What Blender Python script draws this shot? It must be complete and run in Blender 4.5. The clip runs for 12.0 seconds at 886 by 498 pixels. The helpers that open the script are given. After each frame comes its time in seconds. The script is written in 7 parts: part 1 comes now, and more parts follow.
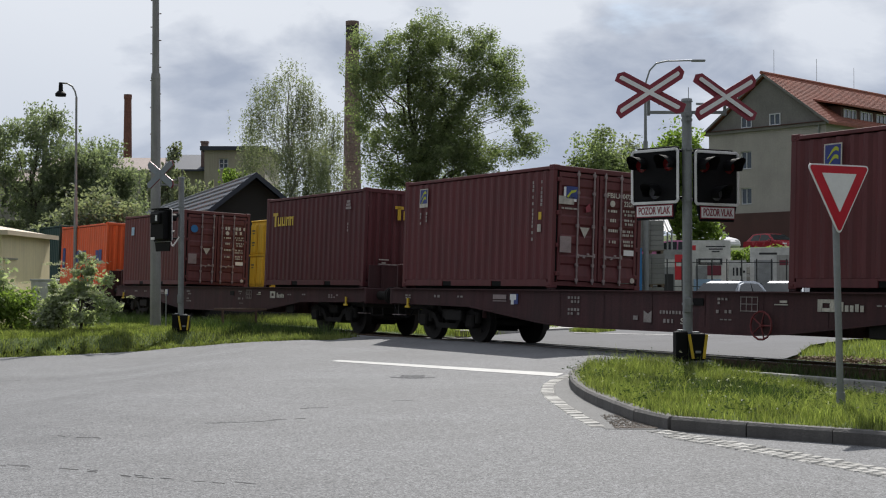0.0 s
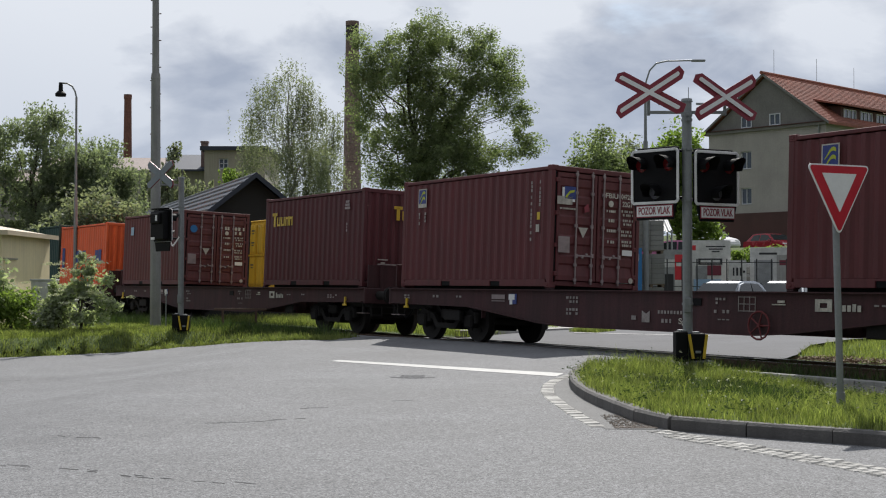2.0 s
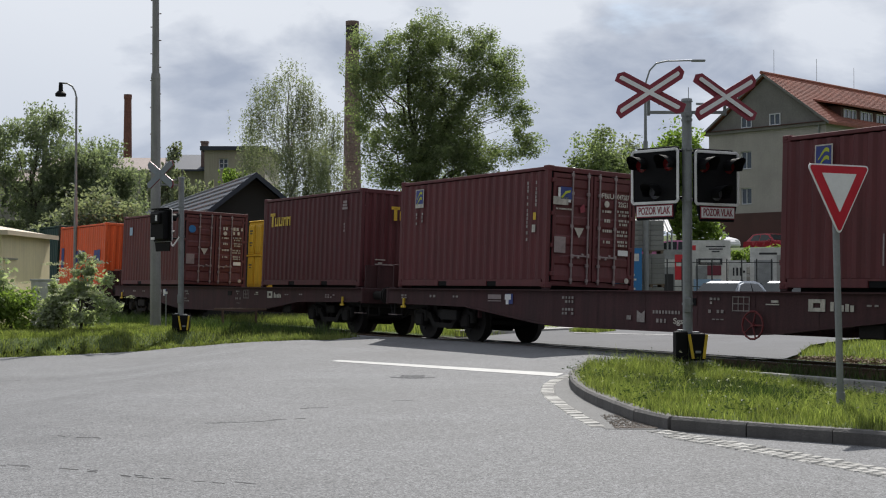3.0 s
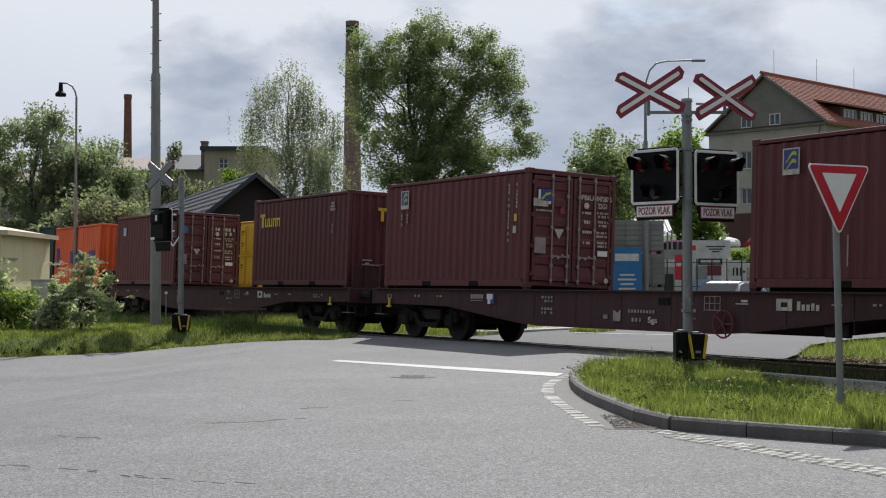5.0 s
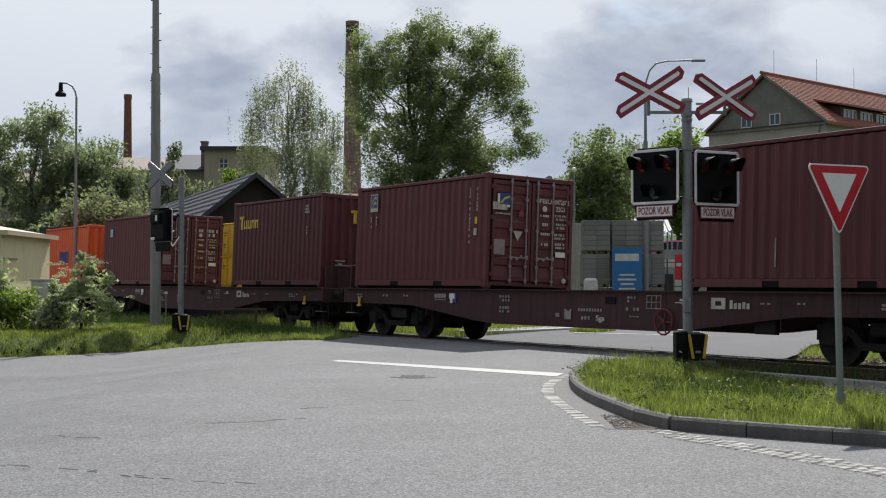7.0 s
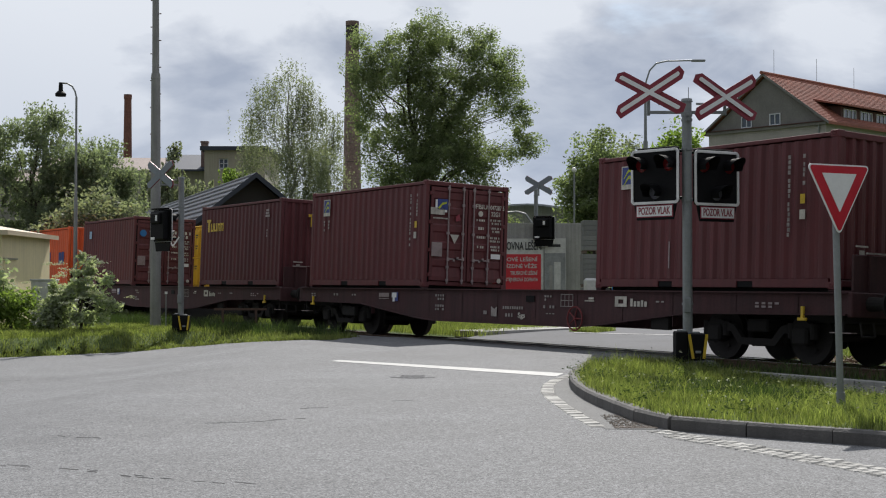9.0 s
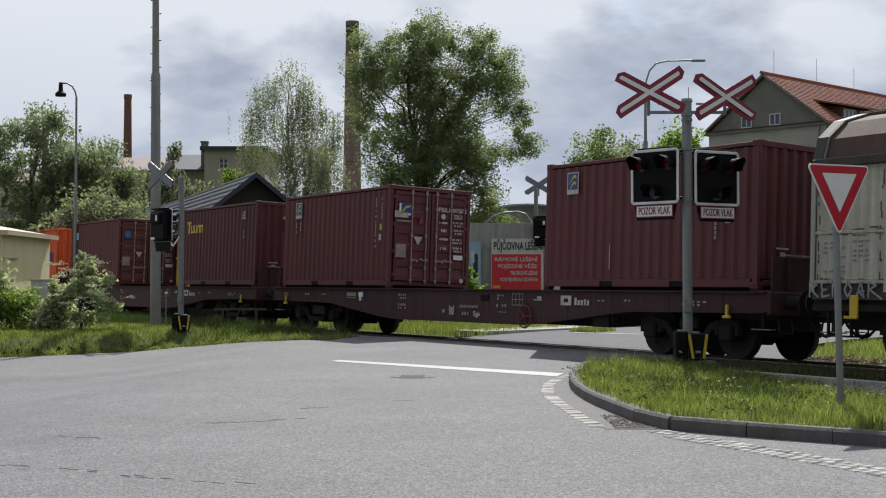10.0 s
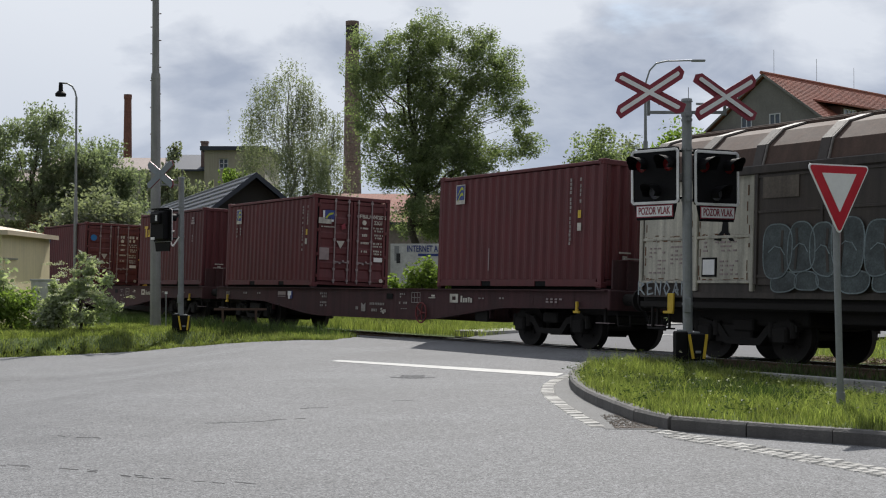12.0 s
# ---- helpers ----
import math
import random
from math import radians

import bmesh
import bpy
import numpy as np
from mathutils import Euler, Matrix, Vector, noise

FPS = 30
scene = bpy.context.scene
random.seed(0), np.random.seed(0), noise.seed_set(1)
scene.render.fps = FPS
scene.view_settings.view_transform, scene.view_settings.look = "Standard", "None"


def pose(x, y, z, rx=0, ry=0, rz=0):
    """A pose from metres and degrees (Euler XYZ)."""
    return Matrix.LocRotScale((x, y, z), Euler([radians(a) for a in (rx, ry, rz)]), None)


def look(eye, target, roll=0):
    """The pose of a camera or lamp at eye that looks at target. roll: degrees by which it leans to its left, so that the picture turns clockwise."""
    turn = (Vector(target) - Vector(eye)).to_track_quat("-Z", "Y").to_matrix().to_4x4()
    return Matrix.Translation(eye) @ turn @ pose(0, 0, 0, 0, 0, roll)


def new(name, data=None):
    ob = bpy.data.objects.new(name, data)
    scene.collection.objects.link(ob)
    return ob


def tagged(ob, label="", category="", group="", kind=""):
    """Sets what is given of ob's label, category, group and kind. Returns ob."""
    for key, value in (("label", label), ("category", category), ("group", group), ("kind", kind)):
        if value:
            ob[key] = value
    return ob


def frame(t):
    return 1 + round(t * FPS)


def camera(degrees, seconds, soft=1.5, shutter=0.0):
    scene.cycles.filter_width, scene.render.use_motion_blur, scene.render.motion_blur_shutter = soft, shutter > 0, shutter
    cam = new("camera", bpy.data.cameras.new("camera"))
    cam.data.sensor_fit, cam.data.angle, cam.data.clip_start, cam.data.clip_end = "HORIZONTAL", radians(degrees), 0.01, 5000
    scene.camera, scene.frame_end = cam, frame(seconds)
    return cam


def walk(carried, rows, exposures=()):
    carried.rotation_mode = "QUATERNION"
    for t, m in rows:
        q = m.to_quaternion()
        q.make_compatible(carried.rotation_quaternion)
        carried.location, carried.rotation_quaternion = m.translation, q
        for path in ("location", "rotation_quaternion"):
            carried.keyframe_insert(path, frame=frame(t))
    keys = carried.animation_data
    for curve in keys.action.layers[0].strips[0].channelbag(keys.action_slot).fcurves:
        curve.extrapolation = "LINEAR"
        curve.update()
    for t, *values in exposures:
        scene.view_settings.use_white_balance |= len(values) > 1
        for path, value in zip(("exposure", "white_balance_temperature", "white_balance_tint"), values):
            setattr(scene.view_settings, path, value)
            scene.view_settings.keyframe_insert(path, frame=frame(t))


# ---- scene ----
# ------------------------------------------------------------------ camera
cam = camera(37.28, 12.0, soft=1.12)
walk(cam, [(0.0, pose(0, 0, 1.422, 90 + 1.405, 0, 0)), (12.0, pose(0, 0, 1.422, 90 + 1.405, 0, 0))])

# ------------------------------------------------------------------ light
SUN_ELEV, SUN_AZ = 45.5, 9.8          # degrees; the azimuth is measured from +y towards +x
scene.view_settings.exposure = 0.0

sun_data = bpy.data.lights.new("sun", "SUN")
sun_data.energy, sun_data.angle, sun_data.color = 5.0, radians(0.6), (1.0, 0.965, 0.91)
sun = new("sun", sun_data)
_sd = Vector((math.sin(radians(SUN_AZ)) * math.cos(radians(SUN_ELEV)), math.cos(radians(SUN_AZ)) * math.cos(radians(SUN_ELEV)), math.sin(radians(SUN_ELEV))))
sun.matrix_world = look(_sd * 200, (0, 0, 0))


def build_world():
    """Nishita sky behind a broken layer of cloud."""
    w = bpy.data.worlds.new("sky")
    w.use_nodes = True
    scene.world = w
    nt = w.node_tree
    nt.nodes.clear()
    N, Lk = nt.nodes.new, nt.links.new
    out, bg = N("ShaderNodeOutputWorld"), N("ShaderNodeBackground")
    sky = N("ShaderNodeTexSky")
    sky.sky_type, sky.sun_disc = "NISHITA", False
    sky.sun_elevation, sky.sun_rotation = radians(SUN_ELEV), radians(SUN_AZ)
    skys = N("ShaderNodeVectorMath")
    skys.operation = "SCALE"
    skys.inputs["Scale"].default_value = 0.10
    Lk(sky.outputs[0], skys.inputs[0])
    tc, sep = N("ShaderNodeTexCoord"), N("ShaderNodeSeparateXYZ")
    Lk(tc.outputs["Generated"], sep.inputs[0])
    den = N("ShaderNodeMath"); den.operation = "MAXIMUM"; den.inputs[1].default_value = 0.0
    Lk(sep.outputs[2], den.inputs[0])
    den2 = N("ShaderNodeMath"); den2.operation = "ADD"; den2.inputs[1].default_value = 0.34
    Lk(den.outputs[0], den2.inputs[0])
    dx, dy = N("ShaderNodeMath"), N("ShaderNodeMath")
    dx.operation = dy.operation = "DIVIDE"
    Lk(sep.outputs[0], dx.inputs[0]); Lk(den2.outputs[0], dx.inputs[1])
    Lk(sep.outputs[1], dy.inputs[0]); Lk(den2.outputs[0], dy.inputs[1])
    comb = N("ShaderNodeCombineXYZ")
    Lk(dx.outputs[0], comb.inputs[0]); Lk(dy.outputs[0], comb.inputs[1])
    comb.inputs[2].default_value = 3.7

    def cloud(scale, detail, rough, dist, lo, hi):
        n, r = N("ShaderNodeTexNoise"), N("ShaderNodeMapRange")
        n.inputs["Scale"].default_value, n.inputs["Detail"].default_value = scale, detail
        n.inputs["Roughness"].default_value, n.inputs["Distortion"].default_value = rough, dist
        Lk(comb.outputs[0], n.inputs["Vector"])
        r.interpolation_type = "SMOOTHSTEP"
        r.inputs["From Min"].default_value, r.inputs["From Max"].default_value = lo, hi
        Lk(n.outputs[0], r.inputs["Value"])
        return r.outputs[0]
    cover, shade, fine = cloud(1.7, 8, 0.55, 0.3, 0.30, 0.42), cloud(2.2, 7, 0.5, 0.4, 0.34, 0.57), cloud(9.0, 6, 0.6, 0.4, 0.3, 0.75)
    mixs = N("ShaderNodeMath"); mixs.operation = "MULTIPLY_ADD"
    Lk(fine, mixs.inputs[0]); mixs.inputs[1].default_value = 0.28; Lk(shade, mixs.inputs[2])
    ramp = N("ShaderNodeValToRGB")
    ramp.color_ramp.elements[0].position, ramp.color_ramp.elements[0].color = 0.05, (0.36, 0.41, 0.515, 1)
    ramp.color_ramp.elements[1].position, ramp.color_ramp.elements[1].color = 0.95, (0.75, 0.79, 0.86, 1)
    Lk(mixs.outputs[0], ramp.inputs[0])
    mix = N("ShaderNodeMix"); mix.data_type = "RGBA"
    # clouds are brighter towards the sun and towards the hazy horizon
    dot = N("ShaderNodeVectorMath"); dot.operation = "DOT_PRODUCT"
    Lk(tc.outputs["Generated"], dot.inputs[0]); dot.inputs[1].default_value = tuple(_sd)
    glow = N("ShaderNodeMapRange")
    glow.inputs["From Min"].default_value, glow.inputs["From Max"].default_value = -0.5, 0.75
    glow.inputs["To Min"].default_value, glow.inputs["To Max"].default_value = 0.30, 1.01
    Lk(dot.outputs["Value"], glow.inputs["Value"])
    hz = N("ShaderNodeMapRange")
    hz.inputs["From Min"].default_value, hz.inputs["From Max"].default_value = 0.0, 0.20
    hz.inputs["To Min"].default_value, hz.inputs["To Max"].default_value = 0.75, 0.0
    Lk(sep.outputs[2], hz.inputs["Value"])
    hm = N("ShaderNodeMix"); hm.data_type = "RGBA"
    hm.inputs[7].default_value = (0.47, 0.54, 0.67, 1)
    Lk(hz.outputs[0], hm.inputs[0]); Lk(ramp.outputs[0], hm.inputs[6])
    lit = N("ShaderNodeVectorMath"); lit.operation = "SCALE"
    Lk(hm.outputs[2], lit.inputs[0]); Lk(glow.outputs[0], lit.inputs["Scale"])
    Lk(cover, mix.inputs[0]); Lk(skys.outputs[0], mix.inputs[6]); Lk(lit.outputs[0], mix.inputs[7])
    Lk(mix.outputs[2], bg.inputs["Color"])
    bg.inputs["Strength"].default_value = 1.0
    Lk(bg.outputs[0], out.inputs[0])


build_world()

# ------------------------------------------------------------------ materials


def mat(name, col, rough=0.6, metal=0.0, var=0.25, scale=2.0, bump=0.15, bscale=30.0, col2=None, streak=0.0, rand=0.0, spec=0.5, fine=None, grain=0.0):
    """A surface with large stains (scale), fine grain and relief (bscale), vertical streaks and, for pieces, a tone of their own."""
    m = bpy.data.materials.new(name)
    m.use_nodes = True
    nt = m.node_tree
    N, Lk = nt.nodes.new, nt.links.new
    b = nt.nodes["Principled BSDF"]
    b.inputs["Roughness"].default_value, b.inputs["Metallic"].default_value = rough, metal
    b.inputs["Specular IOR Level"].default_value = spec
    tc = N("ShaderNodeTexCoord")
    c1 = tuple(max(0, c * (1 - var)) for c in col)
    c2 = col2 or tuple(min(1, c * (1 + var * 0.8)) for c in col)
    n1, n2 = N("ShaderNodeTexNoise"), N("ShaderNodeTexNoise")
    for n, s, d in ((n1, scale, 5), (n2, bscale, 4)):
        n.inputs["Scale"].default_value, n.inputs["Detail"].default_value, n.inputs["Roughness"].default_value = s, d, 0.65
        Lk(tc.outputs["Object"], n.inputs["Vector"])
    r1 = N("ShaderNodeMapRange")
    r1.inputs["From Min"].default_value, r1.inputs["From Max"].default_value = 0.3, 0.7
    Lk(n1.outputs[0], r1.inputs["Value"])
    mx = N("ShaderNodeMix"); mx.data_type = "RGBA"
    mx.inputs[6].default_value, mx.inputs[7].default_value = (*c1, 1), (*c2, 1)
    Lk(r1.outputs[0], mx.inputs[0])
    last = mx.outputs[2]

    def multiply(value, lo, hi, f0=0.3, f1=0.7):
        nonlocal last
        rr, mm = N("ShaderNodeMapRange"), N("ShaderNodeVectorMath")
        rr.inputs["From Min"].default_value, rr.inputs["From Max"].default_value = f0, f1
        rr.inputs["To Min"].default_value, rr.inputs["To Max"].default_value = lo, hi
        Lk(value, rr.inputs["Value"])
        mm.operation = "SCALE"
        Lk(last, mm.inputs[0]); Lk(rr.outputs[0], mm.inputs["Scale"])
        last = mm.outputs[0]
    f = var * 0.6 if fine is None else fine
    multiply(n2.outputs[0], 1 - f, 1 + f, *((0.38, 0.62) if fine else (0.3, 0.7)))
    if grain:                        # single stones, each with a tone of its own
        vo, vs = N("ShaderNodeTexVoronoi"), N("ShaderNodeSeparateColor")
        vo.inputs["Scale"].default_value = grain
        Lk(tc.outputs["Object"], vo.inputs["Vector"]); Lk(vo.outputs["Color"], vs.inputs[0])
        multiply(vs.outputs[0], 0.5, 1.5, 0, 1)
        vo2, vs2 = N("ShaderNodeTexVoronoi"), N("ShaderNodeSeparateColor")
        vo2.inputs["Scale"].default_value = grain * 0.45
        Lk(tc.outputs["Object"], vo2.inputs["Vector"]); Lk(vo2.outputs["Color"], vs2.inputs[0])
        multiply(vs2.outputs[0], 0.84, 1.16, 0, 1)
    if streak:
        mp, n3 = N("ShaderNodeMapping"), N("ShaderNodeTexNoise")
        mp.inputs["Scale"].default_value = (9, 9, 0.45)
        Lk(tc.outputs["Object"], mp.inputs["Vector"]); Lk(mp.outputs[0], n3.inputs["Vector"])
        n3.inputs["Scale"].default_value, n3.inputs["Detail"].default_value = 1.0, 5
        multiply(n3.outputs[0], 1 - streak, 1 + streak * 0.5)
    if rand:
        oi = N("ShaderNodeObjectInfo")
        multiply(oi.outputs["Random"], 1 - rand, 1 + rand, 0, 1)
    Lk(last, b.inputs["Base Color"])
    rr = N("ShaderNodeMapRange")
    rr.inputs["To Min"].default_value, rr.inputs["To Max"].default_value = max(0.02, rough - 0.12), min(1, rough + 0.12)
    Lk(n1.outputs[0], rr.inputs["Value"]); Lk(rr.outputs[0], b.inputs["Roughness"])
    if bump:
        bp = N("ShaderNodeBump")
        bp.inputs["Strength"].default_value, bp.inputs["Distance"].default_value = bump, 0.02
        Lk(n2.outputs[0], bp.inputs["Height"]); Lk(bp.outputs[0], b.inputs["Normal"])
    return m


def leaf_mat(name, col, col2, thru=0.35, nscale=0.7, lo=0.7, hi=1.3):
    """Leaves and blades: a tone for each island, light passing through."""
    m = bpy.data.materials.new(name)
    m.use_nodes = True
    nt = m.node_tree
    N, Lk = nt.nodes.new, nt.links.new
    b, out = nt.nodes["Principled BSDF"], nt.nodes["Material Output"]
    g, mx = N("ShaderNodeNewGeometry"), N("ShaderNodeMix")
    mx.data_type = "RGBA"
    mx.inputs[6].default_value, mx.inputs[7].default_value = (*col, 1), (*col2, 1)
    Lk(g.outputs["Random Per Island"], mx.inputs[0])
    tc, n1 = N("ShaderNodeTexCoord"), N("ShaderNodeTexNoise")
    n1.inputs["Scale"].default_value, n1.inputs["Detail"].default_value = nscale, 3
    Lk(tc.outputs["Object"], n1.inputs["Vector"])
    rr, sc = N("ShaderNodeMapRange"), N("ShaderNodeVectorMath")
    rr.inputs["From Min"].default_value, rr.inputs["From Max"].default_value = 0.3, 0.7
    rr.inputs["To Min"].default_value, rr.inputs["To Max"].default_value = lo, hi
    Lk(n1.outputs[0], rr.inputs["Value"])
    sc.operation = "SCALE"
    Lk(mx.outputs[2], sc.inputs[0]); Lk(rr.outputs[0], sc.inputs["Scale"])
    Lk(sc.outputs[0], b.inputs["Base Color"])
    b.inputs["Roughness"].default_value, b.inputs["Specular IOR Level"].default_value = 0.6, 0.25
    tr, ms = N("ShaderNodeBsdfTranslucent"), N("ShaderNodeMixShader")
    hs = N("ShaderNodeVectorMath"); hs.operation = "MULTIPLY"; hs.inputs[1].default_value = (1.3, 1.42, 0.75)
    Lk(sc.outputs[0], hs.inputs[0]); Lk(hs.outputs[0], tr.inputs["Color"])
    ms.inputs[0].default_value = thru
    Lk(b.outputs[0], ms.inputs[1]); Lk(tr.outputs[0], ms.inputs[2])
    Lk(ms.outputs[0], out.inputs["Surface"])
    return m


def glass_mat(name, col=(0.05, 0.06, 0.07), rough=0.06):
    m = mat(name, col, rough=rough, var=0.1, bump=0, scale=1)
    m.node_tree.nodes["Principled BSDF"].inputs["Coat Weight"].default_value = 0.6
    return m


M = dict(
    asphalt=mat("asphalt", (0.170, 0.172, 0.178), 0.8, var=0.21, scale=0.34, bump=0.3, bscale=90, fine=0.25, spec=0.22, grain=85),
    patch=mat("asphalt_patch", (0.15, 0.15, 0.15), 0.8, var=0.15, scale=1.2, bump=0.5, bscale=70, fine=0.22, spec=0.3),
    farasphalt=mat("far_asphalt", (0.14, 0.142, 0.15), 0.85, var=0.2, scale=0.4, bump=0.4, bscale=30, spec=0.15),
    roadpaint=mat("road_paint", (0.345, 0.345, 0.34), 0.6, var=0.24, scale=3, bump=0.3, bscale=60, fine=0.2),
    soil=mat("soil_grass", (0.085, 0.115, 0.042), 0.95, var=0.4, scale=0.6, bump=0.6, bscale=12, spec=0.1),
    kerb=mat("kerb_concrete", (0.115, 0.11, 0.105), 0.85, var=0.2, scale=2.5, bump=0.5, bscale=45, streak=0.15),
    sett=mat("pale_sett", (0.35, 0.342, 0.325), 0.88, var=0.28, scale=6, bump=0.6, bscale=40, rand=0.3),
    path=mat("worn_path", (0.21, 0.205, 0.19), 0.9, var=0.2, scale=0.8, bump=0.4, bscale=30, spec=0.2),
    concrete=mat("concrete", (0.36, 0.355, 0.34), 0.85, var=0.18, scale=1.2, bump=0.4, bscale=35, streak=0.2),
    ballast=mat("ballast_stone", (0.16, 0.135, 0.115), 0.95, var=0.35, scale=4, bump=1.0, bscale=14),
    rail=mat("rail_steel", (0.12, 0.075, 0.055), 0.6, metal=0.4, var=0.25, scale=3, bump=0.3),
    railtop=mat("rail_top", (0.5, 0.49, 0.48), 0.28, metal=1.0, var=0.1, scale=6, bump=0.05),
    sleeper=mat("sleeper", (0.10, 0.085, 0.075), 0.9, var=0.3, scale=3, rand=0.15),
    galv=mat("galvanised_steel", (0.24, 0.255, 0.26), 0.55, metal=0.3, var=0.14, scale=5, bump=0.1),
    pole=mat("pole_grey", (0.27, 0.27, 0.265), 0.7, var=0.15, scale=2, streak=0.2, bump=0.2),
    black=mat("black_plastic", (0.008, 0.008, 0.009), 0.6, var=0.2, scale=5, bump=0.1, spec=0.12),
    white=mat("white_sheet", (0.78, 0.78, 0.78), 0.4, var=0.06, scale=4, bump=0.05),
    signred=mat("sign_red", (0.50, 0.015, 0.03), 0.35, var=0.1, scale=5, bump=0.04),
    crossred=mat("cross_red", (0.24, 0.025, 0.045), 0.45, var=0.14, scale=5, bump=0.05),
    brakered=mat("brake_wheel_red", (0.16, 0.02, 0.022), 0.6, var=0.2, scale=5, bump=0.05),
    cabinet=mat("cabinet_grey", (0.55, 0.55, 0.53), 0.6, var=0.1, scale=2, streak=0.15),
    signgrey=mat("sign_grey_back", (0.22, 0.245, 0.28), 0.6, metal=0.1, var=0.1, scale=4),
    yellow=mat("yellow_paint", (0.62, 0.42, 0.03), 0.5, var=0.15, scale=4),
    lensred=mat("red_lens", (0.13, 0.010, 0.012), 0.15, var=0.1, bump=0),
    lenswhite=mat("clear_lens", (0.10, 0.10, 0.12), 0.15, var=0.1, bump=0),
    cred=mat("container_red", (0.118, 0.0235, 0.027), 0.6, var=0.14, scale=0.9, bump=0.12, bscale=25, streak=0.22),
    cred2=mat("container_maroon", (0.096, 0.018, 0.023), 0.6, var=0.14, scale=0.9, bump=0.12, bscale=25, streak=0.24),
    cgrey=mat("container_brown", (0.12, 0.030, 0.032), 0.6, var=0.16, scale=0.9, bump=0.12, bscale=25, streak=0.25),
    corange=mat("container_orange", (0.80, 0.13, 0.035), 0.5, var=0.1, scale=0.9, bump=0.1, bscale=25, streak=0.18),
    cgreen=mat("container_green", (0.02, 0.06, 0.05), 0.55, var=0.14, scale=0.9, bump=0.12, bscale=25, streak=0.2),
    cyellow=mat("locker_yellow", (0.70, 0.40, 0.02), 0.5, var=0.12, scale=2, bump=0.1, streak=0.2),
    wagon=mat("wagon_brown", (0.056, 0.0185, 0.021), 0.75, var=0.28, scale=1.3, bump=0.25, bscale=22, streak=0.3),
    bogie=mat("bogie_dirt", (0.013, 0.011, 0.010), 0.9, var=0.35, scale=5, bump=0.4, bscale=30),
    tyre=mat("wheel_steel", (0.022, 0.019, 0.018), 0.75, metal=0.2, var=0.3, scale=4),
    bar=mat("locking_bar_steel", (0.31, 0.25, 0.25), 0.5, metal=0.3, var=0.2, scale=4),
    faded=mat("faded_marking", (0.30, 0.27, 0.255), 0.7, var=0.35, scale=6, bump=0.1),
    textgrey=mat("grey_print", (0.10, 0.09, 0.06), 0.6, var=0.2),
    dirtywhite=mat("dirty_white_paint", (0.55, 0.52, 0.46), 0.6, var=0.25, scale=3, bump=0.1, streak=0.25),
    blue=mat("blue_paint", (0.03, 0.05, 0.22), 0.45, var=0.12, scale=4),
    skyblue=mat("sky_blue_sheet", (0.02, 0.16, 0.40), 0.45, var=0.08, scale=4),
    paleblue=mat("pale_blue", (0.30, 0.45, 0.62), 0.5, var=0.1, scale=5),
    lime=mat("lime_paint", (0.45, 0.5, 0.04), 0.5, var=0.1, scale=5),
    hdark=mat("van_side_dark", (0.052, 0.041, 0.035), 0.6, var=0.3, scale=0.8, bump=0.15, streak=0.35),
    hgrey=mat("van_end_grey", (0.48, 0.46, 0.39), 0.6, var=0.2, scale=1.2, bump=0.15, streak=0.35),
    hlight=mat("rib_highlight_grey", (0.21, 0.19, 0.175), 0.7, var=0.45, scale=3),
    hfade=mat("faded_field", (0.12, 0.10, 0.082), 0.7, var=0.35, scale=2.5, streak=0.2),
    hroof=mat("van_roof", (0.088, 0.054, 0.041), 0.82, metal=0.0, var=0.25, scale=1.2, bump=0.12, streak=0.2),
    graf=mat("graffiti_silver", (0.30, 0.34, 0.36), 0.6, metal=0.0, var=0.35, scale=3),
    graf2=mat("graffiti_fill", (0.062, 0.078, 0.083), 0.6, metal=0.0, var=0.6, scale=3.2),
    graf3=mat("graffiti_line", (0.19, 0.235, 0.25), 0.6, metal=0.0, var=0.4, scale=4),
    rust=mat("rust", (0.15, 0.075, 0.04), 0.85, var=0.35, scale=4),
)

# ------------------------------------------------------------------ building blocks


def box(bm, c, s, r=0.0, rz=0.0):
    """A box at c of size s, its edges rounded by r, turned by rz degrees."""
    g = bmesh.ops.create_cube(bm, size=1.0, matrix=Matrix.Translation(c) @ pose(0, 0, 0, 0, 0, rz) @ Matrix.Diagonal((*s, 1)))
    if r:
        eds = {e for v in g["verts"] for e in v.link_edges}
        bmesh.ops.bevel(bm, geom=list(eds), offset=r, segments=1, affect="EDGES")
    return bm


def rod(bm, a, b, r0, r1=None, seg=10, caps=True):
    """A tapered rod from a to b."""
    a, b = Vector(a), Vector(b)
    d = b - a
    m = Matrix.Translation((a + b) / 2) @ d.to_track_quat("Z", "Y").to_matrix().to_4x4()
    bmesh.ops.create_cone(bm, cap_ends=caps, segments=seg, radius1=r0, radius2=r0 if r1 is None else r1, depth=d.length, matrix=m)
    return bm


def pipe(bm, pts, r, seg=8):
    for a, b in zip(pts, pts[1:]):
        rod(bm, a, b, r, seg=seg)
    return bm


def slab(bm, pts, d):
    """A flat outline pts, thickened by the vector d."""
    d = Vector(d)
    lo = [bm.verts.new(p) for p in pts]
    hi = [bm.verts.new(Vector(p) + d) for p in pts]
    n = len(pts)
    bm.faces.new(lo[::-1]); bm.faces.new(hi)
    for i in range(n):
        bm.faces.new((lo[i], lo[(i + 1) % n], hi[(i + 1) % n], hi[i]))
    bmesh.ops.recalc_face_normals(bm, faces=bm.faces[:])
    return bm


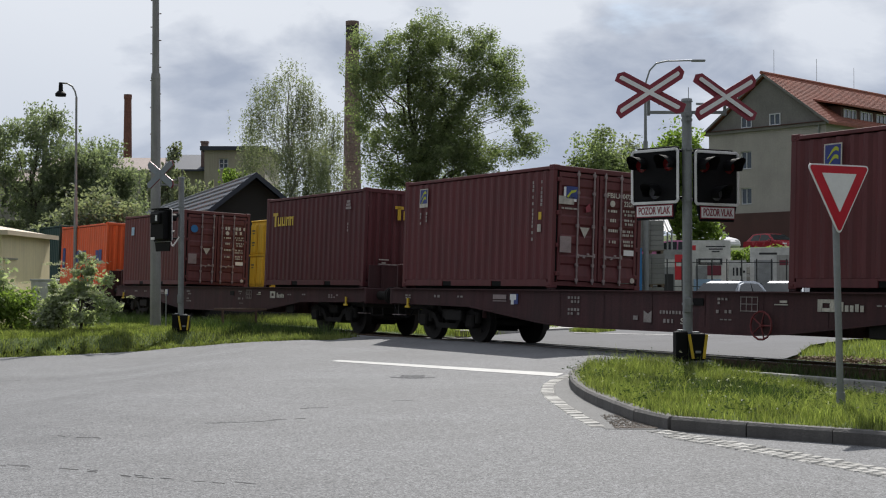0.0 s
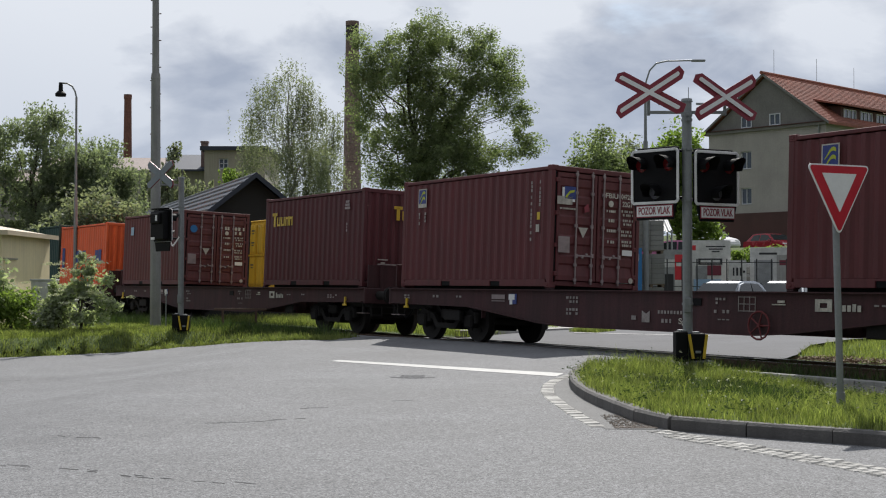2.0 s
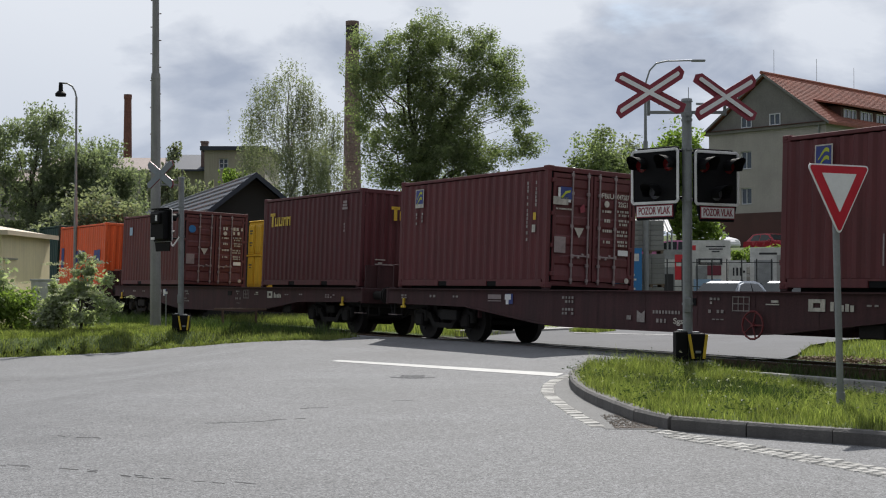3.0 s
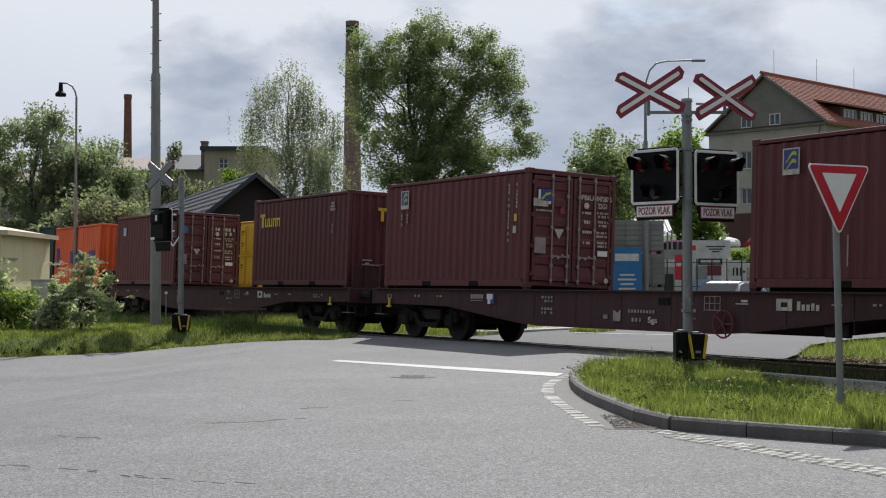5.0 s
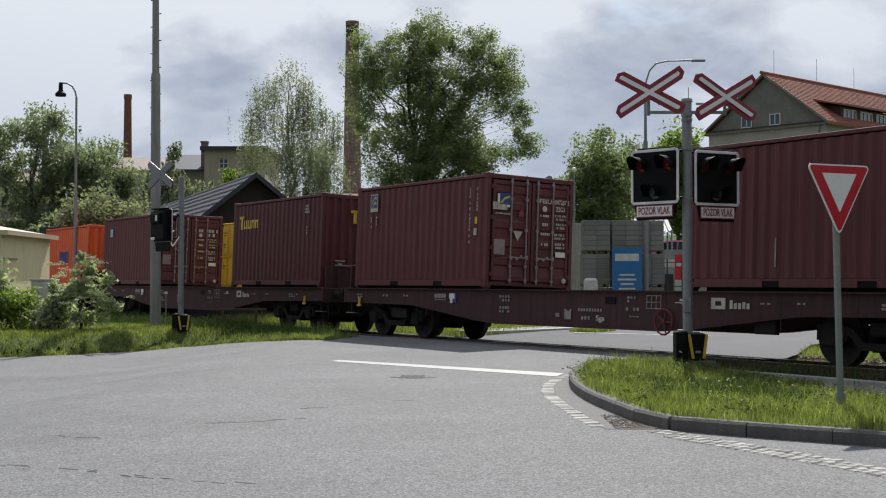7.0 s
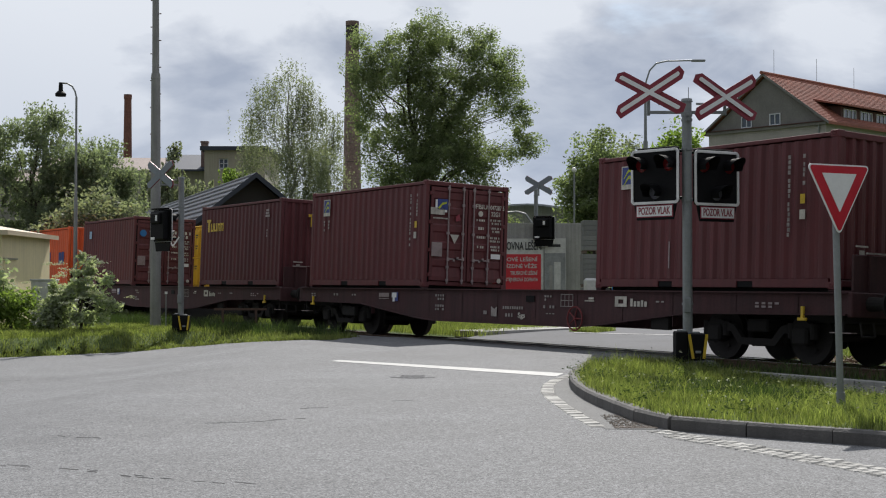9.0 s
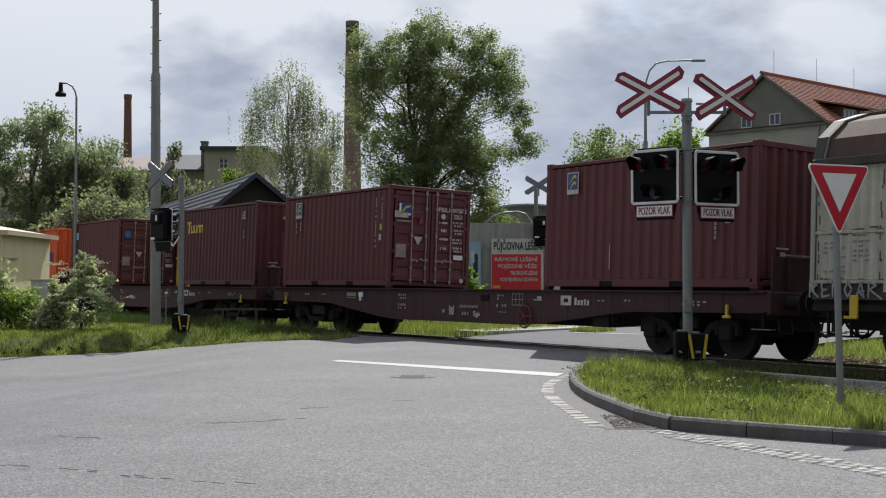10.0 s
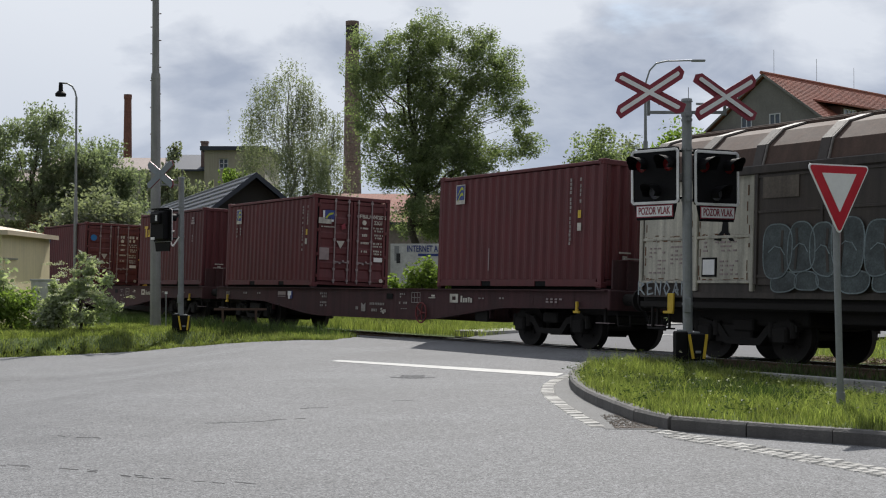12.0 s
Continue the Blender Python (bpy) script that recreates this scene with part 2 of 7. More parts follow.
def mesh_of(name, bm, material, smooth=False):
    me = bpy.data.meshes.new(name)
    bm.to_mesh(me)
    bm.free()
    me.materials.append(material)
    if smooth:
        me.polygons.foreach_set("use_smooth", [True] * len(me.polygons))
    return me


def part(name, bm, material, parent=None, label="", m=None, smooth=False):
    """Links a bmesh (or a mesh) as one mesh object under a thing or part."""
    me = bm if isinstance(bm, bpy.types.Mesh) else mesh_of(name, bm, material, smooth)
    ob = new(name, me)
    if parent is not None:
        ob.parent = parent
    if m is not None:
        ob.matrix_basis = m
    return tagged(ob, label)


def thing(name, label, category, m=None, group="", kind=""):
    ob = new(name)
    ob.empty_display_size = 0.3
    if m is not None:
        ob.matrix_basis = m
    return tagged(ob, label, category, group, kind)


def B():
    return bmesh.new()


def boxes(*items, r=0.0):
    bm = B()
    for c, s in items:
        box(bm, c, s, r)
    return bm


def words(name, text, size, material, parent, m, depth=0.002, fit=None):
    """Lettering as a thin mesh, centred on m, its face towards +z of m. fit: its full width."""
    cu = bpy.data.curves.new(name, "FONT")
    cu.body, cu.size, cu.extrude, cu.align_x, cu.align_y = text, size, depth, "CENTER", "CENTER"
    cu.offset = size * 0.018
    tmp = new("tmp", cu)
    bpy.context.view_layer.update()
    me = bpy.data.meshes.new_from_object(tmp.evaluated_get(bpy.context.evaluated_depsgraph_get()))
    bpy.data.objects.remove(tmp)
    if fit and len(me.vertices):
        xs = [v.co.x for v in me.vertices]
        k = fit / max(1e-6, max(xs) - min(xs))
        me.transform(Matrix.Diagonal((k, 1, 1, 1)))
    me.name = name
    me.materials.clear()
    me.materials.append(material)
    ob = new(name, me)
    ob.parent, ob.matrix_basis = parent, m
    return ob


# the line of the railway: a point on its axis, its heading, and its cant
TX, TY, TH, CANT = 4.351, 26.267, -57.36, 2.23
EX, EY = math.cos(radians(TH)), math.sin(radians(TH))
TRACK = pose(TX, TY, 0, 0, 0, TH)          # local x along the rails, local -y towards the road junction


def on_track(s, v, z=0.0):
    """World place of a point s along the rails, v across them (towards the junction)."""
    return Vector((TX + s * EX + v * EY, TY + s * EY - v * EX, z))


def to_track(x, y):
    return ((x - TX) * EX + (y - TY) * EY, (x - TX) * EY - (y - TY) * EX)


def step(a, b, x):
    t = min(1, max(0, (x - a) / (b - a)))
    return t * t * (3 - 2 * t)


def terrain(x, y):
    """Height of the open ground: a trench for the track bed, a rise behind the yard."""
    s, v = to_track(x, y)
    z = -0.05
    if abs(v) < 1.85:
        z = -0.34
    if v < -1.85:
        z = -0.10
    if v > 1.85:
        z = -0.62
    z += 3.3 * step(8, 15, x) * step(57.5, 66, y) + 2.2 * step(92, 112, y) * step(6, 20, x)
    return z


def grid_mesh(name, ss, vs, zf, material, smooth=True):
    verts = [on_track(s, v, 0) for v in vs for s in ss]
    verts = [(p.x, p.y, zf(p.x, p.y)) for p in verts]
    n = len(ss)
    faces = [(j * n + i, (j + 1) * n + i, (j + 1) * n + i + 1, j * n + i + 1) for j in range(len(vs) - 1) for i in range(n - 1)]
    me = bpy.data.meshes.new(name)
    me.from_pydata(verts, [], faces)
    me.materials.append(material)
    if smooth:
        me.polygons.foreach_set("use_smooth", [True] * len(me.polygons))
    me.update()
    return new(name, me)


def stretch(lo, hi, fine_lo, fine_hi, d):
    out = [lo, lo / 2, lo / 4, lo / 8] if lo < fine_lo - 60 else [lo]
    a = np.arange(fine_lo, fine_hi + d / 2, d).tolist()
    tail = [hi / 8, hi / 4, hi / 2, hi] if hi > fine_hi + 60 else [hi]
    return sorted(set([x for x in out if x < fine_lo] + a + [x for x in tail if x > fine_hi]))


# ------------------------------------------------------------------ ground and roads


def build_ground():
    vs = sorted(set(stretch(-1600, 1600, -90, 40, 3.0) + [-1.85, -1.80, 1.80, 1.85, -2.6, 2.6]))
    vs = [v for v in vs if not (-1.8 < v < 1.8)]
    g = grid_mesh("ground", stretch(-1600, 1600, -110, 60, 3.0), vs, terrain, M["soil"], smooth=False)
    tagged(g, "flat grassy ground rising behind the builders' yard", "ground", kind="structure")


def road_fall(x):
    """How far the road lies below the rails, growing towards the verge."""
    return -0.38 * (1 - step(-7.4, -3.2, x))


def road_z(x, y):
    s, v = to_track(x, y)
    # the asphalt ends at the kerb: below the island turf it dips away
    dip = 0.3 * step(0, 0.8, min(3.6 + 0.8 * (s - 3.1), 7.6 - 0.37 * (s - 12.3)) - v) * step(3.0, 3.8, s)
    return road_fall(x) * step(2.2, 4.2, v) + crossing_z(v) - dip


def crossing_z(v):
    k = math.radians(CANT)
    if abs(v) < 1.5:
        return k * v - 0.012
    return (k * math.copysign(1.5, v) - 0.012) * (1 - step(1.5, 5.5, abs(v)))


def strip(name, rows, material, n=24, zf=road_z, dz=0.0):
    """A road surface between pairs of ends (s0, s1, v)."""
    verts, faces = [], []
    for s0, s1, v in rows:
        for i in range(n + 1):
            p = on_track(s0 + (s1 - s0) * i / n, v)
            verts.append((p.x, p.y, zf(p.x, p.y) + dz))
    for j in range(len(rows) - 1):
        for i in range(n):
            a = j * (n + 1) + i
            faces.append((a, a + n + 1, a + n + 2, a + 1))
    me = bpy.data.meshes.new(name)
    me.from_pydata(verts, [], faces)
    me.materials.append(material)
    me.update()
    ob = new(name, me)
    ob.data.update()
    return ob


def build_roads():
    near = strip("road", [(-70, 60, v) for v in (60, 50, 40, 34, 28, 24, 20, 18, 16, 14, 13, 12, 11, 10, 9, 8.5, 8, 7.5, 7, 6.5, 6, 5.5, 5, 4.5, 4, 3.5, 3, 2.5, 1.9, 1.5)], M["asphalt"], 260)
    tagged(near, "worn light grey asphalt of the road junction", "road", kind="structure")
    mid = strip("road", [(-8.6, 2.35, v) for v in (1.5, 0.83, 0.80)], M["asphalt"], 12)
    tagged(mid, "asphalt of the level crossing beside the rail", "road", kind="structure")
    mid2 = strip("road", [(-8.6, 2.35, v) for v in (0.68, 0.3, -0.3, -0.68)], M["asphalt"], 12)
    tagged(mid2, "asphalt of the level crossing between the rails", "road", kind="structure")
    far = strip("road", [(-8.6, 2.35, -0.80), (-8.8, 2.35, -0.85), (-9.2, 1.9, -1.5), (-10.2, 1.2, -2.6), (-11.0, -0.6, -5.0), (-12.0, -2.0, -8.0), (-13, -3, -12), (-15, -4, -18), (-22, -5, -26)], M["farasphalt"], 16)
    tagged(far, "pale grey asphalt of the road beyond the crossing", "road", kind="structure")
    # stop line
    bm = B()
    slab(bm, [(-1.99, 23.33, 0.001), (1.69, 19.62, 0.001), (1.86, 20.28, 0.001), (-1.88, 23.72, 0.001)], (0, 0, 0.004))
    tagged(part("stop_line", bm, M["roadpaint"]), "worn white stop line painted on the asphalt", "road marking", kind="structure")
    # pale edge strip of the road beyond the railway
    bm = B()
    slab(bm, [(3.6, 36.2, 0.001), (6.9, 34.1, 0.001), (6.95, 34.3, 0.001), (3.65, 36.4, 0.001)], (0, 0, 0.004))
    tagged(part("edge_line", bm, M["roadpaint"]), "faded white edge line on the road beyond the railway", "road marking", kind="structure")
    # manhole
    t = thing("manhole_cover", "round cast iron manhole cover set in the asphalt", "manhole cover", pose(-0.45, 19.6, 0.0))
    bm = B()
    rod(bm, (0, 0, -0.02), (0, 0, 0.006), 0.35, seg=28)
    part("frame", bm, M["asphalt"], t)
    bm = B()
    rod(bm, (0, 0, -0.02), (0, 0, 0.009), 0.29, seg=28)
    for i in range(-3, 4):
        box(bm, (0, i * 0.075, 0.009), (0.36, 0.02, 0.004))
    part("lid", bm, M["asphalt"], t)


def rail_profile(bm, y, s0, s1):
    box(bm, ((s0 + s1) / 2, y, -0.145), (s1 - s0, 0.13, 0.02))
    box(bm, ((s0 + s1) / 2, y, -0.085), (s1 - s0, 0.018, 0.11))
    box(bm, ((s0 + s1) / 2, y, -0.022), (s1 - s0, 0.068, 0.034), 0.006)


def build_track():
    t = thing("railway_track", "single railway track on ballast, rusty rails with bright tops", "railway track", TRACK @ pose(0, 0, 0, -CANT), kind="structure")
    for y in (-0.75, 0.75):
        bm = B()
        rail_profile(bm, y, -130, 60)
        r = part("rail", bm, M["rail"], t)
        part("running_surface", boxes(((-35, y, -0.0035), (190, 0.05, 0.004))), M["railtop"], r, "bright worn rail top")
    sl = mesh_of("sleeper", boxes(((0, 0, -0.225), (0.24, 2.5, 0.14)), r=0.02), M["sleeper"])
    for i in range(-120, 60):
        s = i * 0.6
        if -8.8 < s < 2.6:
            continue
        part("sleeper", sl, None, t, m=pose(s, 0, 0))
    # ballast in two lengths, either side of the crossing
    for s0, s1 in ((-130, -8.6), (2.35, 60)):
        rng = np.random.default_rng(5)
        ss, ys = np.arange(s0, s1 + 0.01, 0.28), np.linspace(-1.95, 1.95, 15)
        S, Y = np.meshgrid(ss, ys)
        Z = -0.205 + 0.05 * rng.random(S.shape) - 0.10 * np.clip(np.abs(Y) - 1.4, 0, 1)
        V = np.stack([S, Y, Z], -1).reshape(-1, 3)
        n = len(ss)
        F = [(j * n + i, j * n + i + 1, (j + 1) * n + i + 1, (j + 1) * n + i) for j in range(len(ys) - 1) for i in range(n - 1)]
        me = bpy.data.meshes.new("ballast")
        me.from_pydata(V.tolist(), [], F)
        me.materials.append(M["ballast"])
        ob = new("ballast", me)
        ob.matrix_basis = TRACK @ pose(0, 0, 0, -CANT)
        tagged(ob, "dirty brown track ballast", "ballast", kind="stuff")


build_ground()
build_roads()
build_track()

# ------------------------------------------------------------------ the goods train
CL, CW, CH = 6.058, 2.438, 2.591
MOVING = []                      # (thing, place along the train, height above the rails)


def corrugated(length, height, depth=0.036, pitch=0.278, flat=0.072, slope=0.068):
    """A sheet in x and z with trapezoid ribs in y; centred on x, from z 0 up."""
    bm = B()
    xs, x = [], -length / 2
    while x < length / 2 - 1e-6:
        for dx, y in ((0, 0), (flat, 0), (flat + slope, depth), (2 * flat + slope, depth)):
            if x + dx <= length / 2:
                xs.append((x + dx, y))
        x += pitch
    xs.append((length / 2, 0))
    lo = [bm.verts.new((a, b, 0)) for a, b in xs]
    hi = [bm.verts.new((a, b, height)) for a, b in xs]
    for i in range(len(xs) - 1):
        bm.faces.new((lo[i], lo[i + 1], hi[i + 1], hi[i]))
    return bm


SHARED = {}


def shared(key, make):
    if key not in SHARED:
        SHARED[key] = make()
    return SHARED[key]


def container(label, mt, doors, group="containers on the train"):
    """A twenty-foot box. Origin: middle of its foot; +x is its end, -y its side towards the junction."""
    c = thing("shipping_container", label, "container", group=group)
    h, w, zb = CL / 2, CW / 2, 0.16
    key = mt.name
    side = shared(("side", key), lambda: mesh_of("side_wall", corrugated(CL - 0.26, CH - 0.30), mt))
    part("side_wall", side, None, c, m=pose(0, -w + 0.012, zb + 0.02))
    part("side_wall", side, None, c, m=pose(0, w - 0.012, zb + 0.02, 0, 0, 180))
    endw = shared(("end", key), lambda: mesh_of("end_wall", corrugated(CW - 0.24, CH - 0.30, 0.045, 0.25), mt))
    part("end_wall", endw, None, c, m=pose(-h + 0.03, 0, zb + 0.02, 0, 0, -90))
    post = shared(("post", key), lambda: mesh_of("corner_post", boxes(((0, 0, CH / 2), (0.13, 0.10, CH - 0.22)), r=0.012), mt))
    cast = shared(("cast", key), lambda: mesh_of("corner_casting", boxes(((0, 0, 0), (0.178, 0.162, 0.118)), ((0, -0.083, 0.0), (0.08, 0.012, 0.05)), r=0.01), mt))
    for sx in (-1, 1):
        for sy in (-1, 1):
            part("corner_post", post, None, c, m=pose(sx * (h - 0.07), sy * (w - 0.052), 0))
            for z in (0.06, CH - 0.06):
                part("corner_casting", cast, None, c, m=pose(sx * (h - 0.09), sy * (w - 0.081), z, 0, 0, 0 if sy < 0 else 180))
    rail = shared(("rail", key), lambda: mesh_of("top_rail", boxes(((0, 0, 0), (CL - 0.34, 0.06, 0.07)), r=0.008), mt))
    cross = shared(("cross", key), lambda: mesh_of("end_rail", boxes(((0, 0, 0), (0.08, CW - 0.30, 0.11)), r=0.01), mt))

    def sill():
        bm = B()
        for a, b in ((-2.86, -1.20), (-0.82, 0.82), (1.20, 2.86)):
            box(bm, ((a + b) / 2, 0, 0), (b - a, 0.05, 0.15), 0.006)
        box(bm, (0, 0, 0.055), (CL - 0.34, 0.045, 0.04))
        return mesh_of("bottom_rail", bm, mt)
    sil = shared(("sill", key), sill)
    for sy in (-1, 1):
        part("top_rail", rail, None, c, m=pose(0, sy * (w - 0.035), CH - 0.065))
        part("bottom_rail", sil, None, c, m=pose(0, sy * (w - 0.03), 0.10))
        pk = shared("pocket", lambda: mesh_of("fork_pocket", boxes(((0, 0, 0), (0.36, 0.06, 0.115)), r=0.006), M["black"]))
        for x in (-1.01, 1.01):
            part("fork_pocket", pk, None, c, m=pose(x, sy * (w - 0.052), 0.085))
    for sx in (-1, 1):
        for z in (0.10, CH - 0.065):
            part("end_rail", cross, None, c, m=pose(sx * (h - 0.06), 0, z))

    def roof():
        bm = corrugated(CL - 0.2, CW - 0.14, 0.02, 0.30, 0.09, 0.05)
        return mesh_of("roof", bm, mt)
    part("roof", shared(("roof", key), roof), None, c, m=pose(0, w - 0.07, CH - 0.045, 90))
    part("floor", shared(("floor", key), lambda: mesh_of("floor", boxes(((0, 0, 0.10), (CL - 0.2, CW - 0.14, 0.12)), ((0, 0, 0.0), (CL - 0.5, CW - 0.5, 0.14))), M["bogie"])), None, c)
    if not doors:
        part("end_wall", endw, None, c, m=pose(h - 0.03, 0, zb + 0.02, 0, 0, 90))
        # data plates and lashing rings
        part("data_plate", boxes(((h + 0.006, -0.62, 0.72), (0.01, 0.30, 0.03)), ((h + 0.006, -0.62, 0.62), (0.01, 0.12, 0.07))), M["dirtywhite"], c)
        return c

    def leaf():
        """One pressed sheet: horizontal swages between a top and a bottom rail."""
        prof = [(0.045, 0.09), (0.045, 0.19)]
        for z in (0.52, 0.94, 1.36, 1.78, 2.16):
            prof += [(0.012, z - 0.11), (0.034, z - 0.07), (0.034, z + 0.07), (0.012, z + 0.11)]
        prof += [(0.045, 2.27), (0.045, 2.36), (-0.02, 2.36), (-0.02, 0.09)]
        bm = B()
        slab(bm, [(x, -0.53, z) for x, z in prof], (0, 1.06, 0))
        return mesh_of("door", bm, mt)
    lf = shared(("leaf", key), leaf)

    def barmesh():
        bm = B()
        rod(bm, (0, 0, 0.02), (0, 0, 2.42), 0.019, seg=8)
        for z in (0.10, 0.42, 1.25, 1.95, 2.34):
            box(bm, (-0.01, 0, z), (0.05, 0.075, 0.07), 0.008)
        return mesh_of("locking_bar", bm, M["bar"])
    bmesh_bar = shared("bar", barmesh)

    def hand():
        bm = B()
        box(bm, (0.02, 0.14, 0.0), (0.02, 0.30, 0.035), 0.006)
        box(bm, (0.025, 0.27, 0.03), (0.03, 0.06, 0.05), 0.006)
        box(bm, (0.015, 0, -0.01), (0.035, 0.07, 0.09), 0.006)
        return mesh_of("door_handle", bm, M["bar"])
    handle = shared("hand", hand)
    for sy, bars in ((-1, (-0.03, 0.40)), (1, (-0.38, 0.06))):
        d = part("door", lf, None, c, m=pose(h - 0.035, sy * 0.545, 0.08))
        for k, y in enumerate(bars):
            part("locking_bar", bmesh_bar, None, d, "grey steel locking bar", pose(0.062, y, 0))
            part("door_handle", handle, None, d, m=pose(0.07, y, 0.62, 0, 0, 0) if k == 0 else pose(0.07, y, 0.62, 180, 0, 0))
        st = shared(("stile", key), lambda: mesh_of("stile", boxes(((0.022, 0, 1.22), (0.052, 0.075, 2.26)), r=0.008), mt))
        for y in (-0.493, 0.493):
            part("stile", st, None, d, m=pose(0, y, 0))
        hg = shared(("hinge", key), lambda: mesh_of("hinge", boxes(((0, 0, 0), (0.05, 0.10, 0.09)), r=0.01), mt))
        for z in (0.22, 0.82, 1.5, 2.2):
            part("hinge", hg, None, d, m=pose(0.035, sy * 0.53, z))
        part("gasket", boxes(((0.002, sy * 0.55, 1.22), (0.03, 0.03, 2.3))), M["black"], d)
    return c


def side_mark(parent, x, z, w, h, mt, name="marking", y=None):
    """A flat marking on the side towards the junction."""
    return part(name, boxes(((x, -CW / 2 - 0.004 if y is None else y, z), (w, 0.004, h))), mt, parent)


def end_mark(parent, y, z, w, h, mt, name="marking", x=CL / 2 + 0.052):
    return part(name, boxes(((x, y, z), (0.004, w, h))), mt, parent)


def leasing_logo(parent, x, z, w=0.37, h=0.45):
    """A blue panel with two yellow waves and a white foot."""
    y = -CW / 2 - 0.004
    p = part("logo_panel", boxes(((x, y, z), (w, 0.004, h))), M["dirtywhite"], parent)
    part("logo_field", boxes(((x, y - 0.003, z + h * 0.08), (w * 0.86, 0.004, h * 0.74))), M["blue"], p)
    bm = B()
    for dz in (0.0, -0.13):
        pts = []
        for i in range(9):
            a = i / 8
            pts.append((x - w * 0.30 + w * 0.62 * a, y - 0.007, z + h * 0.13 + dz + 0.09 * math.sin(a * 3.4 - 0.9) + 0.03 * a))
        for i in range(8, -1, -1):
            a = i / 8
            pts.append((x - w * 0.30 + w * 0.62 * a, y - 0.007, z + h * 0.05 + dz + 0.07 * math.sin(a * 3.4 - 0.9) + 0.02 * a))
        slab(bm, pts, (0, -0.003, 0))
    part("logo_wave", bm, M["lime"], p)


def vertical_marks(parent, x, z0, z1, mt, seed, y=None, wide=0.06):
    """A column of small unreadable characters."""
    rng = random.Random(seed)
    bm = B()
    z = z1
    while z > z0:
        box(bm, (x + rng.uniform(-.006, .006), -CW / 2 - 0.004 if y is None else y, z - 0.04), (wide * rng.uniform(.6, 1), 0.004, 0.065))
        z -= rng.choice((0.085, 0.085, 0.085, 0.14))
    return tagged(part("marking", bm, M["faded"] if mt is M["dirtywhite"] else mt, parent), kind="stuff")


def end_rows(parent, rows, mt, seed, x=CL / 2 + 0.052):
    """Rows of small unreadable characters on the door end: (y0, y1, z, height)."""
    rng = random.Random(seed)
    bm = B()
    for y0, y1, z, hh in rows:
        y = y0
        while y < y1:
            wd = min(rng.uniform(.5, .9) * hh, y1 - y)
            box(bm, (x, y + wd / 2, z), (0.004, wd, hh))
            y += wd + hh * rng.choice((0.3, 0.3, 0.3, 0.9))
    return tagged(part("marking", bm, mt, parent), kind="stuff")


def door_marks(c, number, logo):
    """The lettering of the door end."""
    X = CL / 2 + 0.032
    face = lambda y, z: Matrix.Translation((X, y, z)) @ pose(0, 0, 0, 90, 0, 90)
    if number:
        words("lettering", number[0], 0.15, M["dirtywhite"], c, face(0.38, 2.03), fit=0.34)
        words("lettering", number[1], 0.15, M["dirtywhite"], c, face(0.86, 2.03), fit=0.42)
        words("lettering", number[2], 0.15, M["dirtywhite"], c, face(0.82, 1.87), fit=0.26)
    else:
        end_rows(c, [(0.28, 0.52, 2.03, 0.11), (0.66, 1.02, 2.03, 0.11), (0.66, 0.90, 1.88, 0.11)], M["dirtywhite"], 3, X)
    bm = B()
    rod(bm, (X - 0.003, 0.36, 1.86), (X + 0.003, 0.36, 1.86), 0.07, seg=14)
    part("label", bm, M["dirtywhite"], c)
    end_rows(c, [(0.24, 0.50, 1.70, 0.05), (0.66, 0.98, 1.72, 0.05), (0.70, 0.98, 1.64, 0.05), (0.30, 0.46, 1.50, 0.07), (0.70, 0.98, 1.52, 0.05), (0.72, 0.98, 1.44, 0.05),
                 (0.26, 0.52, 1.28, 0.06), (0.66, 0.98, 1.28, 0.05), (0.66, 0.96, 1.20, 0.05), (0.28, 0.48, 1.04, 0.06), (0.68, 0.96, 1.06, 0.05), (0.70, 0.96, 0.98, 0.05)], M["dirtywhite"], 8, X)
    end_mark(c, 0.84, 0.82, 0.28, 0.12, M["white"], "label", X)
    bm = B()
    rod(bm, (X - 0.003, 0.96, 0.22), (X + 0.003, 0.96, 0.22), 0.06, seg=14)
    part("label", bm, M["dirtywhite"], c)
    end_mark(c, -0.90, 0.92, 0.30, 0.34, M["bar"], "document_plate", X + 0.01)
    bm = B()
    slab(bm, [(X, -0.52, 1.30), (X, -0.26, 1.30), (X, -0.39, 1.08)], (0.004, 0, 0))
    part("label", bm, M["dirtywhite"], c)
    if logo:
        p = end_mark(c, -0.80, 1.98, 0.34, 0.30, M["white"], "logo_panel", X)
        part("logo_field", boxes(((X + 0.003, -0.76, 2.02), (0.004, 0.30, 0.26))), M["blue"], p)
        bm = B()
        slab(bm, [(X + 0.007, -0.90, 1.93), (X + 0.007, -0.78, 2.06), (X + 0.007, -0.64, 2.09), (X + 0.007, -0.66, 2.04), (X + 0.007, -0.78, 2.0), (X + 0.007, -0.86, 1.90)], (0.003, 0, 0))
        part("logo_wave", bm, M["lime"], p)
        end_mark(c, -0.90, 1.85, 0.40, 0.17, M["dirtywhite"], "logo_panel", X + 0.003)
        end_rows(c, [(-1.02, -0.56, 1.68, 0.035)], M["dirtywhite"], 4, X)
        bm = B()
        slab(bm, [(X, -0.38, 1.74), (X, -0.27, 1.82), (X, -0.23, 1.66), (X, -0.36, 1.62)], (0.004, 0, 0))
        part("label", bm, M["crossred"], c, "faded red sticker")


